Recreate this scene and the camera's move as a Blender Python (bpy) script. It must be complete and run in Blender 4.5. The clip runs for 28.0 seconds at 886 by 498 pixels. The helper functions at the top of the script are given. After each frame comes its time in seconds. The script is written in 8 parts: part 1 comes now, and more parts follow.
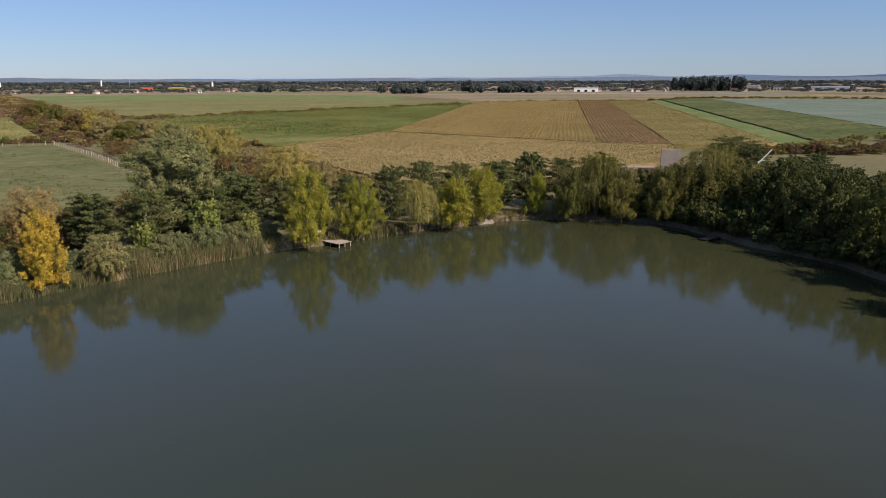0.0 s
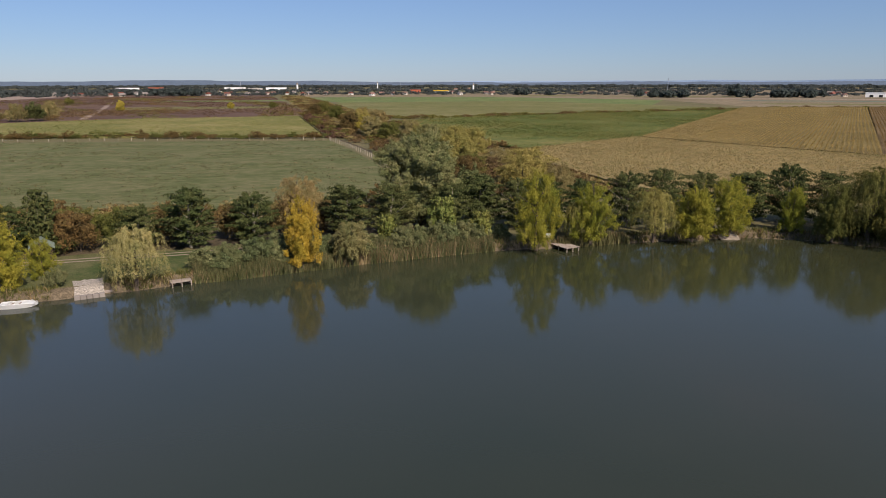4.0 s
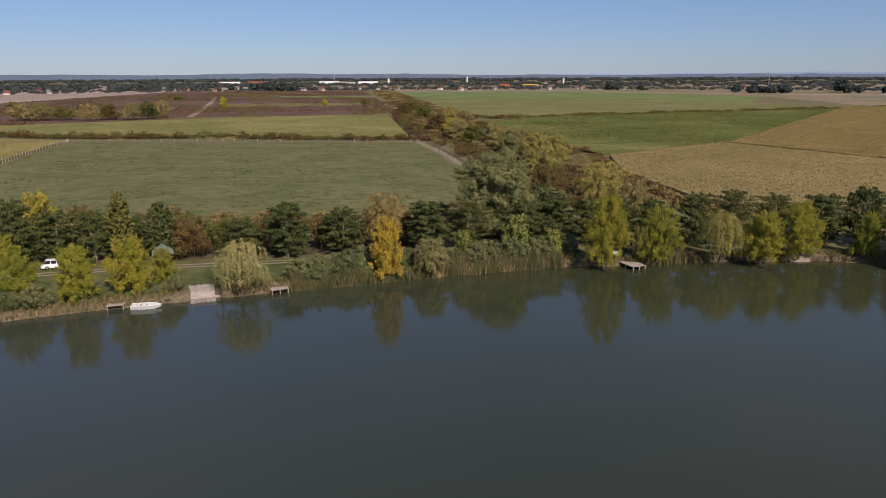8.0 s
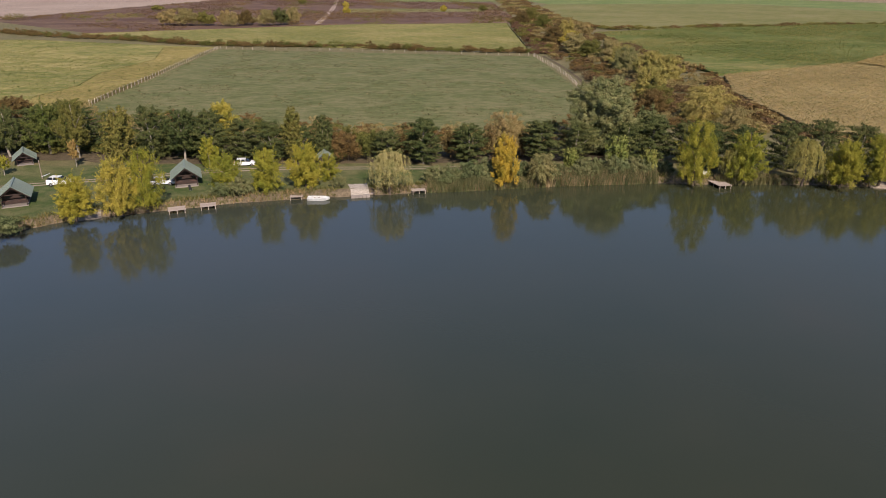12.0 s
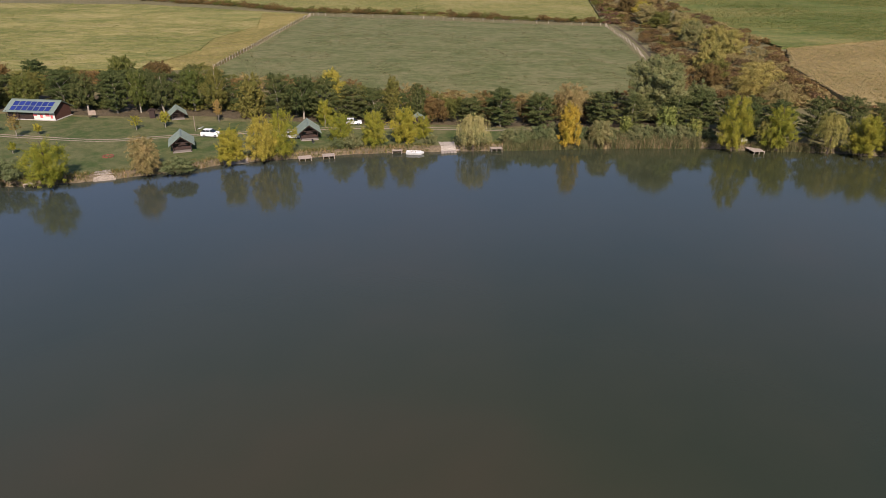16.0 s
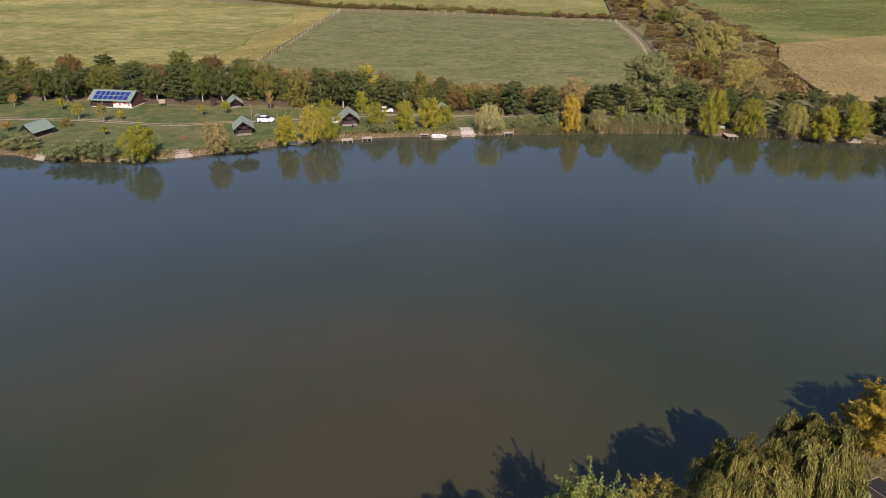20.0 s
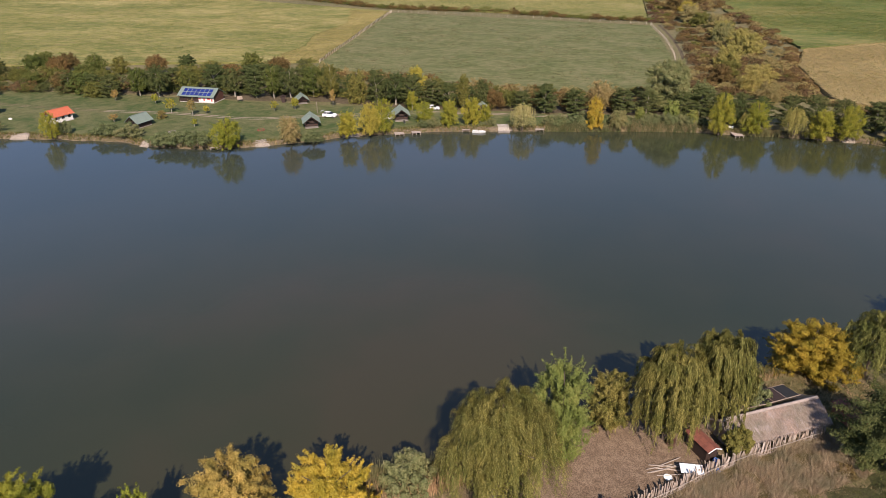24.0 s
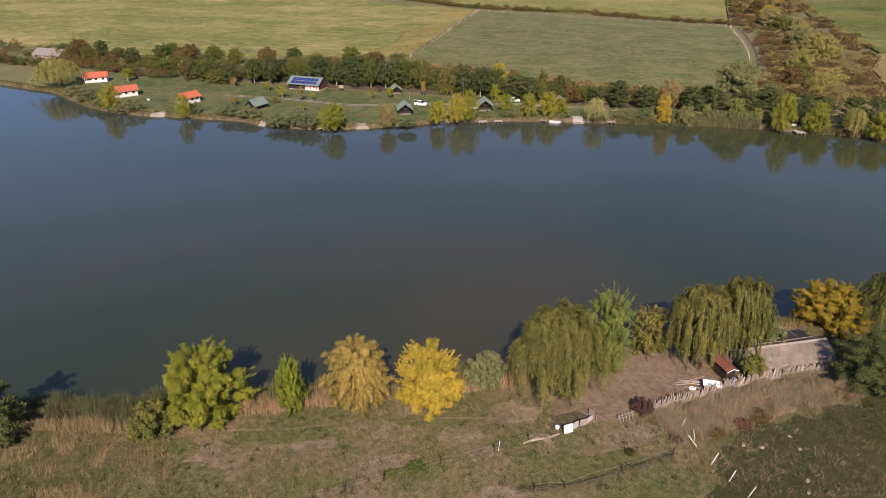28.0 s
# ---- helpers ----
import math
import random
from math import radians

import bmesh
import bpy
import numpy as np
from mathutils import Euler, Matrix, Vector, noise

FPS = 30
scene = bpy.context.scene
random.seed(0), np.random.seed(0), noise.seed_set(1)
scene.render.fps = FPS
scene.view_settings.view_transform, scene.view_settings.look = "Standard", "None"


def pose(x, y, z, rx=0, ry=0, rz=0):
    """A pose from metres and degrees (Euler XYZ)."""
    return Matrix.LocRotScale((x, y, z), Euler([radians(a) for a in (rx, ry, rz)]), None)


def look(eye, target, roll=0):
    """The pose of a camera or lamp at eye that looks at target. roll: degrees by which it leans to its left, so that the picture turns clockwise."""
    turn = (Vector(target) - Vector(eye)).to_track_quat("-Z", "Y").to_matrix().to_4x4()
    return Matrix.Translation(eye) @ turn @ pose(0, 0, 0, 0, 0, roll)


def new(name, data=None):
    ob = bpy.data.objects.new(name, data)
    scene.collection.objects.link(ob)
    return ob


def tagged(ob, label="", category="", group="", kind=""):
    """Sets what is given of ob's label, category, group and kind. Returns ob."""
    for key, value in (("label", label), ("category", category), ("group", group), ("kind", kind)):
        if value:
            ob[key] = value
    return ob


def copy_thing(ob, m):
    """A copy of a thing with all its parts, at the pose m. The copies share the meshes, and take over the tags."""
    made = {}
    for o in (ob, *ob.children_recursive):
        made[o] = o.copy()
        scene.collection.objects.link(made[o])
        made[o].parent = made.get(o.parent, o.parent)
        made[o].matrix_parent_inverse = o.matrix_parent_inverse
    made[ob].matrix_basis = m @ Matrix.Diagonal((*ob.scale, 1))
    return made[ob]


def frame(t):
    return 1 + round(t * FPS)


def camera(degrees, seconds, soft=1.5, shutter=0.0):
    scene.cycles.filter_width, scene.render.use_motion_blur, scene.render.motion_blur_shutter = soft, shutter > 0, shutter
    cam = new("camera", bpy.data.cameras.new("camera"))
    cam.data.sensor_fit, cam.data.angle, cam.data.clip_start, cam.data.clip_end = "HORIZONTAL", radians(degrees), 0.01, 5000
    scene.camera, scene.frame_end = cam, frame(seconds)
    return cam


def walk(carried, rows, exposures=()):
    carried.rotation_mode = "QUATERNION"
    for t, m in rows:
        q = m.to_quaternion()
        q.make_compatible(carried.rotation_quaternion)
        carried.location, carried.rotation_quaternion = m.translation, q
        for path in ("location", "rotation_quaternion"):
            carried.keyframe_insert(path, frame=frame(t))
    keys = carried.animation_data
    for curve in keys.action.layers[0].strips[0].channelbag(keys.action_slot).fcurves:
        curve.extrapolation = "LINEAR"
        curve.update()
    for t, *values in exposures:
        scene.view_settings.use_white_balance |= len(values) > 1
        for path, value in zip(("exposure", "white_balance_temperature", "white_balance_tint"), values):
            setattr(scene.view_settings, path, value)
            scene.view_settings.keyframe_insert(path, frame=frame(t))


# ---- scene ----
# A fish pond in farmland: the path of the flight, the light, the materials, the ground, then the things round the pond.
EXPOSURES = [(0.0, 0.32, 6520, 14.5), (4.0, 0.17, 6520, 14.5), (8.0, 0.07, 6540, 17), (12.0, 0.41, 6560, 17), (16.0, 0.47, 6570, 17.5), (20.0, 0.62, 6570, 17.5), (25.5, 0.66, 6530, 17.5), (28.0, 0.56, 6560, 18)]
cam = camera(64.7, 28.0, 0.78)
PATH = [
    (0, (0.11, 0.08, 25.38), (-0.09, 19.51, 20.63), -0.15),
    (0.5, (0.17, 0.07, 25.16), (-0.13, 19.50, 20.43), -0.35),
    (1, (0.36, 0.13, 25.02), (-0.89, 19.53, 20.32), -0.36),
    (1.5, (0.45, 0.15, 25.07), (-2.11, 19.42, 20.39), -0.21),
    (2, (0.61, 0.28, 25.13), (-3.15, 19.35, 20.45), -0.02),
    (2.5, (0.84, 0.38, 25.17), (-4.10, 19.19, 20.50), 0.10),
    (3, (1.27, 0.54, 25.29), (-4.64, 19.06, 20.59), 0.22),
    (3.5, (1.84, 0.61, 25.25), (-4.71, 18.92, 20.58), 0.07),
    (4, (2.35, 0.70, 25.41), (-4.57, 18.87, 20.76), -0.08),
    (4.5, (2.74, 0.70, 25.84), (-4.49, 18.75, 21.17), -0.16),
    (6.5, (4.53, -0.75, 28.44), (-3.78, 16.83, 23.77), -0.41),
    (7, (5.33, -2.05, 29.19), (-3.27, 15.39, 24.52), -0.34),
    (7.5, (6.17, -3.47, 29.94), (-2.70, 13.81, 25.19), -0.35),
    (8, (6.93, -5.22, 30.79), (-2.19, 11.90, 25.93), -0.22),
    (8.5, (7.83, -7.11, 31.32), (-1.53, 9.83, 26.25), -0.24),
    (9, (8.88, -9.33, 32.10), (-0.70, 7.38, 26.70), -0.22),
    (9.5, (10.12, -11.81, 32.94), (0.31, 4.64, 27.20), -0.21),
    (10, (11.35, -14.32, 33.77), (1.28, 1.85, 27.68), -0.21),
    (10.5, (12.69, -16.87, 34.63), (2.30, -1.03, 28.21), -0.19),
    (11, (14.12, -19.50, 35.48), (3.44, -4.00, 28.74), -0.17),
    (11.5, (15.66, -22.14, 36.38), (4.70, -6.98, 29.32), -0.15),
    (12, (17.26, -24.90, 37.24), (6.02, -10.08, 29.88), -0.11),
    (12.5, (18.94, -27.69, 38.11), (7.45, -13.23, 30.45), -0.13),
    (13, (20.67, -30.50, 39.00), (8.94, -16.38, 31.04), -0.08),
    (13.5, (22.42, -33.27, 39.84), (10.57, -19.40, 31.64), -0.12),
    (15.5, (30.87, -45.04, 43.63), (18.58, -31.64, 35.31), -0.13),
    (16, (33.17, -47.67, 44.40), (20.77, -34.36, 36.08), -0.16),
    (16.5, (35.46, -50.35, 45.23), (22.98, -37.13, 36.91), -0.19),
    (17, (37.75, -52.97, 46.15), (25.20, -39.83, 37.81), -0.18),
    (17.5, (39.95, -55.57, 47.04), (27.35, -42.49, 38.68), -0.22),
    (18, (42.16, -58.14, 47.90), (29.53, -45.09, 39.51), -0.22),
    (18.5, (44.42, -60.65, 48.75), (31.77, -47.65, 40.33), -0.27),
    (19, (46.83, -63.18, 49.52), (34.16, -50.22, 41.06), -0.34),
    (19.5, (49.27, -65.65, 50.22), (36.58, -52.73, 41.72), -0.34),
    (20, (51.68, -68.09, 51.02), (39.00, -55.22, 42.45), -0.34),
    (20.5, (54.10, -70.54, 51.93), (41.40, -57.77, 43.26), -0.38),
    (21, (56.48, -72.98, 52.92), (43.70, -60.29, 44.23), -0.37),
    (21.5, (58.80, -75.47, 53.92), (45.92, -62.88, 45.22), -0.37),
    (23.5, (69.14, -83.69, 58.39), (55.81, -71.60, 49.65), -0.65),
    (24, (71.52, -85.96, 59.34), (58.07, -74.01, 50.61), -0.60),
    (24.5, (73.88, -88.22, 60.32), (60.23, -76.49, 51.59), -0.62),
    (25, (76.25, -90.59, 61.25), (62.39, -79.11, 52.52), -0.56),
    (25.5, (78.57, -92.93, 61.95), (64.52, -81.70, 53.22), -0.51),
    (26, (80.97, -95.32, 62.41), (66.70, -84.36, 53.68), -0.48),
    (26.5, (83.41, -97.72, 62.64), (68.94, -87.03, 53.92), -0.47),
    (27, (85.92, -99.96, 62.75), (71.28, -89.51, 54.01), -0.47),
    (27.5, (87.92, -101.71, 62.91), (73.25, -91.30, 54.18), -0.55),
    (28, (89.09, -102.69, 63.02), (74.39, -92.32, 54.27), -0.63),
]
walk(cam, [(t, look(eye, target, roll)) for t, eye, target, roll in PATH], exposures=EXPOSURES)

# ---- light: a clear autumn noon, the sun high behind the near bank ----
SUN_DIR = Vector((0.82, -0.572, 0.0)).normalized()
SUN_ELEV = radians(37)
world = bpy.data.worlds.new("world")
scene.world = world
world.use_nodes = True
wn = world.node_tree.nodes
sky = wn.new("ShaderNodeTexSky")
sky.sky_type = "NISHITA"
sky.sun_disc = False
sky.sun_elevation = SUN_ELEV
sky.sun_rotation = math.atan2(SUN_DIR.x, SUN_DIR.y)
sky.altitude = 150
sky.air_density = 1.0
sky.dust_density = 0.1
sky.ozone_density = 4.0
wn["Background"].inputs["Strength"].default_value = 0.068
tint = wn.new("ShaderNodeMix")
tint.data_type, tint.blend_type = "RGBA", "MULTIPLY"
tint.inputs["Factor"].default_value = 1.0
tint.inputs["B"].default_value = (0.81, 0.94, 1.24, 1)
world.node_tree.links.new(sky.outputs["Color"], tint.inputs["A"])
haze = wn.new("ShaderNodeMix")
haze.data_type = "RGBA"
haze.inputs["Factor"].default_value = 0.36
haze.inputs["B"].default_value = (3.1, 4.7, 7.0, 1)
world.node_tree.links.new(tint.outputs["Result"], haze.inputs["A"])
world.node_tree.links.new(haze.outputs["Result"], wn["Background"].inputs["Color"])
sun = new("sun", bpy.data.lights.new("sun", "SUN"))
sun.data.energy = 5.0
sun.data.angle = radians(0.55)
sun.data.color = (1.0, 0.885, 0.75)
to_sun = Vector((SUN_DIR.x * math.cos(SUN_ELEV), SUN_DIR.y * math.cos(SUN_ELEV), math.sin(SUN_ELEV)))
sun.matrix_world = look(to_sun * 300, (0, 0, 0))


# ---- materials ----
def shader(name):
    m = bpy.data.materials.new(name)
    m.use_nodes = True
    nt = m.node_tree
    return m, nt, nt.nodes["Principled BSDF"]


def noise_node(nt, scale, detail=4.0, rough=0.6, coord=None, stretch=None):
    n = nt.nodes.new("ShaderNodeTexNoise")
    n.inputs["Scale"].default_value = scale
    n.inputs["Detail"].default_value = detail
    n.inputs["Roughness"].default_value = rough
    src = coord
    if stretch:
        mp = nt.nodes.new("ShaderNodeMapping")
        mp.vector_type = "TEXTURE"
        mp.inputs["Rotation"].default_value[2] = stretch[2]
        mp.inputs["Scale"].default_value = (1 / stretch[0], 1 / stretch[1], 1)
        nt.links.new(coord, mp.inputs["Vector"])
        src = mp.outputs["Vector"]
    if src is not None:
        nt.links.new(src, n.inputs["Vector"])
    return n


def ramp_node(nt, fac, stops):
    r = nt.nodes.new("ShaderNodeValToRGB")
    e = r.color_ramp.elements
    while len(e) < len(stops):
        e.new(0.5)
    for el, (p, c) in zip(e, stops):
        el.position, el.color = p, (*c, 1)
    nt.links.new(fac, r.inputs["Fac"])
    return r


def mix_node(nt, fac, a, b, mode="MIX"):
    m = nt.nodes.new("ShaderNodeMix")
    m.data_type, m.blend_type = "RGBA", mode
    for sock, val in ((m.inputs["Factor"], fac), (m.inputs["A"], a), (m.inputs["B"], b)):
        if hasattr(val, "is_linked"):
            nt.links.new(val, sock)
        else:
            sock.default_value = val
    return m.outputs["Result"]


def place(nt):
    return nt.nodes.new("ShaderNodeNewGeometry").outputs["Position"]


def earth(name, broad, fine, s1=0.03, s2=0.8, rough=0.95, bump=0.3, streak=None, mixf=0.5, s3=6.0):
    """Ground cover: broad patches, fine patches, grain and relief, in world metres."""
    m, nt, p = shader(name)
    pos = place(nt)
    n1 = noise_node(nt, s1, 5, 0.65, pos, streak)
    n2 = noise_node(nt, s2, 6, 0.7, pos, streak)
    n3 = noise_node(nt, s3, 3, 0.6, pos)
    c1 = ramp_node(nt, n1.outputs["Fac"], broad).outputs["Color"]
    c2 = ramp_node(nt, n2.outputs["Fac"], fine).outputs["Color"]
    c = mix_node(nt, mixf, c1, c2)
    g = ramp_node(nt, n3.outputs["Fac"], [(0.36, (0.6, 0.6, 0.6)), (0.64, (1.32, 1.32, 1.32))]).outputs["Color"]
    c = mix_node(nt, 1.0, c, g, "MULTIPLY")
    nt.links.new(c, p.inputs["Base Color"])
    p.inputs["Roughness"].default_value = rough
    p.inputs["Specular IOR Level"].default_value = 0.15
    b = nt.nodes.new("ShaderNodeBump")
    b.inputs["Strength"].default_value = bump
    b.inputs["Distance"].default_value = 0.25
    nt.links.new(n2.outputs["Fac"], b.inputs["Height"])
    nt.links.new(b.outputs["Normal"], p.inputs["Normal"])
    return m


def leaf(name, a, b, c, thin=0.12):
    """Foliage: each leaf its own shade, each tree its own tone, some light let through."""
    m, nt, p = shader(name)
    isl = nt.nodes.new("ShaderNodeNewGeometry").outputs["Random Per Island"]
    info = nt.nodes.new("ShaderNodeObjectInfo").outputs["Random"]
    col = ramp_node(nt, isl, [(0.0, a), (0.5, b), (1.0, c)]).outputs["Color"]
    n = noise_node(nt, 0.45, 2, 0.5, place(nt))
    patch_c = ramp_node(nt, n.outputs["Fac"], [(0.3, (0.72, 0.8, 0.72)), (0.7, (1.22, 1.15, 1.1))]).outputs["Color"]
    col = mix_node(nt, 1.0, col, patch_c, "MULTIPLY")
    tone = ramp_node(nt, info, [(0.0, (0.82, 0.9, 0.85)), (1.0, (1.16, 1.08, 1.05))]).outputs["Color"]
    col = mix_node(nt, 1.0, col, tone, "MULTIPLY")
    nt.links.new(col, p.inputs["Base Color"])
    p.inputs["Roughness"].default_value = 0.7
    p.inputs["Specular IOR Level"].default_value = 0.08
    tr = nt.nodes.new("ShaderNodeBsdfTranslucent")
    nt.links.new(col, tr.inputs["Color"])
    mx = nt.nodes.new("ShaderNodeMixShader")
    mx.inputs["Fac"].default_value = thin
    nt.links.new(p.outputs["BSDF"], mx.inputs[1])
    nt.links.new(tr.outputs["BSDF"], mx.inputs[2])
    nt.links.new(mx.outputs["Shader"], nt.nodes["Material Output"].inputs["Surface"])
    return m


def solid(name, col, rough=0.6, metal=0.0, var=0.25, scale=3.0, bump=0.1, spec=0.4):
    """Paint, wood, metal or plaster with stains at two scales."""
    m, nt, p = shader(name)
    co = nt.nodes.new("ShaderNodeTexCoord").outputs["Object"]
    n1 = noise_node(nt, scale, 5, 0.65, co)
    n2 = noise_node(nt, scale * 9, 3, 0.6, co)
    lo = tuple(v * (1 - var) for v in col)
    hi = tuple(min(1, v * (1 + var * 0.6)) for v in col)
    c1 = ramp_node(nt, n1.outputs["Fac"], [(0.3, lo), (0.7, hi)]).outputs["Color"]
    c2 = ramp_node(nt, n2.outputs["Fac"], [(0.3, lo), (0.7, hi)]).outputs["Color"]
    c = mix_node(nt, 0.4, c1, c2)
    info = nt.nodes.new("ShaderNodeObjectInfo").outputs["Random"]
    t = ramp_node(nt, info, [(0.0, (0.86, 0.86, 0.86)), (1.0, (1.1, 1.1, 1.1))]).outputs["Color"]
    nt.links.new(mix_node(nt, 1.0, c, t, "MULTIPLY"), p.inputs["Base Color"])
    p.inputs["Roughness"].default_value, p.inputs["Metallic"].default_value = rough, metal
    p.inputs["Specular IOR Level"].default_value = spec
    b = nt.nodes.new("ShaderNodeBump")
    b.inputs["Strength"].default_value, b.inputs["Distance"].default_value = bump, 0.02
    nt.links.new(n2.outputs["Fac"], b.inputs["Height"])
    nt.links.new(b.outputs["Normal"], p.inputs["Normal"])
    return m


def water_material():
    m, nt, p = shader("pond_water")
    pos = place(nt)
    n1 = noise_node(nt, 0.012, 4, 0.6, pos)
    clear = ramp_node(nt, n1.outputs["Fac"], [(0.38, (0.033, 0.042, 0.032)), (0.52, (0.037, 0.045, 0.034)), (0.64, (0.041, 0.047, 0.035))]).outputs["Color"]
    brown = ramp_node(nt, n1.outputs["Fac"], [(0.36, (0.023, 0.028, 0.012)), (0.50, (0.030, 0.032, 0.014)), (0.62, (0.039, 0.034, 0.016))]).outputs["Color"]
    north_tone = ramp_node(nt, n1.outputs["Fac"], [(0.38, (0.035, 0.041, 0.019)), (0.62, (0.043, 0.046, 0.022))]).outputs["Color"]
    # lighter olive towards the north end, the reflections' brightness painted in
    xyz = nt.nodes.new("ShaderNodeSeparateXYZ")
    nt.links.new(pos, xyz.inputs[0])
    north_mix = nt.nodes.new("ShaderNodeMapRange")
    north_mix.interpolation_type = "SMOOTHSTEP"
    north_mix.inputs["From Min"].default_value, north_mix.inputs["From Max"].default_value = 30, 105
    nt.links.new(xyz.outputs["Y"], north_mix.inputs["Value"])
    # bluer away from the near bank: sky reflection painted into the body colour
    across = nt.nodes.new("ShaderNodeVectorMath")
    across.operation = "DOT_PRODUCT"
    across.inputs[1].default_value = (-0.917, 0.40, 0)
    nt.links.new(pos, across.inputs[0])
    far_mix = nt.nodes.new("ShaderNodeMapRange")
    far_mix.interpolation_type = "SMOOTHSTEP"
    far_mix.inputs["From Min"].default_value, far_mix.inputs["From Max"].default_value = -15, 75
    nt.links.new(across.outputs["Value"], far_mix.inputs["Value"])
    c = mix_node(nt, far_mix.outputs["Result"], brown, clear)
    c = mix_node(nt, north_mix.outputs["Result"], c, north_tone)
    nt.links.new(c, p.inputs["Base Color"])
    p.inputs["IOR"].default_value = 1.42
    p.inputs["Specular IOR Level"].default_value = 0.5
    n4 = noise_node(nt, 0.02, 3, 0.5, pos, (1.0, 2.5, 0.7))
    r = ramp_node(nt, n4.outputs["Fac"], [(0.35, (0.05, 0.05, 0.05)), (0.65, (0.10, 0.10, 0.10))]).outputs["Color"]
    nt.links.new(r, p.inputs["Roughness"])
    n2 = noise_node(nt, 1.6, 3, 0.6, pos, (1.0, 2.0, 0.9))
    n3 = noise_node(nt, 0.25, 2, 0.5, pos, (1.0, 2.0, 0.9))
    add = nt.nodes.new("ShaderNodeMath")
    add.operation = "ADD"
    nt.links.new(n2.outputs["Fac"], add.inputs[0])
    nt.links.new(n3.outputs["Fac"], add.inputs[1])
    b = nt.nodes.new("ShaderNodeBump")
    b.inputs["Strength"].default_value, b.inputs["Distance"].default_value = 0.025, 0.15
    nt.links.new(add.outputs[0], b.inputs["Height"])
    nt.links.new(b.outputs["Normal"], p.inputs["Normal"])
    return m


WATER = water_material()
GRASSLAND = earth("rough_grassland", [(0.35, (0.11, 0.105, 0.045)), (0.6, (0.17, 0.14, 0.07))], [(0.35, (0.09, 0.095, 0.035)), (0.65, (0.21, 0.17, 0.09))], 0.02, 0.5)
DRYGRASS = earth("dry_bank_grass", [(0.42, (0.080, 0.088, 0.027)), (0.51, (0.135, 0.115, 0.053)), (0.59, (0.225, 0.155, 0.10))], [(0.40, (0.060, 0.062, 0.021)), (0.5, (0.125, 0.104, 0.049)), (0.60, (0.215, 0.162, 0.094))], 0.085, 1.1, bump=0.9)
WEEDS = earth("weedy_ground", [(0.42, (0.035, 0.042, 0.014)), (0.58, (0.068, 0.062, 0.027))], [(0.4, (0.03, 0.036, 0.012)), (0.6, (0.088, 0.076, 0.038))], 0.12, 1.0, bump=1.0)
LAWN = earth("lawn", [(0.44, (0.058, 0.084, 0.024)), (0.56, (0.118, 0.118, 0.048))], [(0.42, (0.046, 0.070, 0.019)), (0.58, (0.140, 0.130, 0.060))], 0.05, 0.35)
PASTURE = earth("pasture", [(0.42, (0.096, 0.112, 0.036)), (0.58, (0.160, 0.150, 0.065))], [(0.40, (0.069, 0.084, 0.025)), (0.5, (0.122, 0.128, 0.050)), (0.60, (0.184, 0.165, 0.080))], 0.07, 0.35, streak=(0.8, 1.1, 0.45))
SOIL = earth("bare_soil", [(0.40, (0.135, 0.090, 0.058)), (0.60, (0.205, 0.142, 0.095))], [(0.38, (0.115, 0.077, 0.048)), (0.62, (0.25, 0.18, 0.12))], 0.15, 1.0, bump=0.7)
DIRT = earth("track_dirt", [(0.35, (0.26, 0.20, 0.15)), (0.65, (0.34, 0.27, 0.21))], [(0.3, (0.22, 0.17, 0.12)), (0.7, (0.38, 0.31, 0.24))], 0.2, 1.0)
SAND = earth("pale_sand", [(0.35, (0.48, 0.41, 0.33)), (0.65, (0.60, 0.53, 0.44))], [(0.3, (0.44, 0.37, 0.29)), (0.7, (0.64, 0.57, 0.48))], 0.3, 1.5)
DUSTY = earth("dusty_dry_turf", [(0.42, (0.13, 0.10, 0.055)), (0.58, (0.235, 0.168, 0.112))], [(0.40, (0.09, 0.078, 0.036)), (0.60, (0.25, 0.185, 0.12))], 0.25, 1.4, bump=0.6)
TURF = earth("green_turf", [(0.42, (0.070, 0.080, 0.024)), (0.58, (0.12, 0.112, 0.042))], [(0.40, (0.055, 0.064, 0.019)), (0.60, (0.155, 0.135, 0.058))], 0.25, 1.4, bump=0.6)
BEACH = earth("beach_sand", [(0.40, (0.23, 0.19, 0.148)), (0.60, (0.31, 0.26, 0.21))], [(0.38, (0.19, 0.155, 0.118)), (0.62, (0.34, 0.29, 0.235))], 0.3, 1.5)
SHORE = earth("shore_earth", [(0.40, (0.10, 0.078, 0.048)), (0.60, (0.175, 0.135, 0.088))], [(0.38, (0.08, 0.064, 0.04)), (0.62, (0.20, 0.155, 0.10))], 0.2, 1.3, bump=0.8)
RAMP = earth("ramp_sand", [(0.40, (0.33, 0.29, 0.24)), (0.60, (0.37, 0.325, 0.275))], [(0.38, (0.315, 0.275, 0.225)), (0.62, (0.39, 0.345, 0.295))], 0.3, 0.9)
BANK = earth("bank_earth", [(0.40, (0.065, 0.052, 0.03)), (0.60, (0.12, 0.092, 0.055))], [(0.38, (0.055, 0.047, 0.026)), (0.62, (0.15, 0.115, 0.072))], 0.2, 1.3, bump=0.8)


def crop(name, lo, mid, hi, s1=0.025, s2=0.6, streak=None):
    return earth(name, [(0.44, lo), (0.53, mid), (0.62, hi)], [(0.41, lo), (0.5, mid), (0.59, hi)], s1, s2, streak=streak, bump=0.6)


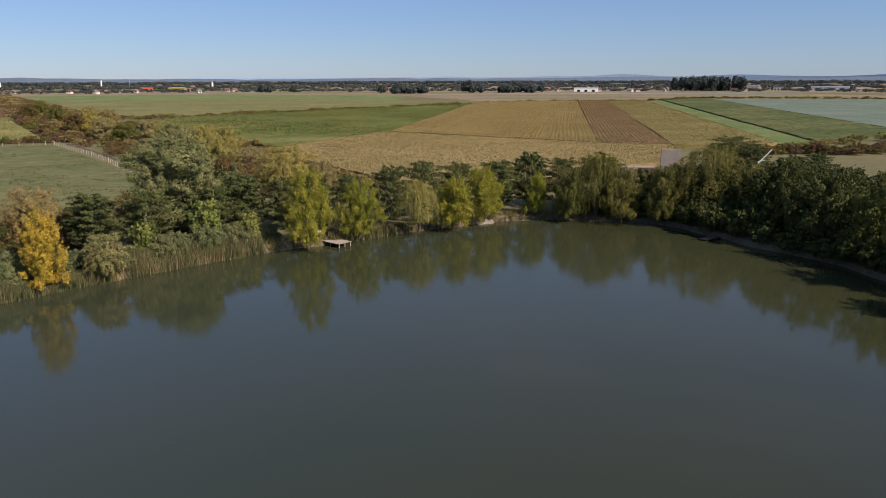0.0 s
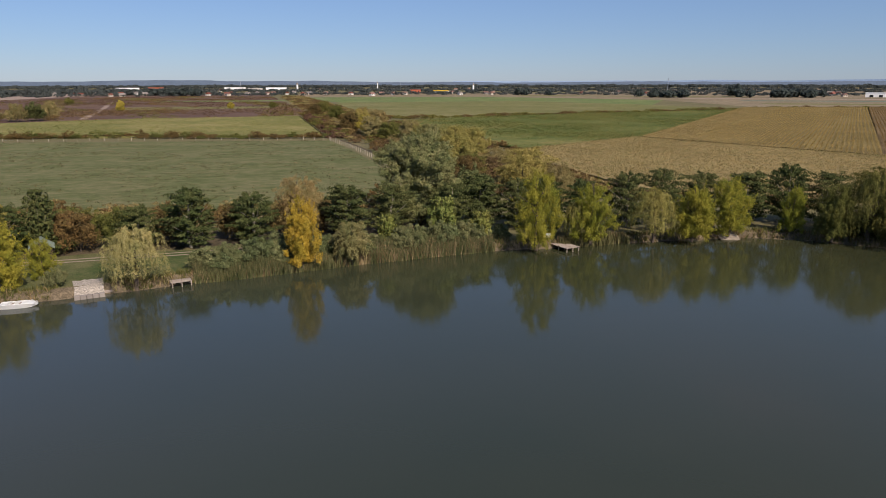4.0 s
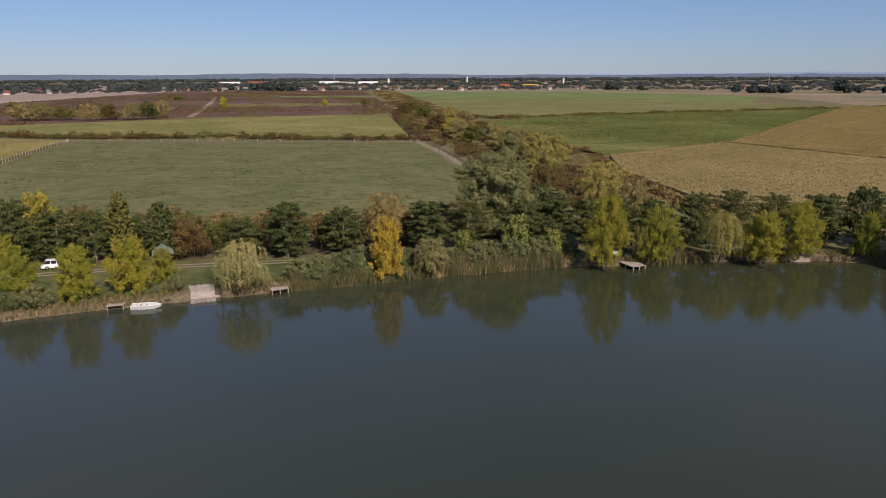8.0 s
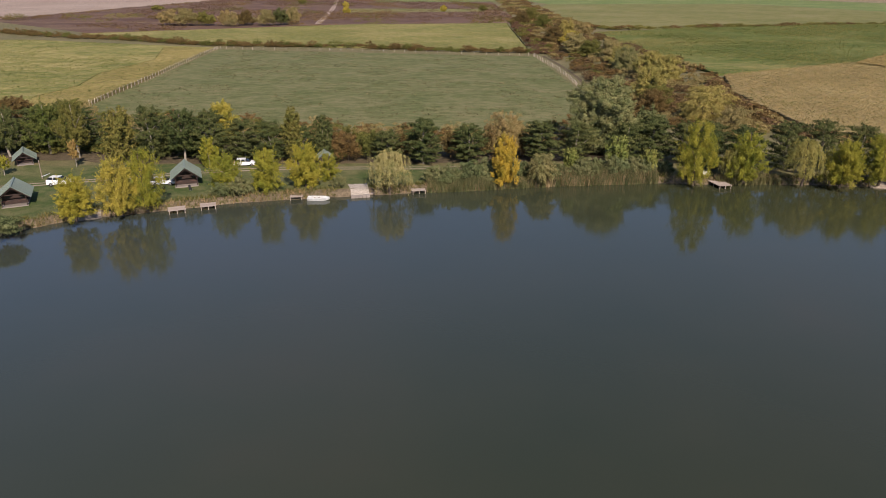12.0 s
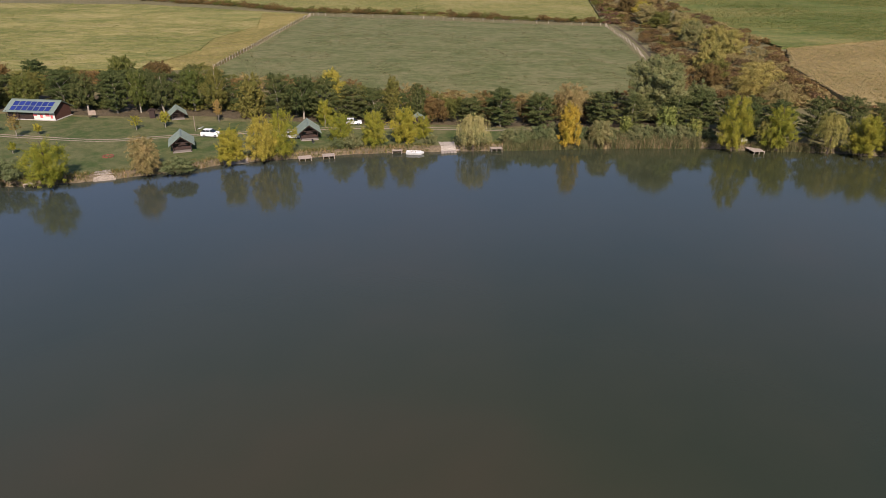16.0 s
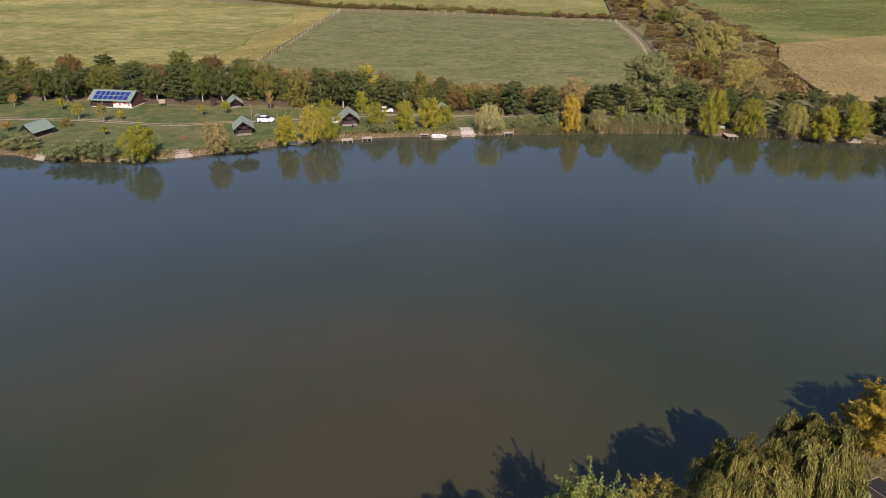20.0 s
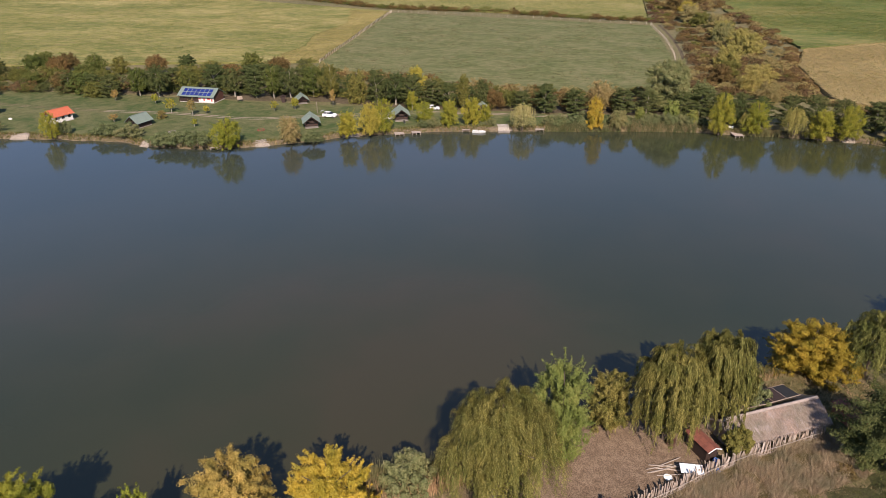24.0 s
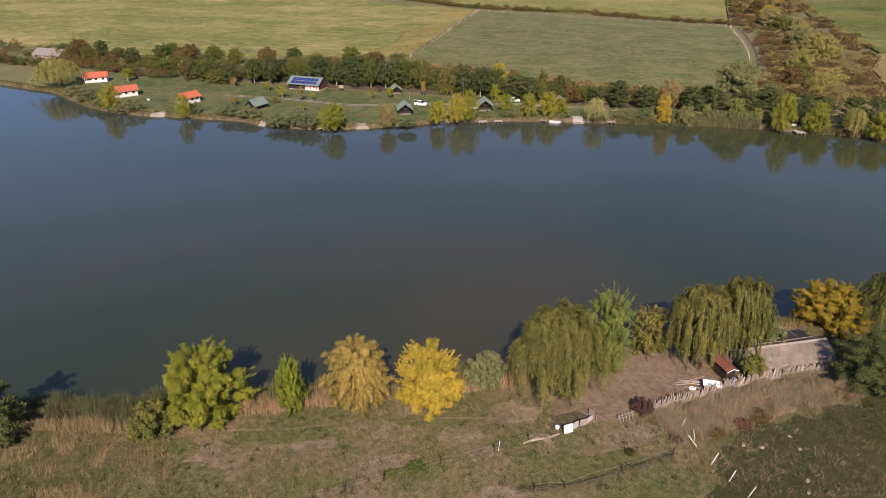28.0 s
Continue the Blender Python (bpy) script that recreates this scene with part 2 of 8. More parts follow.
CORN = crop("ripe_corn", (0.125, 0.090, 0.028), (0.195, 0.143, 0.046), (0.27, 0.20, 0.078), 0.03, 0.9)
CORN_BROWN = crop("brown_corn", (0.105, 0.070, 0.028), (0.155, 0.104, 0.044), (0.21, 0.145, 0.068), 0.03, 0.9)
CORN_TAN = crop("tan_corn", (0.20, 0.150, 0.062), (0.28, 0.212, 0.095), (0.36, 0.28, 0.13), 0.03, 0.9)
CORN_GREEN = crop("green_corn", (0.056, 0.086, 0.02), (0.10, 0.118, 0.034), (0.19, 0.165, 0.064), 0.014, 0.3, (0.5, 1.5, 0.5))
CORN_YELLOW = crop("yellow_green_crop", (0.105, 0.118, 0.033), (0.19, 0.176, 0.06), (0.285, 0.235, 0.10), 0.018, 0.25, (0.7, 1.3, 0.6))
STRIP_GREEN = crop("olive_strip_crop", (0.115, 0.122, 0.037), (0.175, 0.163, 0.055), (0.235, 0.20, 0.085), 0.02, 0.35)
CORN_PALE = crop("pale_ripe_corn", (0.13, 0.112, 0.034), (0.20, 0.164, 0.056), (0.275, 0.22, 0.085), 0.03, 0.6)
SOYA = crop("pale_green_crop", (0.10, 0.150, 0.042), (0.15, 0.185, 0.058), (0.20, 0.215, 0.085))
CABBAGE = crop("blue_green_crop", (0.10, 0.14, 0.10), (0.14, 0.175, 0.125), (0.18, 0.2, 0.15))
MEADOW = crop("far_meadow", (0.125, 0.13, 0.038), (0.17, 0.16, 0.052), (0.21, 0.185, 0.08), 0.012, 0.1)
PLOUGH = crop("ploughed_earth", (0.27, 0.20, 0.155), (0.32, 0.245, 0.19), (0.37, 0.29, 0.23), 0.01, 0.2)
HEATH = crop("dry_heath", (0.090, 0.052, 0.040), (0.135, 0.080, 0.056), (0.165, 0.115, 0.065), 0.02, 0.10, (0.35, 1.6, 0.62))
STUBBLE = crop("stubble", (0.185, 0.145, 0.085), (0.235, 0.18, 0.108), (0.27, 0.22, 0.14), 0.01, 0.2)

LEAF_YG = leaf("leaf_yellow_green", (0.165, 0.168, 0.024), (0.235, 0.223, 0.033), (0.325, 0.288, 0.048))
LEAF_BRIGHT = leaf("leaf_fresh_yellow_green", (0.135, 0.150, 0.020), (0.19, 0.20, 0.028), (0.26, 0.25, 0.040), 0.14)
LEAF_PURPLE = leaf("leaf_dark_purple", (0.05, 0.026, 0.030), (0.075, 0.04, 0.042), (0.11, 0.065, 0.055))
LEAF_HEATH = leaf("leaf_maroon_heath", (0.095, 0.050, 0.038), (0.135, 0.072, 0.052), (0.175, 0.105, 0.066))
LEAF_CORN = leaf("leaf_ripe_corn", (0.27, 0.195, 0.070), (0.335, 0.245, 0.096), (0.40, 0.302, 0.132), 0.35)
LEAF_CORN_TAN = leaf("leaf_tan_corn", (0.31, 0.225, 0.105), (0.385, 0.285, 0.14), (0.46, 0.35, 0.18), 0.35)
LEAF_CORN_GREEN = leaf("leaf_green_corn", (0.070, 0.104, 0.024), (0.11, 0.136, 0.036), (0.18, 0.18, 0.062), 0.35)
LEAF_CROP = leaf("leaf_yellowing_crop", (0.145, 0.150, 0.042), (0.205, 0.195, 0.062), (0.285, 0.25, 0.098), 0.35)
LEAF_CORN_BROWN = leaf("leaf_brown_corn", (0.15, 0.100, 0.038), (0.215, 0.145, 0.060), (0.285, 0.200, 0.095), 0.35)
LEAF_CORN_OLIVE = leaf("leaf_olive_corn", (0.15, 0.130, 0.036), (0.22, 0.180, 0.056), (0.30, 0.235, 0.090), 0.35)
LEAF_WEED = leaf("leaf_weeds", (0.026, 0.031, 0.011), (0.042, 0.045, 0.016), (0.080, 0.070, 0.032))
THATCH_REED = leaf("thatch_reeds", (0.16, 0.124, 0.108), (0.235, 0.185, 0.163), (0.33, 0.265, 0.235), 0.05)
HAY = leaf("pinkish_dry_grass", (0.20, 0.148, 0.098), (0.29, 0.215, 0.148), (0.39, 0.30, 0.21))
LEAF_YGOLD = leaf("leaf_yellow_turning", (0.235, 0.205, 0.034), (0.31, 0.26, 0.048), (0.40, 0.335, 0.078))
LEAF_MID = leaf("leaf_mid_green", (0.066, 0.084, 0.022), (0.098, 0.112, 0.031), (0.14, 0.15, 0.046), 0.15)
LEAF_LIME = leaf("leaf_light_green", (0.125, 0.142, 0.036), (0.165, 0.180, 0.050), (0.225, 0.230, 0.075))
LEAF_YELLOW = leaf("leaf_yellow", (0.30, 0.195, 0.022), (0.40, 0.275, 0.038), (0.50, 0.36, 0.075))
LEAF_AMBER = leaf("leaf_amber", (0.22, 0.145, 0.020), (0.31, 0.200, 0.028), (0.41, 0.275, 0.048))
LEAF_GOLD = leaf("leaf_golden", (0.22, 0.155, 0.042), (0.30, 0.212, 0.060), (0.41, 0.30, 0.10))
LEAF_ORANGE = leaf("leaf_orange_brown", (0.165, 0.120, 0.045), (0.23, 0.165, 0.060), (0.30, 0.225, 0.085))
LEAF_WILLOW = leaf("leaf_willow", (0.070, 0.070, 0.019), (0.130, 0.120, 0.031), (0.26, 0.235, 0.085))
LEAF_PALE = leaf("leaf_pale_willow", (0.17, 0.165, 0.060), (0.255, 0.238, 0.095), (0.38, 0.35, 0.175), 0.15)
LEAF_DARK = leaf("leaf_dark_green", (0.046, 0.060, 0.022), (0.074, 0.088, 0.032), (0.120, 0.128, 0.050), 0.14)
# darker copy of the dark green, with shade put into the leaf colour
LEAF_SHADE = leaf("leaf_shade_green", (0.040, 0.050, 0.016), (0.056, 0.068, 0.021), (0.082, 0.092, 0.030), 0.08)
LEAF_OLIVE = leaf("leaf_olive", (0.088, 0.092, 0.024), (0.125, 0.122, 0.034), (0.18, 0.165, 0.052))
LEAF_SILVER = leaf("leaf_silver_green", (0.095, 0.104, 0.042), (0.142, 0.150, 0.065), (0.215, 0.218, 0.105))
LEAF_SILVERY = leaf("leaf_silver_willow", (0.098, 0.114, 0.047), (0.155, 0.170, 0.074), (0.25, 0.26, 0.125))
LEAF_OCHRE = leaf("leaf_ochre_willow", (0.225, 0.185, 0.054), (0.305, 0.250, 0.078), (0.40, 0.33, 0.12))
LEAF_GREY = leaf("leaf_grey_green", (0.095, 0.108, 0.048), (0.14, 0.152, 0.07), (0.21, 0.215, 0.11))
LEAF_RUSSET = leaf("leaf_russet", (0.085, 0.058, 0.026), (0.135, 0.090, 0.038), (0.19, 0.132, 0.052))
LEAF_RUST = leaf("leaf_rust_brown", (0.092, 0.060, 0.034), (0.130, 0.084, 0.046), (0.175, 0.118, 0.064))
LEAF_DUSTY = leaf("leaf_dusty_willow", (0.16, 0.14, 0.058), (0.23, 0.20, 0.088), (0.32, 0.285, 0.14))
LEAF_TAN = leaf("leaf_tan", (0.17, 0.134, 0.058), (0.24, 0.19, 0.083), (0.32, 0.26, 0.125))
# blue-grey distance haze is mixed into this foliage colour
LEAF_HAZE_FAR = leaf("leaf_haze_far_trees", (0.060, 0.074, 0.076), (0.070, 0.085, 0.086), (0.084, 0.098, 0.097), 0.35)
REED_STRAW = leaf("reed_straw", (0.25, 0.165, 0.092), (0.34, 0.235, 0.142), (0.43, 0.315, 0.20))
REED_GREEN = leaf("reed_green", (0.072, 0.074, 0.032), (0.125, 0.120, 0.055), (0.20, 0.185, 0.098))
STRAW = leaf("dry_grass_blades", (0.145, 0.107, 0.054), (0.22, 0.162, 0.088), (0.31, 0.235, 0.145))
GREENBLADE = leaf("green_grass_blades", (0.058, 0.068, 0.019), (0.098, 0.100, 0.032), (0.16, 0.144, 0.058))
BARK = solid("bark", (0.10, 0.075, 0.055), 0.95, var=0.4, scale=2)
PALEBARK = solid("pale_bark", (0.28, 0.25, 0.20), 0.9, var=0.4, scale=2)


# ---- mesh helpers ----
def mesh_of(name, verts, faces, material=None):
    me = bpy.data.meshes.new(name)
    me.from_pydata([tuple(v) for v in verts], [], faces)
    me.update()
    if material:
        me.materials.append(material)
    return me


def flakes_of(name, pts, material):
    """A mesh of loose leaves from an array (n, corners, 3)."""
    n, k = pts.shape[:2]
    me = bpy.data.meshes.new(name)
    me.vertices.add(k * n)
    me.vertices.foreach_set("co", np.ascontiguousarray(pts, np.float32).ravel())
    me.loops.add(k * n)
    me.loops.foreach_set("vertex_index", np.arange(k * n, dtype=np.int32))
    me.polygons.add(n)
    me.polygons.foreach_set("loop_start", np.arange(0, k * n, k, dtype=np.int32))
    me.polygons.foreach_set("loop_total", np.full(n, k, np.int32))
    me.update(calc_edges=True)
    me.materials.append(material)
    return me


def part(name, bm, material, parent, label=""):
    me = bpy.data.meshes.new(name)
    bm.to_mesh(me)
    bm.free()
    me.materials.append(material)
    ob = new(name, me)
    ob.parent = parent
    return tagged(ob, label)


def spline(points, step, closed=False):
    """A smooth line through the points, cut to about the given step."""
    p = [np.array(q, float) for q in points]
    n = len(p)
    out = []
    for i in range(n if closed else n - 1):
        if closed:
            a, b, c, d = p[i - 1], p[i], p[(i + 1) % n], p[(i + 2) % n]
        else:
            a, b, c, d = p[max(i - 1, 0)], p[i], p[i + 1], p[min(i + 2, n - 1)]
        k = max(1, int(np.linalg.norm(c - b) / step))
        for j in range(k):
            u = j / k
            out.append(0.5 * (2 * b + (c - a) * u + (2 * a - 5 * b + 4 * c - d) * u * u + (3 * b - a - 3 * c + d) * u**3))
    if not closed:
        out.append(p[-1])
    return np.array(out)


def inside(x, y, poly):
    """Which of the points x, y lie in the polygon."""
    poly = np.asarray(poly)
    res = np.zeros(np.shape(x), bool)
    j = len(poly) - 1
    for i in range(len(poly)):
        (xi, yi), (xj, yj) = poly[i], poly[j]
        if yi != yj:
            res ^= ((yi > y) != (yj > y)) & (x < (xj - xi) * (y - yi) / (yj - yi) + xi)
        j = i
    return res


# ---- the pond and the ground ----
FAR_SHORE = [
    (57, 60), (55.5, 86), (53.5, 95), (47, 104), (43, 113), (39, 120), (33, 123.5), (22, 125.8), (11, 125.5), (3.5, 121.8), (-9, 114.2), (-18.5, 107),
    (-26, 102.8), (-33, 97), (-42, 88.2), (-52.5, 77.3), (-59, 70.6), (-65, 64), (-71, 57.5), (-77.5, 50.5), (-82.5, 43.5), (-87.5, 36), (-94, 25.5),
    (-99, 12.5), (-106, -1.5), (-113, -11.5), (-123, -19.5), (-138, -27.5), (-156, -43), (-170, -55), (-188, -62.5), (-206, -66.5), (-220, -69), (-233, -75.5),
    (-252, -85), (-285, -104), (-330, -160),
]
NEAR_SHORE = [
    (-300, -260), (-120, -235), (-55, -168), (-24, -126), (-9.5, -107), (-4, -99), (1.5, -91.5), (4.5, -84), (8, -77.5), (12, -69.5), (17, -60.5), (22.5, -49.5),
    (26, -40), (29, -25), (33, -15), (39.5, -2), (44, 8), (48.5, 19), (54, 38),
]
GROUND_Z = 1.0
rim = spline(FAR_SHORE + NEAR_SHORE, 2.2, closed=True)
rim += np.array([[noise.noise((x * 0.25, y * 0.25, 1.0)), noise.noise((x * 0.25, y * 0.25, 7.0))] for x, y in rim]) * 0.7
tangent = np.roll(rim, -1, 0) - np.roll(rim, 1, 0)
outward = np.stack([-tangent[:, 1], tangent[:, 0]], -1) / np.linalg.norm(tangent, axis=1, keepdims=True)
if not inside(*(rim.mean(0)), rim) or inside(*(rim[10] + outward[10]), rim):
    outward = -outward
shelf = rim + outward * 1.6


def ground_sheet():
    """One sheet to the horizon, with the pond's hollow cut out and its bank going down under the water."""
    from mathutils.geometry import delaunay_2d_cdt
    R = 4900.0
    n = len(shelf)
    ring = [(R * math.cos(a), R * math.sin(a)) for a in np.linspace(0, 2 * math.pi, 48, endpoint=False)]
    pts = [Vector(p) for p in shelf] + [Vector(p) for p in ring]
    edges = [(i, (i + 1) % n) for i in range(n)] + [(n + i, n + (i + 1) % 48) for i in range(48)]
    v, _, f, *_ = delaunay_2d_cdt(pts, edges, [], 1, 1e-4)
    cen = np.array([np.mean([v[i] for i in t], axis=0) for t in f])
    wet = inside(cen[:, 0], cen[:, 1], shelf)
    verts = [(p.x, p.y, GROUND_Z) for p in v]
    faces = [tuple(t) for t, w in zip(f, wet) if not w]
    tagged(new("ground", mesh_of("ground", verts, faces, GRASSLAND)), "rough grassland with dry and green patches", "ground", kind="structure")
    mid = rim + outward * 0.7
    rows = [np.c_[shelf, np.full(n, GROUND_Z)], np.c_[mid, 0.62 + 0.2 * np.random.rand(n)], np.c_[rim + outward * 0.15, 0.06 + 0.1 * np.random.rand(n)], np.c_[rim - outward * 1.5, np.full(n, -0.9)]]
    bank_v = np.concatenate(rows)
    bank_f = [(k * n + i, k * n + (i + 1) % n, (k + 1) * n + (i + 1) % n, (k + 1) * n + i) for k in range(3) for i in range(n)]
    tagged(new("bank", mesh_of("bank", bank_v, bank_f, SHORE)), "low eroded earth bank round the pond", "bank", kind="structure")
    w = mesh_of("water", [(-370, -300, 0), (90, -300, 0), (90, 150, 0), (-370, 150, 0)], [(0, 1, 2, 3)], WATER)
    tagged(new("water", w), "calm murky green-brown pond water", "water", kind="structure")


ground_sheet()


def patch(name, poly, material, z, label, category="field", jitter=0.8, step=5.0):
    """A flat piece of ground cover with an uneven edge."""
    line = []
    for i, a in enumerate(poly):
        b = poly[(i + 1) % len(poly)]
        k = max(1, int(math.dist(a, b) / step))
        line += [(a[0] + (b[0] - a[0]) * j / k, a[1] + (b[1] - a[1]) * j / k) for j in range(k)]
    bm = bmesh.new()
    vs = [bm.verts.new((x + jitter * noise.noise((x * 0.3, y * 0.3, 3)), y + jitter * noise.noise((x * 0.3, y * 0.3, 9)), z)) for x, y in line]
    f = bm.faces.new(vs)
    if f.calc_area() and f.normal.z < 0:
        f.normal_flip()
    bm.normal_update()
    if f.normal.z < 0:
        bmesh.ops.reverse_faces(bm, faces=[f])
    bmesh.ops.triangulate(bm, faces=bm.faces[:])
    me = bpy.data.meshes.new(name)
    bm.to_mesh(me)
    bm.free()
    me.materials.append(material)
    return tagged(new(name, me), label, category, kind="structure")


def crop_field(name, poly, material, label, along, spacing, height, seg=3.0, wobble=0.3, base=1.0):
    """Rows of a standing crop: a ridge of uneven plants for each row, clipped to the field."""
    a = np.array(along, float) / np.linalg.norm(along)
    s = np.array([-a[1], a[0]])
    poly = np.array(poly, float)
    u, w = poly @ a, poly @ s
    verts, faces = [], []
    rng = np.random.default_rng(len(name) + int(abs(poly[0, 0])))
    for off in np.arange(w.min() + spacing / 2, w.max(), spacing):
        cuts = []
        for i in range(len(poly)):
            w0, w1, u0, u1 = w[i - 1], w[i], u[i - 1], u[i]
            if (w0 <= off) != (w1 <= off):
                cuts.append(u0 + (off - w0) / (w1 - w0) * (u1 - u0))
        cuts.sort()
        for lo, hi in zip(cuts[::2], cuts[1::2]):
            lo, hi = lo + rng.uniform(0, 1.5), hi - rng.uniform(0, 1.5)
            k = max(2, int((hi - lo) / seg))
            t = np.linspace(lo, hi, k)
            h = height * (1 - 0.2 * rng.random(k))
            side = off + rng.normal(0, 0.06 * spacing, k)
            q = np.outer(t, a) + np.outer(side, s)
            half = 0.5 * spacing
            start = len(verts)
            for j in range(k):
                x, y = q[j]
                low = base + (0.86 if height > 1.5 else 0.76) * height
                verts += [(x - s[0] * half, y - s[1] * half, low), (x + s[0] * rng.normal(0, 0.1), y + s[1] * rng.normal(0, 0.1), base + h[j]), (x + s[0] * half, y + s[1] * half, low)]
            for j in range(k - 1):
                b = start + 3 * j
                faces += [(b, b + 1, b + 4, b + 3), (b + 1, b + 2, b + 5, b + 4)]
    for i in range(len(poly)):
        b = len(verts)
        for q in (poly[i - 1], poly[i]):
            verts += [(q[0], q[1], base), (q[0], q[1], base + 0.9 * height)]
        faces.append((b, b + 2, b + 3, b + 1))
    ob = new(name, mesh_of(name, verts, faces, material))
    return tagged(ob, label, "crop", kind="stuff")


# fields round the pond, nearest first
PASTURE_POLY = [(-295, 199), (-191, 78), (-183, 68), (-150, 82), (-110, 99), (-76, 118), (-62, 143), (-78, 172), (-97, 200), (-150, 266)]
patch("pasture", PASTURE_POLY, PASTURE, 1.02, "grazed green pasture with faint mowing streaks")
LAWN_POLY = [(-60, 73), (-66, 66.5), (-79, 52), (-89, 37), (-96, 25), (-101, 12), (-108, -2), (-115, -10), (-125, -18), (-139, -25), (-158, -42), (-172, -53), (-190, -60), (-222, -66), (-250, -75), (-245, -45), (-205, -18), (-180, 2), (-150, 22), (-120, 44), (-95, 66), (-66, 84)]
patch("lawn", LAWN_POLY, LAWN, 1.015, "mown lawn of the fishing ground", "lawn")
# dark earth colour painted where the belt trees shade the ground
patch("belt_floor", [(-208, -16), (-186, 0), (-172, 12), (-158, 18), (-146, 27), (-132, 40), (-116, 49), (-104, 57), (-92, 66), (-60, 92), (-40, 108), (-44, 114), (-66, 100), (-98, 76), (-122, 64), (-150, 52), (-176, 34), (-196, 16), (-216, -4)], BANK, 1.028, "dark ground patch standing in for shade under the belt trees", "ground", 1.5, 2.0)
LEFT_FIELD = [(-297, 199), (-190, 76), (-212, 52), (-240, 20), (-262, -12), (-330, -60), (-480, -110), (-700, -60), (-560, 60), (-420, 165)]
TAN_PART = [(-296, 197), (-191, 78), (-202, 64), (-214, 72), (-226, 92), (-250, 112), (-274, 150), (-320, 184)]
crop_field("tan_crop", TAN_PART, CORN_PALE, "ripe tan part of the crop", (-0.80, -0.6), 1.6, 1.05, 4.0)
crop_field("yellow_crop", LEFT_FIELD, CORN_YELLOW, "yellowing green crop field", (-0.80, -0.6), 1.6, 0.9, 4.0)
patch("yellow_crop_floor", LEFT_FIELD, CORN_YELLOW, 1.03, "yellowing crop floor")
STRIP = [(-440, 205), (-312, 214), (-240, 246), (-163, 283), (-275, 440), (-360, 362)]
crop_field("strip_crop", STRIP, STRIP_GREEN, "yellow-green crop strip", (-0.9, -0.44), 1.6, 1.0, 5.0)
patch("heath", [(-650, 230), (-440, 212), (-360, 366), (-277, 446), (-320, 520), (-720, 1060), (-1000, 1440), (-1120, 1070), (-840, 560)], HEATH, 1.02, "red-brown dry heath with bushes")
patch("heath_green_strip", [(-487, 488), (-391, 581), (-420, 628), (-545, 546)], MEADOW, 1.06, "green grass strip across the heath", "grass", 4.0)
patch("heath_far_strip", [(-640, 700), (-520, 800), (-545, 850), (-690, 745)], SOYA, 1.06, "faded green strip across the heath", "grass", 4.0)
patch("plough_land", [(-840, 560), (-1120, 1070), (-1500, 1650), (-2000, 1500), (-1800, 700), (-900, 330), (-650, 230)], PLOUGH, 1.03, "bare pinkish ploughed field")
GREEN_CORN = [(-62, 250), (-100, 292), (-150, 345), (-185, 400), (-150, 470), (-12, 640), (22, 692), (-28, 314), (-31, 311)]
crop_field("green_corn", GREEN_CORN, CORN_GREEN, "green standing corn", (0.86, 0.5), 1.5, 1.0, 4.0)
FRONT_CORN = [(-58, 243), (-27.8, 310.0), (14, 282.5), (56.5, 254.2), (78, 247), (66, 198), (40, 186), (34, 164), (20, 160), (-12, 160), (-28, 182), (-44, 206)]
crop_field("front_corn", FRONT_CORN, CORN_TAN, "ripe tan corn", (0.86, -0.5), 1.5, 1.7, 2.5)
MAIN_CORN = [(-25.6, 311.4), (14, 283.8), (53.6, 256.6), (131.5, 742), (26, 692)]
crop_field("golden_corn", MAIN_CORN, CORN, "ripe golden corn in long rows", (0.159, 0.9873), 1.6, 2.0, 4.0)
BROWN_CORN = [(54.1, 257), (68, 249), (78.0, 249), (163.6, 750), (132.3, 742)]
crop_field("brown_corn", BROWN_CORN, CORN_BROWN, "dry brown corn in long rows", (0.162, 0.9868), 1.6, 2.0, 4.0)
EAST_CORN = [(79.2, 249), (104, 246), (119.5, 258), (206, 760), (164.6, 751)]
crop_field("yellow_corn", EAST_CORN, CORN_PALE, "yellow-green corn", (0.18, 0.984), 1.6, 1.6, 4.0)
SOYA_POLY = [(121, 259), (138, 268), (228, 775), (209, 765)]
crop_field("soya", SOYA_POLY, SOYA, "pale green low crop", (0.18, 0.984), 1.2, 0.7, 5.0)
OLIVE_POLY = [(140, 270), (170, 288), (208, 330), (300, 835), (246, 836), (231, 776)]
crop_field("olive_crop", OLIVE_POLY, CORN_GREEN, "olive green crop", (0.22, 0.975), 1.6, 1.0, 5.0)
patch("blue_green_field", [(210, 332), (260, 345), (600, 560), (640, 800), (470, 800), (303, 835)], CABBAGE, 1.03, "blue-green vegetable field")
patch("brown_field", [(262, 343), (420, 330), (900, 600), (650, 790), (605, 560)], STUBBLE, 1.02, "brown stubble field")
patch("stubble_strip", [(60, 706), (208, 748), (250, 765), (300, 845), (640, 810), (500, 1180), (60, 1190), (-60, 1000)], STUBBLE, 1.02, "brown stubble strips")
patch("ditch_floor", [(-58, 140), (-76, 172), (-96, 202), (-150, 270), (-300, 490), (-690, 1040), (-660, 1065), (-285, 545), (-186, 410), (-150, 350), (-100, 296), (-62, 252), (-48, 206), (-28, 182), (-15, 140)], GRASSLAND, 1.018, "brown waste ground along the ditch", "ground")
patch("meadow", [(-330, 560), (-200, 440), (-152, 475), (14, 645), (58, 706), (-60, 790), (-230, 900), (-420, 760)], MEADOW, 1.02, "green meadow strip")
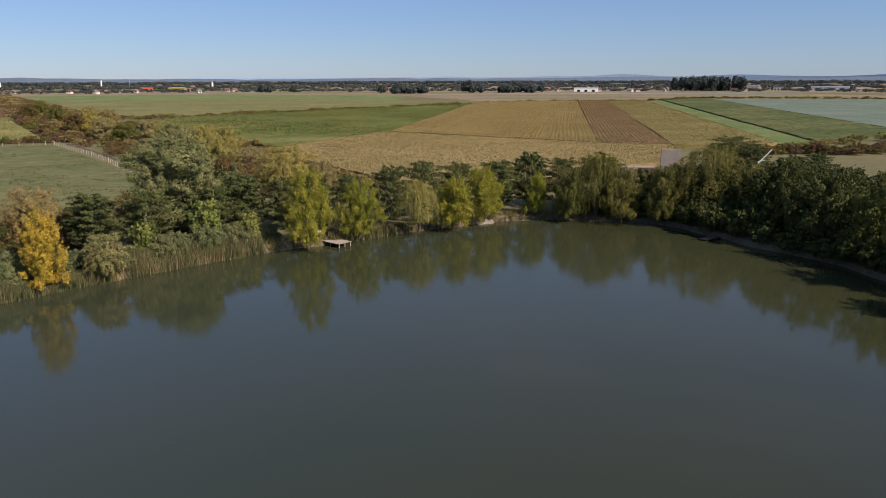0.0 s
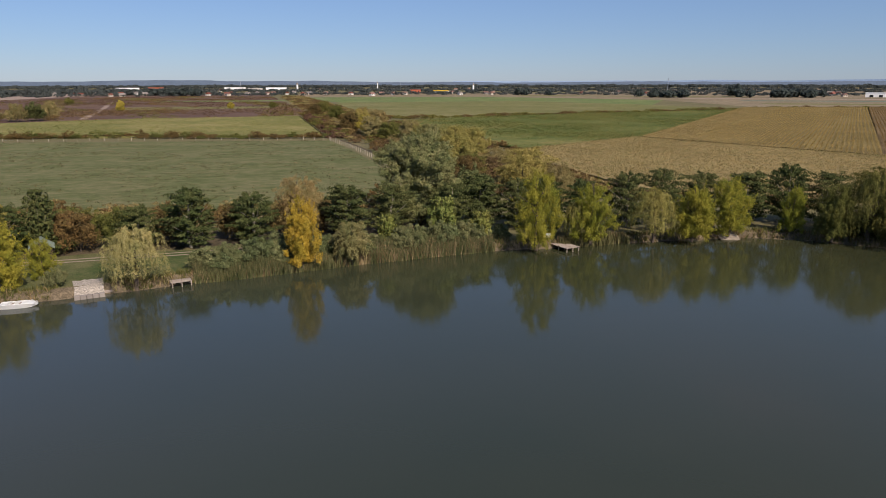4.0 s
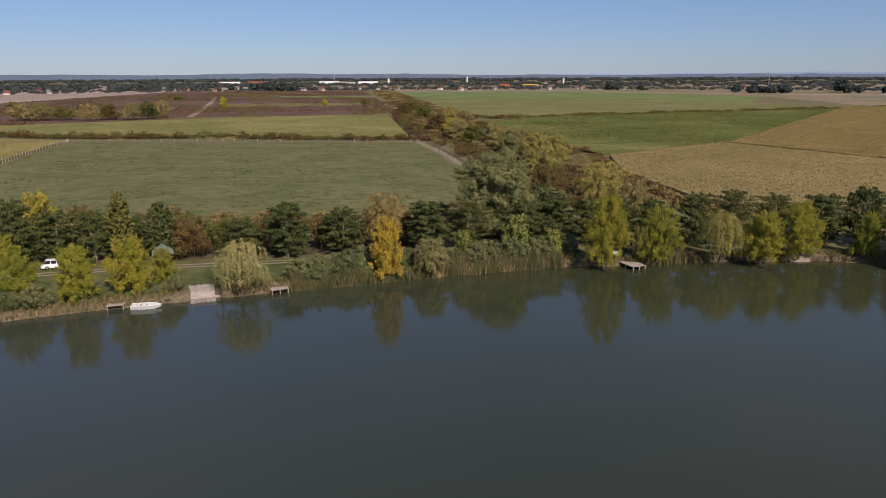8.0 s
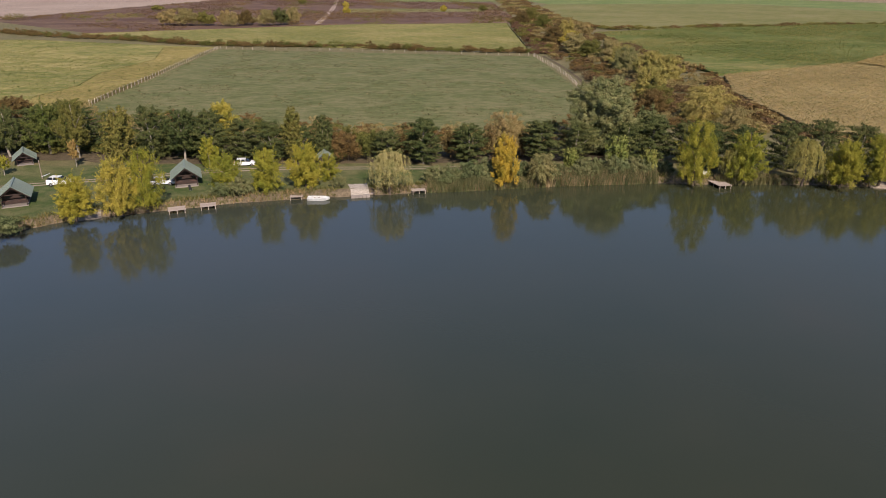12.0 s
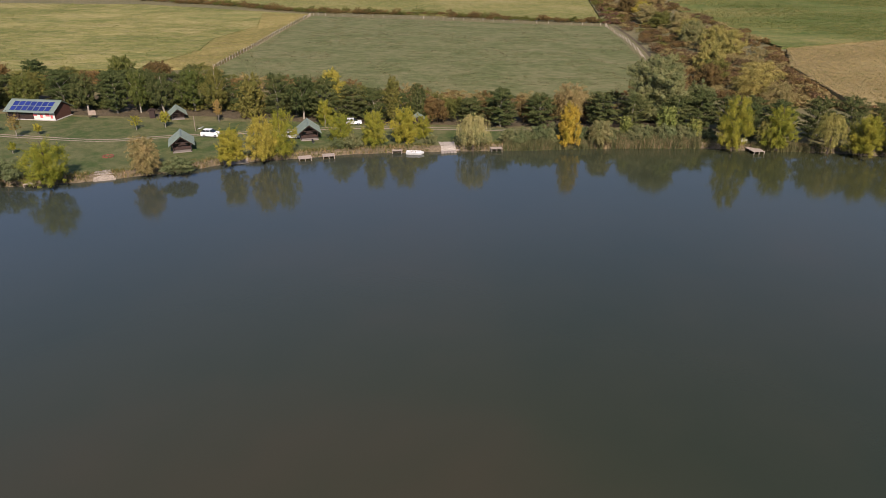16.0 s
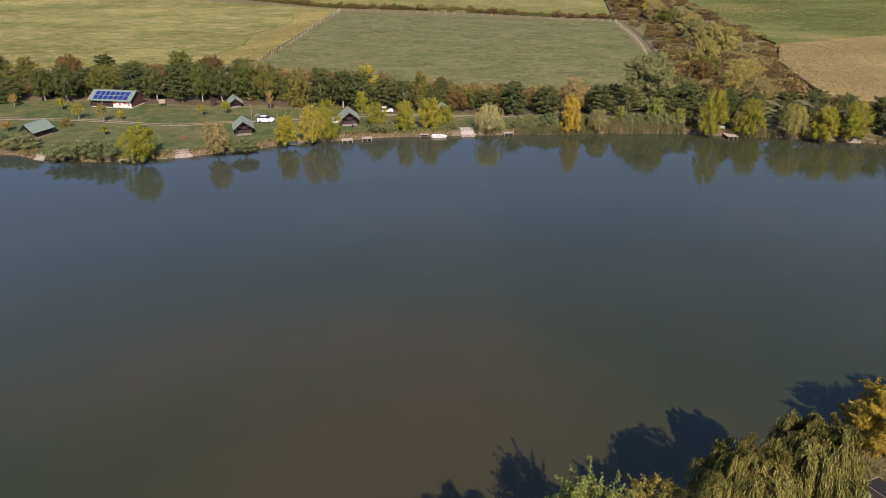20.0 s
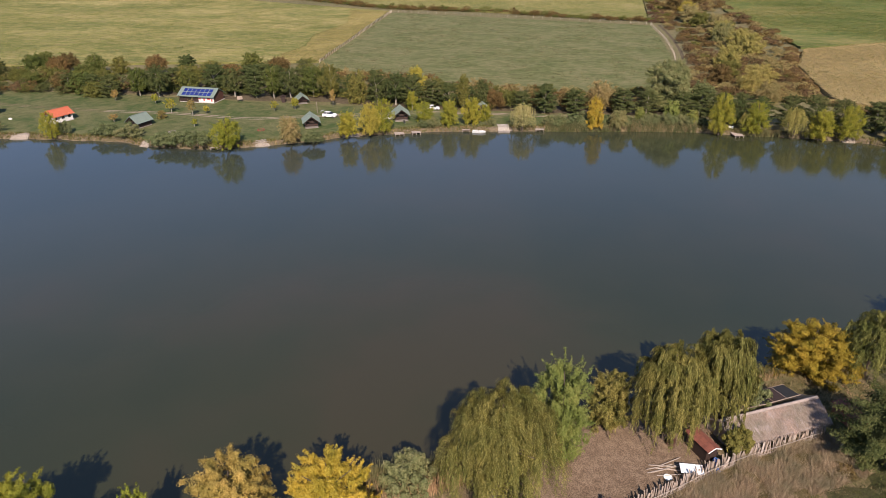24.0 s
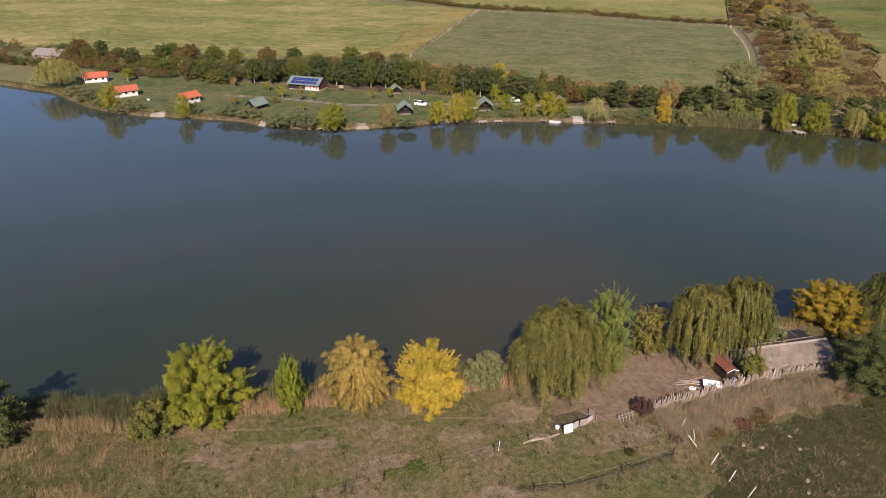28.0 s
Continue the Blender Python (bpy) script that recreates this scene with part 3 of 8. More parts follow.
patch("green_far_field", [(-420, 765), (-230, 905), (-60, 795), (-62, 1000), (-339, 1135), (-539, 1056), (-640, 985)], SOYA, 1.02, "far green field")
patch("tan_far_field", [(-660, 1000), (-640, 990), (-539, 1060), (-339, 1140), (-60, 1010), (60, 1195), (-300, 1500), (-850, 1400)], STUBBLE, 1.02, "far tan field")
patch("far_plain", [(500, 1185), (1400, 900), (2500, 2500), (-300, 2900), (-300, 1510), (60, 1200)], STUBBLE, 1.01, "far brown plain")
for poly, m, lab in (([(60, 850), (500, 900), (480, 945), (50, 890)], MEADOW, "narrow green field on the plain"), ([(40, 980), (520, 1040), (510, 1085), (30, 1020)], CABBAGE, "blue-green strip on the plain"), ([(-40, 1090), (480, 1130), (470, 1165), (-50, 1125)], PLOUGH, "bare strip on the plain"), ([(300, 860), (640, 830), (630, 870), (320, 900)], SOYA, "pale green strip on the plain"), ([(-330, 1240), (60, 1210), (40, 1260), (-320, 1300)], MEADOW, "green strip before the village")):
    patch("field_strip", poly, m, 1.05, lab, "field", 2.0, 20.0)
# the near bank
patch("near_bank_grass", [(-14, -112), (4.8, -92), (8, -84), (11.5, -77), (15.5, -69), (20.5, -60), (26, -49), (29.5, -40), (32, -25), (36, -15), (42, -3), (47, 8), (56, 30), (140, 60), (180, -60), (90, -190), (0, -190), (-60, -165)], DRYGRASS, 1.012, "dry trampled grass on the near bank", "grass")
patch("weed_patch", [(54.5, -36), (52.5, -31), (56, -20), (60, -8), (68, 6), (90, 10), (110, -40), (75, -60), (58, -44)], WEEDS, 1.02, "dark green weeds and nettles", "weeds", 3.5, 1.2)
patch("yard_soil", [(28.5, -38), (31.5, -27), (35.5, -18), (41, -14.5), (45, -19), (46.2, -24), (43.5, -33), (41.5, -40), (39, -48), (36, -47)], SOIL, 1.024, "bare brown soil in the yard", "soil", 0.5, 2.0)


def blot(x, y, a, b, turn):
    """An uneven oval on the ground."""
    out = []
    for k in range(26):
        t = k / 26 * 2 * math.pi
        r = 1 + 0.45 * noise.noise((math.cos(t) * 1.3 + x, math.sin(t) * 1.3 + y, 3.0))
        u, v = a * r * math.cos(t), b * r * math.sin(t)
        out.append((x + u * math.cos(turn) - v * math.sin(turn), y + u * math.sin(turn) + v * math.cos(turn)))
    return out


for i, (x, y, a, b, t) in enumerate(((31.8, -59.7, 3.2, 1.5, 1.0), (36.3, -58.9, 2.6, 1.2, 1.1), (30.4, -69.5, 3.0, 1.4, 1.0), (32.6, -51.2, 4.0, 2.2, 1.0), (38.6, -53.0, 3.0, 1.6, 1.2), (22, -76, 3.0, 1.3, 1.0), (43, -62, 3.4, 1.5, 1.0), (26, -66, 2.6, 1.2, 1.0), (45.2, -40.5, 3.0, 1.6, 1.0), (16, -88, 2.6, 1.3, 1.0))):
    patch("dry_patch", blot(x, y, a, b, t), DUSTY, 1.030 + 0.001 * i, "pinkish dry bare patch in the turf", "ground", 1.1, 0.5)
for i, (x, y, a, b, t) in enumerate(((36.9, -55.4, 4.0, 1.1, 1.05), (34.0, -67.8, 3.2, 1.6, 1.0), (27.5, -60.5, 6.0, 1.2, 1.0), (17.5, -79.5, 5.0, 1.5, 0.95), (10, -92.5, 5.0, 1.6, 0.8), (46, -48, 6.0, 1.8, 1.2), (41, -70, 6.0, 2.0, 0.9), (52, -50, 5.0, 2.2, 1.1), (28, -79, 5.0, 1.5, 0.9))):
    patch("turf_patch", blot(x, y, a, b, t), TURF, 1.042 + 0.001 * i, "greener strip of turf on the bank", "grass", 1.2, 0.5)


def ribbon(name, line, width, material, z, label, category="track"):
    p = spline(line, 3.0)
    t = np.gradient(p, axis=0)
    s = np.stack([-t[:, 1], t[:, 0]], -1) / np.linalg.norm(t, axis=1, keepdims=True)
    n = len(p)
    w = width / 2 * (1 + 0.25 * (np.random.rand(n, 1) - 0.5))
    v = np.concatenate([np.c_[p - s * w, np.full(n, z)], np.c_[p + s * w, np.full(n, z)]])
    f = [(i, i + 1, n + i + 1, n + i) for i in range(n - 1)]
    return tagged(new(name, mesh_of(name, v, f, material)), label, category, kind="structure")


TRACK = np.array([(-260, -50), (-215, -45), (-171, -18), (-152, -2.5), (-129.5, 12), (-121, 24), (-107, 43), (-96, 57.5), (-81, 70.5), (-66, 82), (-52, 94)])
tdir = np.gradient(TRACK, axis=0)
tside = np.stack([-tdir[:, 1], tdir[:, 0]], -1) / np.linalg.norm(tdir, axis=1, keepdims=True)
for off in (-0.75, 0.75):
    ribbon("wheel_track", (TRACK + tside * off)[2:], 0.55, DIRT, 1.03, "pale dirt wheel track in the grass")
    ribbon("wheel_track", (TRACK + tside * off)[:3], 0.4, DUSTY, 1.03, "faint worn wheel track in the lawn")
ribbon("field_lane", [(55, 248), (94, 500), (133, 742)], 0.6, BANK, 1.03, "dark narrow lane between corn fields")
ribbon("field_lane", [(79, 247), (121, 500), (164, 752)], 0.8, BANK, 1.03, "dark narrow lane between corn fields")
# dark strip painted where the corn's front edge casts its shadow
ribbon("field_lane", [(-28, 313), (14, 283.5), (55, 256)], 0.8, BANK, 1.03, "dark strip standing in for the corn edge's shadow")
ribbon("ditch_lane", [(-68, 158), (-77.5, 178), (-95, 205), (-122, 240), (-148, 270)], 1.3, BANK, 1.04, "worn grassy lane along the pasture fence")
ribbon("far_lane", [(-185, 405), (-120, 462), (0, 560), (60, 720)], 3, STUBBLE, 1.04, "pale farm lane")
ribbon("heath_lane", [(-395, 362), (-560, 540), (-729, 714)], 5, PLOUGH, 1.05, "pale lane through the heath")


def beach(x, y, width, depth, label, material=BEACH, shift=0.0):
    """Pale sand from the lawn down the bank into the water."""
    i = int(np.argmin(np.hypot(*(rim - (x, y)).T)))
    o, c = outward[i], rim[i]
    s = np.array([-o[1], o[0]])
    c = c + s * shift
    rows = [(depth, 1.045), (1.8, 1.05), (0.8, 0.86), (-0.1, 0.34), (-1.3, -0.2)]
    n = 9
    v = []
    for d, z in rows:
        for k in range(n):
            p = c + o * (d + (random.uniform(-0.5, 0.5) if d == depth else 0)) + s * width * ((k / (n - 1)) - 0.5) * random.uniform(0.92, 1.08)
            v.append((p[0], p[1], z))
    f = [(r * n + k, r * n + k + 1, (r + 1) * n + k + 1, (r + 1) * n + k) for r in range(len(rows) - 1) for k in range(n - 1)]
    tagged(new("sand", mesh_of("sand", v, f, material)), label, "sand", kind="structure")


beach(-67.0, 61.7, 3.3, 3.9, "pale sand boat ramp", RAMP, 1.0)
SPOTS = [(-67.5, 61.2, 3.4)]
for x, y, w, d in ((-104.5, 2.3, 4.0, 2.6), (-127.5, -21.5, 3.0, 2.2), (-159, -46, 5.0, 2.6), (6.5, 123.0, 3.2, 2.0), (-93.5, 26.0, 5.0, 2.4)):
    beach(x, y, w, d, "pale sandy fishing spot")
    SPOTS.append((x, y, w * 0.5))
ribbon("rut", [(43.5, -60), (46.8, -54.4), (48.1, -50.0), (49.3, -45.3), (50.5, -40.5)], 0.6, BANK, 1.056, "dark narrow rut in the grass")
ribbon("bank_path", [(-2, -110), (1.3, -105.2), (4.8, -99.4), (8.8, -91.7), (11.5, -86.9), (13.7, -82.6), (17.0, -78.0), (18.9, -74.1), (20.7, -70.1), (24.3, -65.6), (27.0, -60.3), (31, -55)], 0.3, DUSTY, 1.058, "narrow trodden path")


# ---- trees ----
RNG = np.random.default_rng(5)


def unit(n):
    v = RNG.normal(size=(n, 3))
    return v / np.linalg.norm(v, axis=1, keepdims=True)


def leaf_flakes(c, out, size, aspect=0.6, spread=0.55):
    """Small leaf sprays at the centres c, facing roughly outward."""
    n = len(c)
    nrm = out + unit(n) * spread
    nrm /= np.linalg.norm(nrm, axis=1, keepdims=True)
    a = np.cross(nrm, unit(n))
    a /= np.linalg.norm(a, axis=1, keepdims=True)
    b = np.cross(nrm, a)
    s = size * RNG.uniform(0.6, 1.35, (n, 1))
    a, b = a * s, b * s * aspect
    return np.stack([c - a * 0.9 - b, c - a * 0.9 + b, c + a], 1)


def lobes_leaves(lobes, n, size, aspect=0.6, shell=0.62):
    """Leaves on a set of lobes (centre, radii), thick towards their skins; those buried in other lobes are left out."""
    cen = np.array([l[0] for l in lobes])
    rad = np.array([l[1] for l in lobes])
    area = (rad[:, 0] * rad[:, 2]) ** 1.0
    pick = RNG.choice(len(lobes), int(n * 1.7), p=area / area.sum())
    d = unit(len(pick))
    r = shell + (1.08 - shell) * RNG.random((len(pick), 1)) ** 0.6
    p = cen[pick] + d * rad[pick] * r
    depth = np.full(len(p), 9.0)
    for k in range(len(lobes)):
        q = np.linalg.norm((p - cen[k]) / rad[k], axis=1)
        depth = np.where(pick == k, depth, np.minimum(depth, q))
    keep = (depth > 0.70) & (p[:, 2] > 0.05)
    p, d = p[keep][:n], d[keep][:n]
    return leaf_flakes(p, d + np.array([0, 0, 0.25]), size, aspect)


def sprays(start, end, n, size, aspect, rad, flat=1.0, arch=0.4, spread=0.9):
    """Leaves gathered along many bowed sprays, each from its start to its tip, thinning out to the tip."""
    start, end = np.array(start), np.array(end)
    ln = np.linalg.norm(end - start, axis=1) + 0.6
    pick = RNG.choice(len(ln), n, p=ln / ln.sum())
    t = RNG.random((n, 1)) ** 0.75
    axis = end[pick] - start[pick]
    g = RNG.normal(size=(n, 3)) * np.array([1, 1, flat])
    p = start[pick] + axis * t + g * rad * (1.0 - 0.6 * t)
    p[:, 2] += (arch * np.sin(math.pi * t))[:, 0]
    ok = p[:, 2] > 0.05
    out = g / (np.linalg.norm(g, axis=1, keepdims=True) + 0.01) * 0.7 + axis / (np.linalg.norm(axis, axis=1, keepdims=True) + 0.01) * 0.5 + np.array([0, 0, 0.3])
    return leaf_flakes(p[ok], out[ok], size, aspect, spread)


def bumpy(a, u, seed, amount=0.3):
    """An uneven outline: how far the crown reaches at bearing a and height u."""
    return 1 + amount * noise.noise((1.5 * math.cos(a), 1.5 * math.sin(a), u * 3.4 + seed)) + 0.16 * RNG.normal()


def crown_plume(n, size, count=250):
    """A full crown of feathery sprays that bow outward and hang, rising at the top."""
    S, E, seed = [], [], RNG.uniform(0, 90)
    lean = RNG.uniform(-0.6, 0.6, 2)
    for i in range(count):
        u = (i + 0.5) / count
        prof = math.sin(math.pi * (0.16 + 0.68 * u**0.75)) ** 0.75
        a = i * 2.4 + RNG.uniform(-0.4, 0.4)
        r = 3.4 * prof * bumpy(a, u, seed) * (1 if i % 4 else 0.6)
        z = 0.3 + 9.2 * u + RNG.uniform(-0.5, 0.5)
        rise = 1.3 * (1 - u) - 1.3 * u * u
        c, s_ = math.cos(a), math.sin(a)
        S.append((r * c * 0.62 + lean[0] * u, r * s_ * 0.62 + lean[1] * u, z + rise))
        E.append((r * c + lean[0] * u, r * s_ + lean[1] * u, z))
    body = [((RNG.uniform(-0.7, 0.7), RNG.uniform(-0.7, 0.7), 1.6 + 1.3 * j), (1.5, 1.5, 1.3)) for j in range(5)]
    return np.concatenate([sprays(S, E, int(n * 0.85), size, 0.5, 0.26, 1.2, 0.4, 0.6), lobes_leaves(body, n * 3 // 20, size, 0.5)])


def crown_oval(n, size, count=130):
    """A full leafy crown down to the ground: many separate clumps of leaves, with dark gaps between them and ragged tips."""
    lobes, S, E, seed = [], [], [], RNG.uniform(0, 90)
    lean = RNG.uniform(-0.7, 0.7, 2)
    for i in range(count):
        u = (i + 0.5) / count
        prof = math.sin(math.pi * (0.26 + 0.66 * u)) ** 0.65
        a = i * 2.4 + RNG.uniform(-0.5, 0.5)
        k = bumpy(a, u, seed, 0.5)
        r = 3.0 * prof * k * (1 if i % 5 else 0.55)
        z = 0.7 + 8.3 * u + RNG.uniform(-0.5, 0.5)
        w = RNG.uniform(0.36, 0.80) * (0.6 + 0.4 * prof)
        c = np.array([r * math.cos(a) + lean[0] * u, r * math.sin(a) + lean[1] * u, z])
        lobes.append((c, (w, w, w * RNG.uniform(0.9, 1.6))))
        out = np.array([math.cos(a), math.sin(a), RNG.uniform(-0.5, 0.9) + 0.8 * u])
        for _ in range(2):
            S.append(c + out * w * 0.5)
            E.append(c + out * w * RNG.uniform(1.0, 1.7) + RNG.normal(0, 0.3, 3))
    body = [((RNG.uniform(-0.6, 0.6), RNG.uniform(-0.6, 0.6), 1.6 + 1.25 * j), (1.6, 1.6, 1.2)) for j in range(5)]
    return np.concatenate([lobes_leaves(lobes, int(n * 0.68), size, 0.55, 0.5), sprays(S, E, int(n * 0.2), size, 0.5, 0.14, 1.0, 0.05, 0.5), lobes_leaves(body, int(n * 0.12), size * 1.3, 0.6)])


def crown_dense(n, size, count=420):
    """A huge old crown: hundreds of upswept leafy tufts over a few great boughs."""
    lobes, S, E, seed = [], [], [], RNG.uniform(0, 90)
    boughs = [(np.array([1.5 * math.cos(j * 1.3 + seed), 1.5 * math.sin(j * 1.3 + seed), (2.0, 4.6, 6.9, 2.4, 5.4, 7.0, 2.2, 5.0, 3.4, 6.2)[j]]), RNG.uniform(1.6, 2.1)) for j in range(10)]
    boughs.append((np.array([0.0, 0.0, 7.8]), 1.9))
    for i in range(count):
        c0, r0 = boughs[i % len(boughs)]
        d = unit(1)[0]
        d[2] = abs(d[2]) * 1.1 - 0.35
        c = c0 + d * r0 * np.array([1.0, 1.0, 1.15]) * RNG.uniform(0.75, 1.08)
        w = RNG.uniform(0.24, 0.46)
        lobes.append((c, (w, w, w * 1.2)))
        S.append(c)
        E.append(c + (d * 0.6 + np.array([0, 0, 0.55])) * RNG.uniform(0.5, 1.0))
    core = [(c, (r * 0.75, r * 0.75, r * 0.8)) for c, r in boughs] + [((0, 0, 2.2), (2.4, 2.4, 2.0))]
    return np.concatenate([lobes_leaves(lobes, int(n * 0.6), size, 0.5, 0.45), sprays(S, E, int(n * 0.28), size, 0.45, 0.13, 1.0, 0.05, 0.5), lobes_leaves(core, int(n * 0.12), size * 1.4, 0.6)])


def crown_spread(n, size, count=75):
    """Flat plates of dark foliage in tiers on a short trunk, with dark gaps between them."""
    S, E, seed = [], [], RNG.uniform(0, 90)
    for i in range(count):
        u = (i + 0.5) / count
        prof = math.sin(math.pi * (0.24 + 0.60 * u)) ** 0.7
        a = i * 2.4 + RNG.uniform(-0.4, 0.4)
        r = 3.5 * prof * bumpy(a, u, seed, 0.35)
        z = 1.0 + 8.2 * u + RNG.uniform(-0.5, 0.5)
        S.append((0.25 * r * math.cos(a), 0.25 * r * math.sin(a), z - 0.5))
        E.append((r * math.cos(a), r * math.sin(a), z + 0.25))
    for j in range(9):
        a = RNG.uniform(0, 6.28)
        S.append((0.5 * math.cos(a), 0.5 * math.sin(a), 7.6))
        E.append((1.3 * math.cos(a), 1.3 * math.sin(a), RNG.uniform(8.8, 10.2)))
    return sprays(S, E, n, size, 0.6, 0.48, 0.45, 0.2)


def crown_broad(n, size, count=230):
    """A wide old crown of rising, feathery boughs."""
    S, E, seed = [], [], RNG.uniform(0, 90)
    for i in range(count):
        u = (i + 0.5) / count
        el = math.asin(min(0.98, -0.35 + 1.32 * u))
        a = i * 2.4 + RNG.uniform(-0.4, 0.4)
        k = bumpy(a, u, seed, 0.2)
        r, z = 3.3 * k * math.cos(el), 4.4 + 4.9 * k * math.sin(el)
        S.append((0.66 * r * math.cos(a), 0.66 * r * math.sin(a), 0.66 * z + 0.9))
        E.append((r * math.cos(a), r * math.sin(a), max(0.5, z)))
    return sprays(S, E, n, size, 0.5, 0.36, 1.2, 0.2)


def crown_poplar(n, size, count=80):
    S, E, seed = [], [], RNG.uniform(0, 90)
    for i in range(count):
        u = (i + 0.5) / count
        prof = math.sin(math.pi * (0.16 + 0.76 * u)) ** 0.7
        a = i * 2.4
        r = 3.3 * prof * bumpy(a, u, seed, 0.35)
        z = 2.0 + 7.6 * u
        S.append((0.2 * r * math.cos(a), 0.2 * r * math.sin(a), z - 1.3))
        E.append((r * math.cos(a), r * math.sin(a), z + 0.3))
    return sprays(S, E, n, size, 0.6, 0.36, 0.8, 0.1)


def crown_shrub(n, size, count=56):
    """A low mound of leafy tufts on rising stems: 10 high, 7 wide before scaling."""
    i = np.arange(count)
    a = i * 2.4 + RNG.uniform(-0.4, 0.4, count)
    r = 3.3 * np.sqrt((i + 0.5) / count)
    h = 8.6 * np.sqrt(np.maximum(0.06, 1 - (r / 3.8) ** 2)) * RNG.uniform(0.55, 1.1, count)
    E = np.stack([r * np.cos(a), r * np.sin(a), h], -1)
    S = np.stack([0.75 * r * np.cos(a), 0.75 * r * np.sin(a), 0.3 * h], -1)
    w = RNG.uniform(0.45, 0.8, count)
    lobes = [(E[k], (w[k], w[k], w[k] * 1.5)) for k in range(0, count, 2)]
    return np.concatenate([lobes_leaves(lobes, n // 2, size, 0.5, 0.4), sprays(S, E, n - n // 2, size, 0.5, 0.3, 1.6, 0.3, 0.7)])


def crown_willow(n, size):
    """A weeping crown: bough tips in tiers, each with a fountain of tresses hanging from it, and dark hollows between them."""
    out = []
    boughs, fan, per = 110, 4, 18
    strands = max(2, n // (boughs * fan * per))
    seed = RNG.uniform(0, 90)
    for i in range(boughs):
        u = (i + 0.5) / boughs
        b = i * 2.4 + RNG.normal(0, 0.25)
        rs = 2.7 * u**0.5 * bumpy(b, u, seed, 0.28)
        tip = np.array([rs * math.cos(b), rs * math.sin(b), 9.5 - 5.0 * u**2.2 + RNG.normal(0, 0.55)])
        for f in range(fan):
            aa0 = b + RNG.normal(0, 0.9) if u > 0.15 else RNG.uniform(0, 6.28)
            reach = RNG.uniform(0.25, 1.0)
            fall = min(RNG.uniform(1.4, 3.4) + 1.5 * u, tip[2] - 0.1)
            for s in range(strands):
                aa = aa0 + RNG.normal(0, 0.10)
                ln = fall * RNG.uniform(0.55, 1.06)
                t = np.sort(RNG.random(per))
                bow = reach * (1 - (1 - t) ** 2.6)
                lift = 0.5 * reach * np.sin(np.clip(t * 3.4, 0, math.pi))
                p = np.stack([tip[0] + bow * math.cos(aa), tip[1] + bow * math.sin(aa), tip[2] + lift - ln * t**1.6], -1)
                p += RNG.normal(0, 0.055, p.shape) + np.append(RNG.normal(0, 0.06, 2), 0)
                down = np.tile(np.array([0.3 * math.cos(aa), 0.3 * math.sin(aa), -1.0]), (per, 1)) * (0.3 + t[:, None]) + RNG.normal(0, 0.17, (per, 3))
                down /= np.linalg.norm(down, axis=1, keepdims=True)
                side = np.cross(down, np.array([math.cos(aa), math.sin(aa), 0.5]) + RNG.normal(0, 0.45, (per, 3)))
                side /= np.linalg.norm(side, axis=1, keepdims=True)
                k = size * RNG.uniform(0.7, 1.3, (per, 1))
                out.append(np.stack([p - side * k * 0.16 - down * k * 0.9, p + side * k * 0.16 - down * k * 0.9, p + down * k * 1.3], 1))
    core = [((RNG.uniform(-1.3, 1.3), RNG.uniform(-1.3, 1.3), RNG.uniform(2.4, 7.4)), (1.0, 1.0, 1.0)) for _ in range(16)]
    out.append(lobes_leaves(core, n // 10, size * 0.9, 0.5))
    return np.concatenate(out)


def limb(bm, a, b, r0, r1, sides=7, bend=0.05):
    """A tapered, slightly bent stick from a to b."""
    a, b = Vector(a), Vector(b)
    mid = (a + b) / 2 + Vector((RNG.normal(0, 1), RNG.normal(0, 1), 0)) * bend * (b - a).length
    d = (b - a).normalized()
    x = d.orthogonal().normalized()
    y = d.cross(x)
    rings = []
    for p, r in ((a, r0), (mid, (r0 + r1) / 2), (b, r1)):
        rings.append([bm.verts.new(p + (x * math.cos(t) + y * math.sin(t)) * r) for t in (2 * math.pi * k / sides for k in range(sides))])
    for lo, hi in zip(rings, rings[1:]):
        for k in range(sides):
            bm.faces.new((lo[k], lo[(k + 1) % sides], hi[(k + 1) % sides], hi[k]))
    bm.faces.new(rings[-1])


def trunk_mesh(height, radius, limbs):
    bm = bmesh.new()
    limb(bm, (0, 0, -0.5), (0.1, 0.05, height * 0.5), radius, radius * 0.65)
    limb(bm, (0.1, 0.05, height * 0.5), (0.0, 0.1, height * 0.9), radius * 0.65, radius * 0.15)
    for i in range(limbs):
        z = height * RNG.uniform(0.15, 0.6)
        a, r = i * 2.4, RNG.uniform(1.4, 2.6)
        limb(bm, (0.05, 0.05, z), (r * math.cos(a), r * math.sin(a), z + RNG.uniform(1.2, 3.2)), radius * 0.4, radius * 0.1, 5)
    return bm


def crown_raised(n, size, count, clear):
    """A leafy crown that begins some way up a bare stem."""
    q = crown_oval(n, size, count)
    mid = q.mean(1, keepdims=True)
    lift = np.array([0.0, 0.0, clear])
    return mid * np.array([1.0, 1.0, 1.0 - clear / 10.0]) + lift + (q - mid)


CROWNS = {
    "sapling": lambda n, s: crown_raised(n, s, 34, 3.2),
    "high": lambda n, s: crown_raised(n, s, 100, 1.7),
    "oval": lambda n, s: crown_oval(n, s),
    "spread": lambda n, s: crown_spread(n, s),
    "dense": lambda n, s: crown_dense(n, s),
    "plume": lambda n, s: crown_plume(n, s),
    "broad": lambda n, s: crown_broad(n, s),
    "poplar": lambda n, s: crown_poplar(n, s),
    "shrub": lambda n, s: crown_shrub(n, s),
    "willow": lambda n, s: crown_willow(n, s * 0.8),
}
made_trees = {}


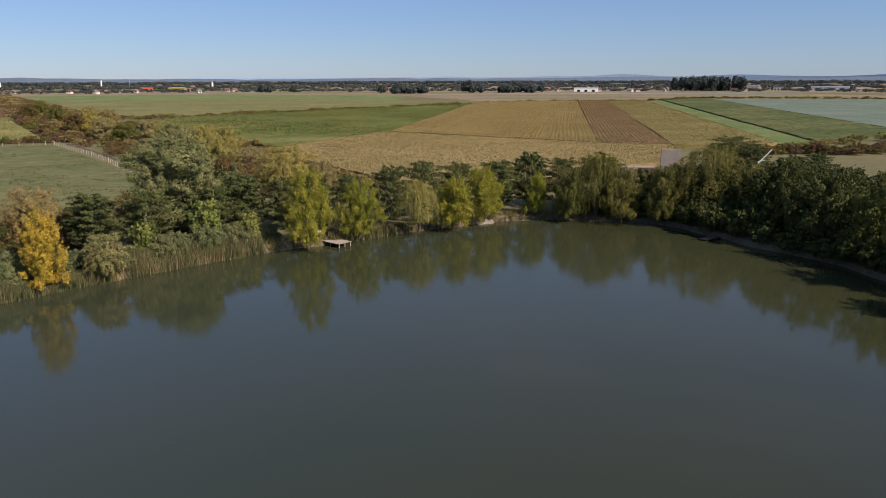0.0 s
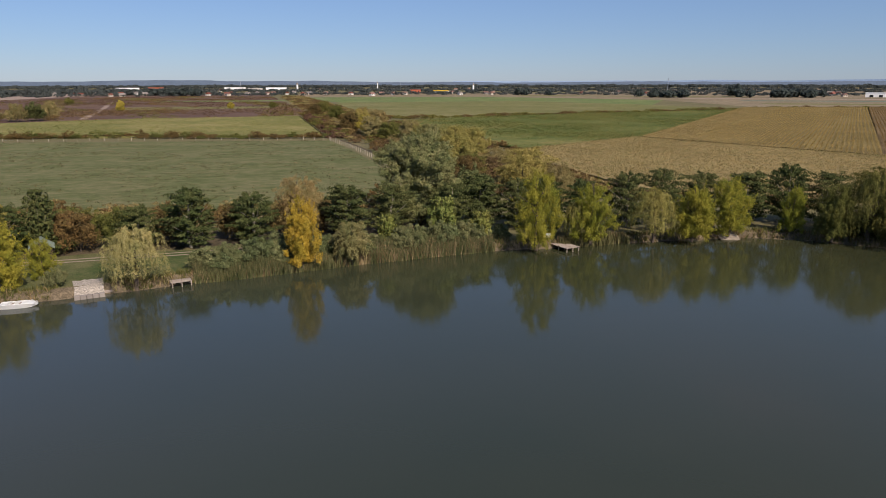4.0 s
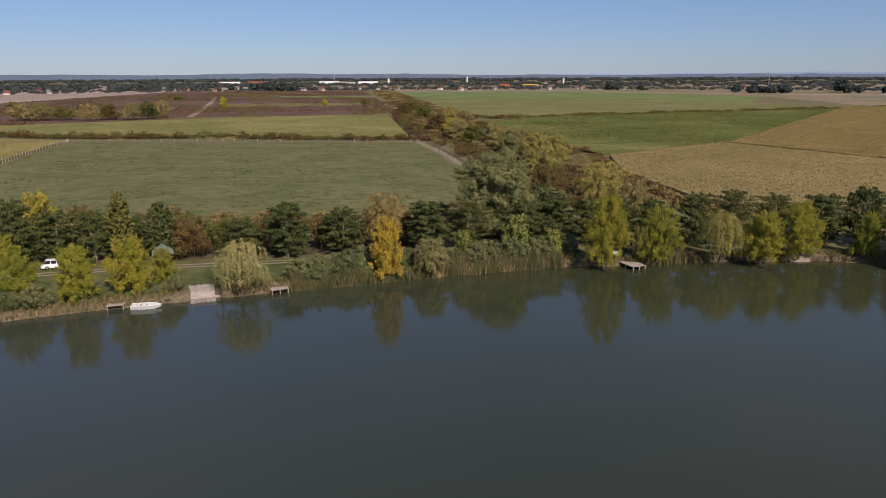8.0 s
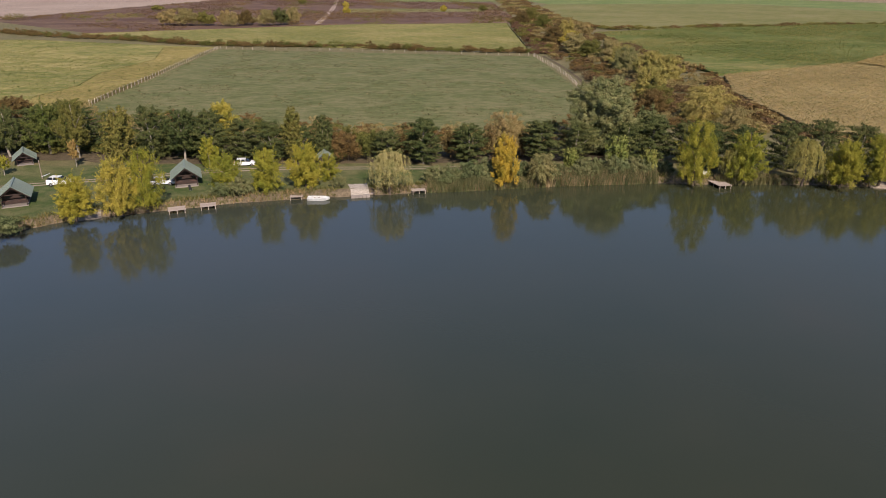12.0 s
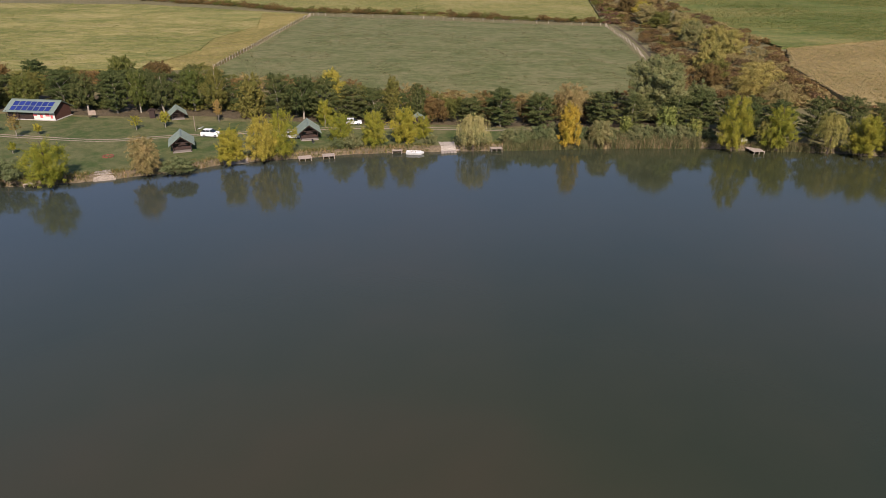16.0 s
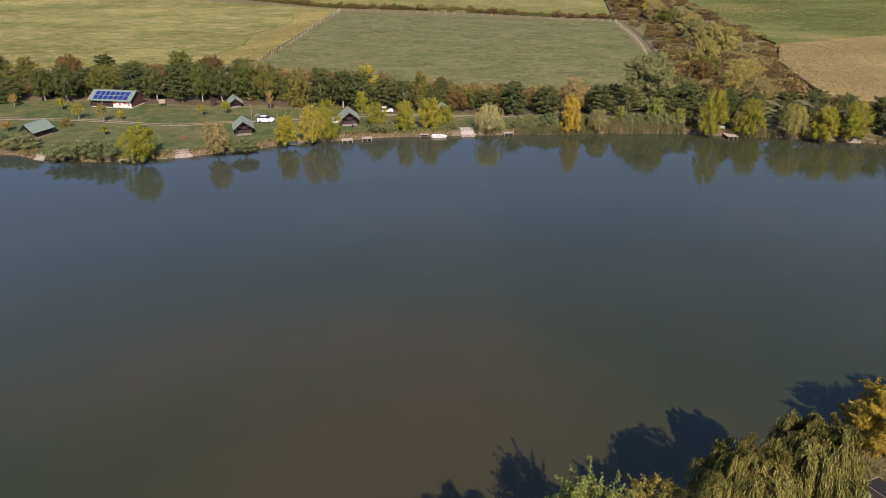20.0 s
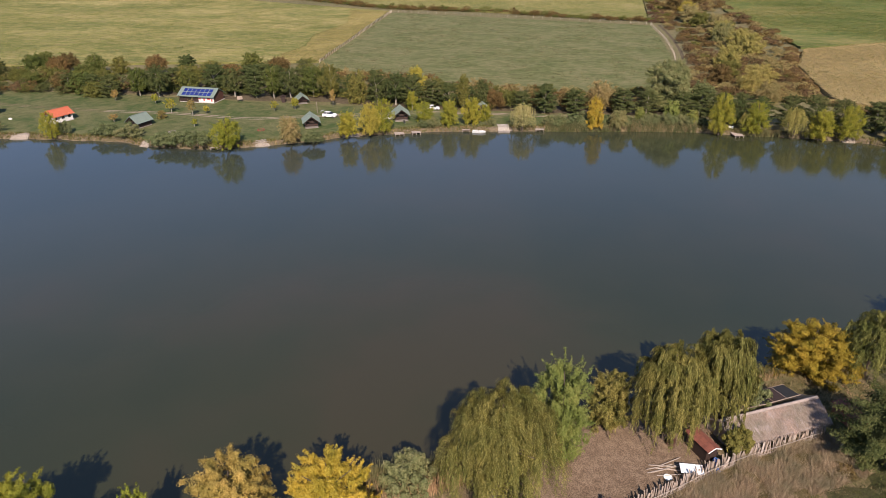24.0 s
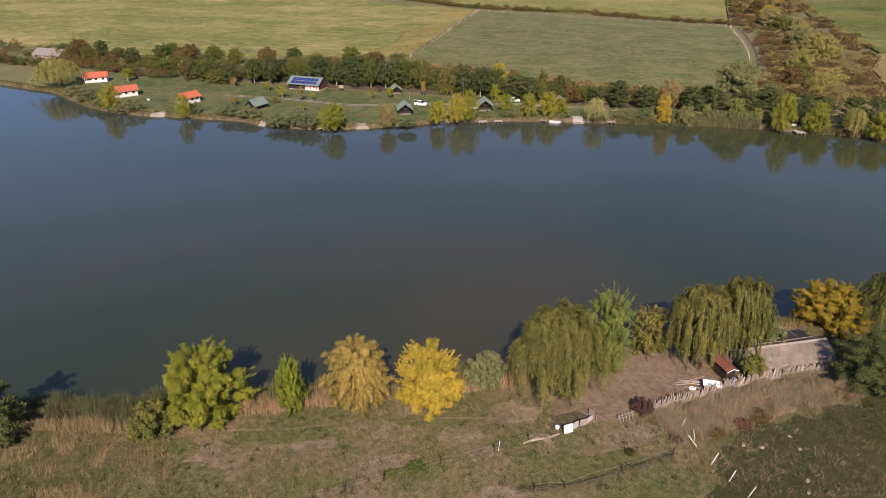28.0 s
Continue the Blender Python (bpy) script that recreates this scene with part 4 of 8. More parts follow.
def grow(x, y, h, w, form, material, leaves, size, label, category="tree", name="tree", group="", variants=2, z=0.95, bark=None, core=True):
    """A tree of height h and width w; alike trees share their meshes."""
    key = (form, material.name, leaves, size)
    have = made_trees.setdefault(key, [])
    scale = Vector((w / 7.0, w / 7.0, h / 10.0))
    turn = Euler((0, 0, RNG.uniform(0, 6.28)))
    if len(have) < variants:
        root = new(name)
        bm = trunk_mesh(10 if form != "shrub" else 5, 0.22 if form != "shrub" else 0.12, 6 if form != "shrub" else 4)
        part("trunk" if form != "shrub" else "stems", bm, bark or BARK, root)
        q = CROWNS[form](leaves, size / (w / 7.0))
        q[:, :, 2] *= 10.0 / np.percentile(q[:, :, 2], 99.97)
        q[:, :, :2] *= 3.5 / np.percentile(np.hypot(q[:, :, 0], q[:, :, 1]), 98.8)
        if form != "willow":
            mid = q.mean(1, keepdims=True)
            q = mid + (q - mid) * np.array([1.0, 1.0, (w / 7.0) / (h / 10.0)])
        cr = new("crown", flakes_of("crown", q, material))
        cr.parent = root
        root.matrix_basis = Matrix.LocRotScale((x, y, z), turn, scale)
        have.append(root)
    else:
        src = have[RNG.integers(len(have))]
        root = copy_thing(src, Matrix.LocRotScale((x, y, z), turn, Vector((scale[i] / src.scale[i] for i in range(3)))))
        root.name = name
    tagged(root, label, category)
    if group:
        root["group"] = group
    return root


# the near bank, from the reed bed to the thatched barn
NEAR_TREES = [
    (8.6, -85.0, 11.8, 12.6, "oval", LEAF_BRIGHT, 110000, 0.11, "large yellow-green leafy tree on the dry bank"),
    (14.0, -75.2, 9.0, 4.6, "oval", LEAF_BRIGHT, 20000, 0.115, "slim yellow-green young tree on the bank"),
    (18.6, -67.2, 10.6, 9.8, "plume", LEAF_GOLD, 58000, 0.12, "golden tan weeping tree on the bank"),
    (24.2, -59.6, 10.4, 9.6, "oval", LEAF_YELLOW, 56000, 0.118, "bright yellow autumn tree on the bank"),
    (32.6, -43.6, 14.4, 14.6, "willow", LEAF_WILLOW, 110000, 0.24, "large weeping willow beside the yard"),
    (32.6, -33.6, 13.6, 8.2, "oval", LEAF_LIME, 34000, 0.13, "light green leafy tree behind the willow"),
    (33.6, -25.0, 8.2, 6.2, "oval", LEAF_WILLOW, 24000, 0.12, "small olive and yellow tree by the water"),
    (39.4, -21.8, 13.6, 11.4, "willow", LEAF_WILLOW, 62000, 0.30, "weeping willow by the brick shed"),
    (42.0, -15.0, 13.8, 9.6, "willow", LEAF_WILLOW, 50000, 0.30, "weeping willow beside the thatched barn"),
    (45.6, 4.6, 7.8, 12.0, "oval", LEAF_AMBER, 64000, 0.118, "round yellow autumn tree beyond the barn"),
    (51.5, 9.0, 10.8, 9.6, "willow", LEAF_WILLOW, 30000, 0.32, "weeping willow beyond the barn"),
    (58.8, -6.6, 9.2, 13.0, "spread", LEAF_DARK, 46000, 0.135, "dark green dense tree at the barn's end"),
    (-2.0, -109.0, 11.5, 8.0, "spread", LEAF_DARK, 14000, 0.18, "dark green tree at the edge of the reeds"),
]
for x, y, h, w, form, m, n, s, label in NEAR_TREES:
    grow(x, y, h, w, form, m, n, s, label, variants=9)
for x, y, h, w, m, label in ((25.4, -50.4, 5.8, 6.2, LEAF_GREY, "grey-green willow bush among straw reeds"), (8.6, -92.4, 6.4, 6.0, LEAF_OLIVE, "dark olive bush beside the reed bed"), (46.6, -17.6, 4.2, 3.6, LEAF_OLIVE, "olive bush against the barn gable"), (44.0, -10.0, 5.0, 5.5, LEAF_GREY, "grey-green bush behind the barn")):
    grow(x, y, h, w, "shrub", m, 9000, 0.15, label, "bush", "bush", variants=9)

# trees standing on the far bank
OVALS = [(-21.3, 102.6, 11.7, 7.2), (-14.1, 109.4, 9.8, 7.2), (0.7, 116.6, 8.8, 6.6), (6.1, 122.4, 9.6, 7.2), (-76.4, 57.6, 8.5, 5.8), (-75.9, 63.0, 5.9, 3.9), (-80.2, 51.6, 8.3, 5.7), (-86.6, 48.0, 7.5, 6.0), (-102.2, 55.8, 6.4, 3.7), (-92.6, 23.6, 7.6, 6.2), (-175.7, -57.5, 9.6, 7.1), (-150.4, -39.5, 7.9, 5.3), (21.6, 124.5, 8.9, 5.3), (30.8, 124.0, 9.2, 7.7), (37.2, 121.5, 9.8, 5.7), (15.9, 127.1, 8.2, 3.9)]
for x, y, h, w in OVALS:
    # olive leaves stand in for the shade on these eastern trees
    if x > 20:
        grow(x, y, h * 1.04, w * 1.2, "oval", LEAF_OLIVE, 26000, 0.108, "leafy tree at the water's edge, olive colour standing in for shade", group="trees along the far bank", variants=3)
        continue
    grow(x, y, h * 1.04, w * 1.12, "oval", LEAF_YG, 26000, 0.108, "yellow-green leafy tree at the water's edge", group="trees along the far bank", variants=5)
grow(-89.6, 29.6, 9.8, 6.8, "oval", LEAF_YGOLD, 24000, 0.11, "half-yellow tree on the far bank", group="trees along the far bank")
grow(-88.6, 33.4, 10.4, 7.2, "oval", LEAF_YG, 26000, 0.108, "light green tree beside the yellow one", group="trees along the far bank")
grow(-48.8, 80.8, 10.0, 5.6, "oval", LEAF_YELLOW, 20000, 0.115, "slim bright yellow tree at the water", group="trees along the far bank")
grow(-106.4, -6.6, 9.2, 8.8, "oval", LEAF_BRIGHT, 26000, 0.112, "round light green tree on the lawn bank")
grow(-98.6, 8.6, 7.4, 6.6, "plume", LEAF_TAN, 18000, 0.12, "orange-brown bushy tree on the lawn bank")
grow(-226, -66, 11.4, 19.0, "willow", LEAF_OCHRE, 40000, 0.40, "broad weeping willow at the pond's corner")
for x, y, h, w in ((-5.1, 113.6, 8.6, 7.6), (-16.5, 109.5, 6.0, 5.0)):
    grow(x, y, h, w, "willow", LEAF_OCHRE, 22000, 0.20, "yellow-green weeping willow on the far bank", group="willows along the far bank")
grow(-44.0, 85.8, 5.4, 6.2, "plume", LEAF_DUSTY, 20000, 0.11, "dusty brownish-green willow among the reeds", group="willows along the far bank")
for x, y, h, w in ((-63.3, 65.6, 8.3, 9.0),):
    grow(x, y, h, w, "willow", LEAF_PALE, 24000, 0.20, "pale weeping willow on the far bank", group="willows along the far bank", z=0.2)
# olive leaf colour in place of the shade on these willows
for x, y, h, w in ((26.9, 126.0, 11.4, 9.4), (45.8, 122.4, 14.0, 13.3)):
    grow(x, y, h, w * 1.15, "willow", LEAF_OLIVE, 30000, 0.24, "weeping willow with olive leaves, darkened for shade")
# rear trees are added to darken the bank; most leaves carry painted shade
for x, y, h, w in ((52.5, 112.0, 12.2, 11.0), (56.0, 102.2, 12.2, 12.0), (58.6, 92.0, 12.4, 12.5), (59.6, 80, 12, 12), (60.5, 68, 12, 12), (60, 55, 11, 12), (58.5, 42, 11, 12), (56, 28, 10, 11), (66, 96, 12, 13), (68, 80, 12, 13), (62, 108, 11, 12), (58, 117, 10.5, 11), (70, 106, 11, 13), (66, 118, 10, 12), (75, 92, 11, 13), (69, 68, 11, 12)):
    grow(x, y, h, w, "oval", LEAF_OLIVE if x < 60 and y < 100 else LEAF_SHADE, 13000, 0.24, "east bank tree, leaf colour darkened for shade on most", group="trees along the east bank")

# shrubs among the far reeds
for k in range(40):
    i = int(np.argmin(np.hypot(*(rim - ((-26, 102.8), (-58, 71.5))[k % 2]).T)))
    j = int(np.argmin(np.hypot(*(rim - (-42, 88.2)).T)))
    q_ = rim[int(i + (j - i) * RNG.random())] + outward[i] * RNG.uniform(2.4, 4.6)
    grow(q_[0], q_[1], RNG.uniform(2.0, 3.6), RNG.uniform(3.6, 5.8), "shrub", LEAF_GREY, 4200, 0.13, "grey-green shrub among the reeds", "bush", "bush", "shrubs among the reeds", 3, z=0.85)

grow(64.5, 145.0, 7.5, 9.5, "oval", LEAF_OLIVE, 9000, 0.25, "olive tree below the leaning pole", z=1.0)
# undergrowth on the shaded corner, its shade painted into the leaves
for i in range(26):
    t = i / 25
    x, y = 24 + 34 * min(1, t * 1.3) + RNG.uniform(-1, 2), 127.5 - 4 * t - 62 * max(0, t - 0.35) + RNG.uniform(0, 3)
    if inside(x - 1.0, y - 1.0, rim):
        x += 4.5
    grow(x, y, RNG.uniform(3.5, 6.5), RNG.uniform(5, 8), "shrub", LEAF_SHADE, 2600, 0.33, "bush in the pond's corner, shade put into its leaf colour", "bush", "bush", "bushes in the shaded corner", 3)

# filling trees, their leaf colour darkened in place of shade
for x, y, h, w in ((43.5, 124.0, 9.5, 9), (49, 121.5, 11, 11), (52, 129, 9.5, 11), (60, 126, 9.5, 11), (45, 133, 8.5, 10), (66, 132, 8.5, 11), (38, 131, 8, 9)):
    grow(x, y, h, w, "oval", LEAF_SHADE, 13000, 0.24, "tree crowding the corner, shade put into its leaf colour", group="trees in the shaded corner", variants=3)
# waterline bushes that carry the bank's shade in their leaf colour
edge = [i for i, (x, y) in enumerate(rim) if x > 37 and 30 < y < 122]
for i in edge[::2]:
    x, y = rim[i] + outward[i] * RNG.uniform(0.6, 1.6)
    grow(x, y, RNG.uniform(2.6, 5.0), RNG.uniform(4.5, 6.5), "shrub", LEAF_SHADE, 2600, 0.33, "bush hanging over the water, leaf colour darkened for shade", "bush", "bush", "bushes in the shaded corner", 3, z=0.5)

# bushes on the far bank
BUSHES = [(-94.4, 13.2, 3.9, 7.3), (-121.4, -18.6, 3.9, 9.0), (-113.7, -12.0, 5.2, 8.7), (-170.4, -53.0, 4.8, 12.0), (-151.9, -35.8, 4.8, 5.0), (-142.4, -27.0, 4.4, 9.0), (-135.9, -22.6, 4.2, 9.0), (-119.0, -14.6, 4.4, 10.2), (-194.7, -60.6, 5.0, 11.8), (-206.8, -63.3, 4.6, 9.8), (-183, -58, 4.4, 9), (-82.4, 47.6, 4.0, 5.0), (-71.6, 60.9, 3.0, 3.4), (-84.5, 45.0, 3.0, 4.0)]
for x, y, h, w in BUSHES:
    grow(x, y, h * 0.85, w, "shrub", LEAF_GREY, 8000, 0.135, "grey-green willow bush on the far bank", "bush", "bush", "bushes along the far bank", 4)
for x, y, h, w in ((-36.0, 100.9, 7.5, 5.4), (-42.0, 94.0, 5.5, 3.8), (-30.5, 103.6, 5.0, 4.0)):
    grow(x, y, h, w, "oval", LEAF_LIME, 2600, 0.28, "light green sapling among the reeds")
for x, y, h, w in ((-50.9, 84.0, 4.4, 4.4), (-55.0, 79.0, 4.0, 6.0), (-53.0, 82.0, 4.2, 6.0), (-57.5, 76.0, 3.6, 5.0), (-39.0, 93.6, 4.0, 5.6), (-35.5, 97.6, 4.2, 5.6), (-45.5, 88.0, 4.0, 4.0), (-32.0, 101.0, 3.6, 5.0)):
    grow(x, y, h, w, "shrub", LEAF_GREY, 8000, 0.135, "grey-green bush behind the reeds", "bush", "bush", "bushes along the far bank", 4)

# young trees on the lawn
SAPLINGS = [(-182.0, -10.7, 4.1, 2.8), (-168.1, -2.2, 3.7, 2.7), (-153.4, -3.0, 4.9, 4.0), (-144.7, 0.3, 6.0, 3.1), (-132.4, -4.5, 2.6, 2.3), (-144.2, 4.8, 2.8, 2.4), (-155.2, -20.3, 2.8, 3.9), (-131.8, 22.3, 3.6, 3.1), (-101.1, 54.6, 6.4, 3.3), (-123.7, 39.5, 5.7, 2.4), (-218.6, -41.6, 5.6, 5.7), (-128.8, 28.1, 4.1, 3.0)]
for i, (x, y, h, w) in enumerate(SAPLINGS):
    grow(x, y, h, w, "sapling", LEAF_YG if i % 3 else LEAF_ORANGE, 1700, 0.14, "young autumn-coloured tree on the lawn", group="young trees on the lawn", z=1.0, bark=PALEBARK)
grow(-148.6, -8.0, 2.8, 3.5, "oval", LEAF_ORANGE, 1500, 0.15, "young orange tree on the lawn", group="young trees on the lawn", z=1.0)

# the tree belt behind the lawn
BELT = [(-189.1, -9.6, 7.8, 9.2), (-183.7, -1.6, 10.3, 8.1), (-177.7, 3.0, 11.5, 8.9), (-173.1, 12.3, 10.3, 7.9), (-181.3, 15.1, 9.2, 10.2), (-170.1, 20.4, 10.3, 10.9), (-159.2, 22.3, 10.3, 7.5), (-151.8, 26.7, 10.9, 7.4), (-147.4, 31.0, 11.8, 6.9), (-143.5, 35.5, 10.8, 8.2), (-139.4, 41.8, 11.7, 10.0), (-131.2, 43.9, 12.4, 7.9), (-115.8, 51.8, 11.6, 7.6), (-110.6, 55.5, 11.4, 8.4), (-105.8, 59.0, 10.7, 8.3)]
for i, (x, y, h, w) in enumerate(BELT):
    form, m = (("spread", LEAF_DARK), ("high", LEAF_OLIVE), ("high", LEAF_MID), ("high", LEAF_DARK))[(0, 2, 3, 2, 1, 0, 3)[i % 7]]
    grow(x, y, h, w, form, m, 11000, 0.175, "dark green tree in the belt behind the lawn", group="trees of the belt", variants=3, z=1.0, bark=PALEBARK)
grow(-121.5, 47.6, 11.4, 7.6, "oval", LEAF_OLIVE, 3600, 0.34, "olive and amber tree in the belt", group="trees of the belt", z=1.0)
for x, y, h, w in ((-190, 2, 8, 9), (-186, 12, 8, 9), (-178, 24, 8.5, 10), (-166, 32, 9, 10), (-158, 38, 9, 10), (-150, 44, 9, 9), (-141, 50, 9, 10), (-130, 52, 8, 9), (-122, 57, 8, 9), (-113, 62, 8, 9), (-200, -12, 7, 10), (-208, -18, 7, 9)):
    grow(x, y, h, w, "spread", LEAF_DARK, 11000, 0.175, "dark green tree in the belt behind the lawn", group="trees of the belt", variants=3, z=1.0)
for x, y, h, w in ((-100.6, 63.0, 9.0, 8.0), (-95.6, 66.0, 8.6, 8.2), (-91, 70.5, 7.6, 8), (-75.9, 79.6, 6.9, 7.2), (-69.8, 83.5, 9.2, 8.8), (-62.9, 89.5, 8.0, 9.0), (-51.5, 98.6, 8.7, 8.1), (-45.8, 102.9, 8.4, 8.9), (-34.1, 114.6, 8.9, 9.2), (-37.0, 108.1, 8.3, 8.9), (-28, 116, 8.5, 8.5), (-22, 113, 8, 7)):
    grow(x, y, h, w, "spread", LEAF_DARK, 11000, 0.175, "dark green spreading tree behind the track", group="dark trees behind the track", variants=3, z=1.0)
for x, y, h, w in ((-10.3, 122.0, 9.6, 9.4), (-4.5, 125.1, 10.0, 9.6), (1.5, 128.6, 9.4, 9.8), (9.0, 133.1, 9.4, 10.4), (15.7, 136.0, 10.5, 9.5), (-17.0, 118.0, 8.6, 8.7), (22.5, 137, 9.4, 10.5), (31, 136, 9.5, 8), (-24, 120, 8.5, 7)):
    grow(x, y, h, w, "spread", LEAF_DARK, 11000, 0.175, "dark green spreading tree behind the far bank", group="dark trees behind the track", variants=3, z=1.0)
grow(-90.3, 67.2, 12.1, 4.2, "poplar", LEAF_OLIVE, 2600, 0.30, "slim poplar with a pale trunk", z=1.0, bark=PALEBARK)
grow(-87.2, 72.4, 9.8, 5.0, "poplar", LEAF_DARK, 2600, 0.30, "slim dark green poplar", z=1.0, bark=PALEBARK)
grow(-44.6, 113.5, 16.6, 17.0, "dense", LEAF_SILVERY, 130000, 0.14, "huge silver-green willow above the bank", z=1.0)
grow(-37.5, 121.0, 10.5, 9.0, "broad", LEAF_SILVER, 14000, 0.24, "silver-green tree beside the huge willow", z=1.0)
grow(-119, 72, 9.6, 8.0, "oval", LEAF_YGOLD, 6000, 0.26, "pale yellow tree behind the belt", z=1.0)
for x, y, h, w in ((-60.4, 98.3, 9.6, 9.4), (-26, 143, 8, 9)):
    grow(x, y, h, w, "plume", LEAF_TAN, 22000, 0.13, "tan autumn tree behind the bank", z=1.0)
grow(-37.0, 154.4, 10.4, 14.5, "plume", LEAF_OCHRE, 30000, 0.15, "broad ochre willow at the head of the ditch", z=1.0)
for x, y, h, w in ((-83.4, 75.6, 6.2, 6.5), (-81.3, 79.7, 6.4, 6.6), (-74.7, 84.2, 6.2, 6.5), (-67.1, 91.3, 6.0, 6.6), (-61.3, 96.7, 6.0, 6.6), (-55.5, 101.5, 6, 7), (-88, 77, 5.5, 6)):
    grow(x, y, h, w, "shrub", LEAF_RUSSET if int(x) % 3 else LEAF_OLIVE, 7500, 0.155, "russet autumn bush behind the track", "bush", "bush", "russet bushes behind the track", 2, z=1.0)
for x, y, h, w in ((76.1, 190.9, 9.1, 15.0), (77.5, 179.5, 7.9, 9.5), (78.5, 160.2, 7.1, 10.2), (88, 168, 7, 9), (70, 138, 8, 10), (78, 124, 8, 11), (82, 106, 8, 11)):
    grow(x, y, h, w, "spread", LEAF_DARK, 11000, 0.175, "dark green tree behind the east bank", group="trees behind the east bank", z=1.0)

# hedges and the overgrown ditch between the fields
rng_h = np.random.default_rng(11)


def mound(n, size, w, h):
    """A bush of the given width and height at the origin, its leaves kept in shape."""
    q = crown_shrub(n, size * 7.0 / w, 34)
    mid = q.mean(1, keepdims=True)
    return mid * np.array([w / 7, w / 7, h / 10]) + (q - mid) * (w / 7)


def hedge(line, width, step, hs, ws, mats, label, group):
    """A run of bushes grown into one another: one heap of leaves for each colour."""
    p = spline(line, step)
    heaps = {}
    for i, (x, y) in enumerate(p):
        m = mats[rng_h.integers(len(mats))]
        h, w = rng_h.uniform(*hs), rng_h.uniform(*ws)
        n, sz = (950, 0.20) if y < 140 else (700, 0.26) if y < 320 else (400, 0.45)
        q = mound(n, sz, w, h)
        at = np.array([x + rng_h.uniform(-width, width) / 2, y + rng_h.uniform(-width, width) / 2, 1.0])
        heaps.setdefault(m.name, (m, []))[1].append(q + at)
    for m, qs in heaps.values():
        tagged(new("hedge", flakes_of("hedge", np.concatenate(qs), m)), label, "hedge", group, "stuff")


hedge([(-560, 175), (-440, 185), (-389, 199), (-312, 211), (-258, 240), (-205, 257), (-159, 277)], 5, 2.2, (1.2, 4.2), (4, 9), (LEAF_RUSSET, LEAF_RUSSET, LEAF_RUSSET, LEAF_OLIVE), "dark brown hedge bush between the fields", "field hedge")
DITCH_POLY = np.array([(-58, 146), (-74.3, 177), (-92, 205), (-147, 273), (-300, 495), (-690, 1045), (-660, 1060), (-285, 540), (-186, 410), (-150, 352), (-100, 298), (-64, 255), (-50, 208), (-30, 182), (-22, 150)])


def thicket(poly, n, hs, ws, mats, label, group):
    """Bushes filling a piece of waste ground, in drifts of colour."""
    heaps = {}
    lo, hi = poly.min(0), poly.max(0)
    k = 0
    while k < n:
        x, y = rng_h.uniform(lo[0], hi[0]), lo[1] + (hi[1] - lo[1]) * rng_h.random() ** 2.2
        if not inside(x, y, poly):
            continue
        k += 1
        v = 0.5 + 0.8 * noise.noise((x * 0.035, y * 0.035, 5)) + rng_h.normal(0, 0.12)
        m = mats[int(min(max(v, 0), 0.999) * len(mats))]
        h, w = rng_h.uniform(*hs), rng_h.uniform(*ws) * (1 + max(0, y - 300) / 500)
        n_, sz = (1000, 0.19) if y < 250 else (560, 0.27) if y < 400 else (260, 0.5)
        q = mound(n_, sz, w, h) + np.array([x, y, 1.0])
        heaps.setdefault(m.name, (m, []))[1].append(q)
    for m, qs in heaps.values():
        tagged(new("thicket", flakes_of("thicket", np.concatenate(qs), m)), label, "bushes", group, "stuff")


thicket(DITCH_POLY, 820, (1.6, 3.4), (5, 8), (LEAF_OLIVE, LEAF_RUSSET, LEAF_RUST, LEAF_TAN, LEAF_RUSSET, LEAF_TAN), "brown and tan autumn bushes in the overgrown ditch", "ditch bushes")
for x, y, h, w, m in ((-62.5, 184, 9.0, 8.5, LEAF_OCHRE), (-70, 217, 8.6, 9.5, LEAF_OCHRE), (-79, 226, 8.5, 9, LEAF_OCHRE), (-93, 236, 8.5, 9, LEAF_DUSTY), (-101, 251, 8, 9, LEAF_OCHRE), (-113, 268, 8, 9, LEAF_DUSTY), (-128, 278, 7, 9, LEAF_OLIVE), (-143, 291, 8, 10, LEAF_DUSTY), (-155, 312, 7.5, 9, LEAF_YGOLD), (-172, 325, 8, 10, LEAF_RUSSET), (-176, 366, 8, 10, LEAF_TAN), (-194, 381, 8, 10, LEAF_OCHRE), (-236, 423, 8, 10, LEAF_OLIVE), (-265, 445, 8, 9, LEAF_RUSSET), (-279, 481, 9, 11, LEAF_OLIVE), (-205, 405, 8, 9, LEAF_TAN), (-52, 158, 6.5, 8, LEAF_RUSSET), (-56, 171, 6, 8, LEAF_OLIVE)):
    grow(x, y, h * 1.2, w * 1.35, "oval", m, 22000, 0.19, "autumn willow in the overgrown ditch", group="ditch trees", z=1.0)
hedge([(-60, 238), (-47.5, 208), (-32, 183), (-17, 160), (4, 155), (24, 156)], 3, 1.3, (1.3, 2.6), (4.5, 7), (LEAF_RUST, LEAF_RUSSET, LEAF_TAN), "brown bush along the corn", "corn edge bushes")
hedge([(92, 226), (114, 233), (126, 228), (150, 238), (190, 262)], 6, 1.6, (2.0, 4.5), (5, 8), (LEAF_RUSSET, LEAF_OLIVE, LEAF_HEATH), "russet hedge before the east fields", "east hedge")
hedge([(118, 235), (150, 268), (180, 285), (230, 300), (300, 330)], 7, 6.0, (2.0, 4.0), (6, 9), (LEAF_RUSSET, LEAF_OLIVE, LEAF_TAN), "brown hedge bush by the east pasture", "east hedge")
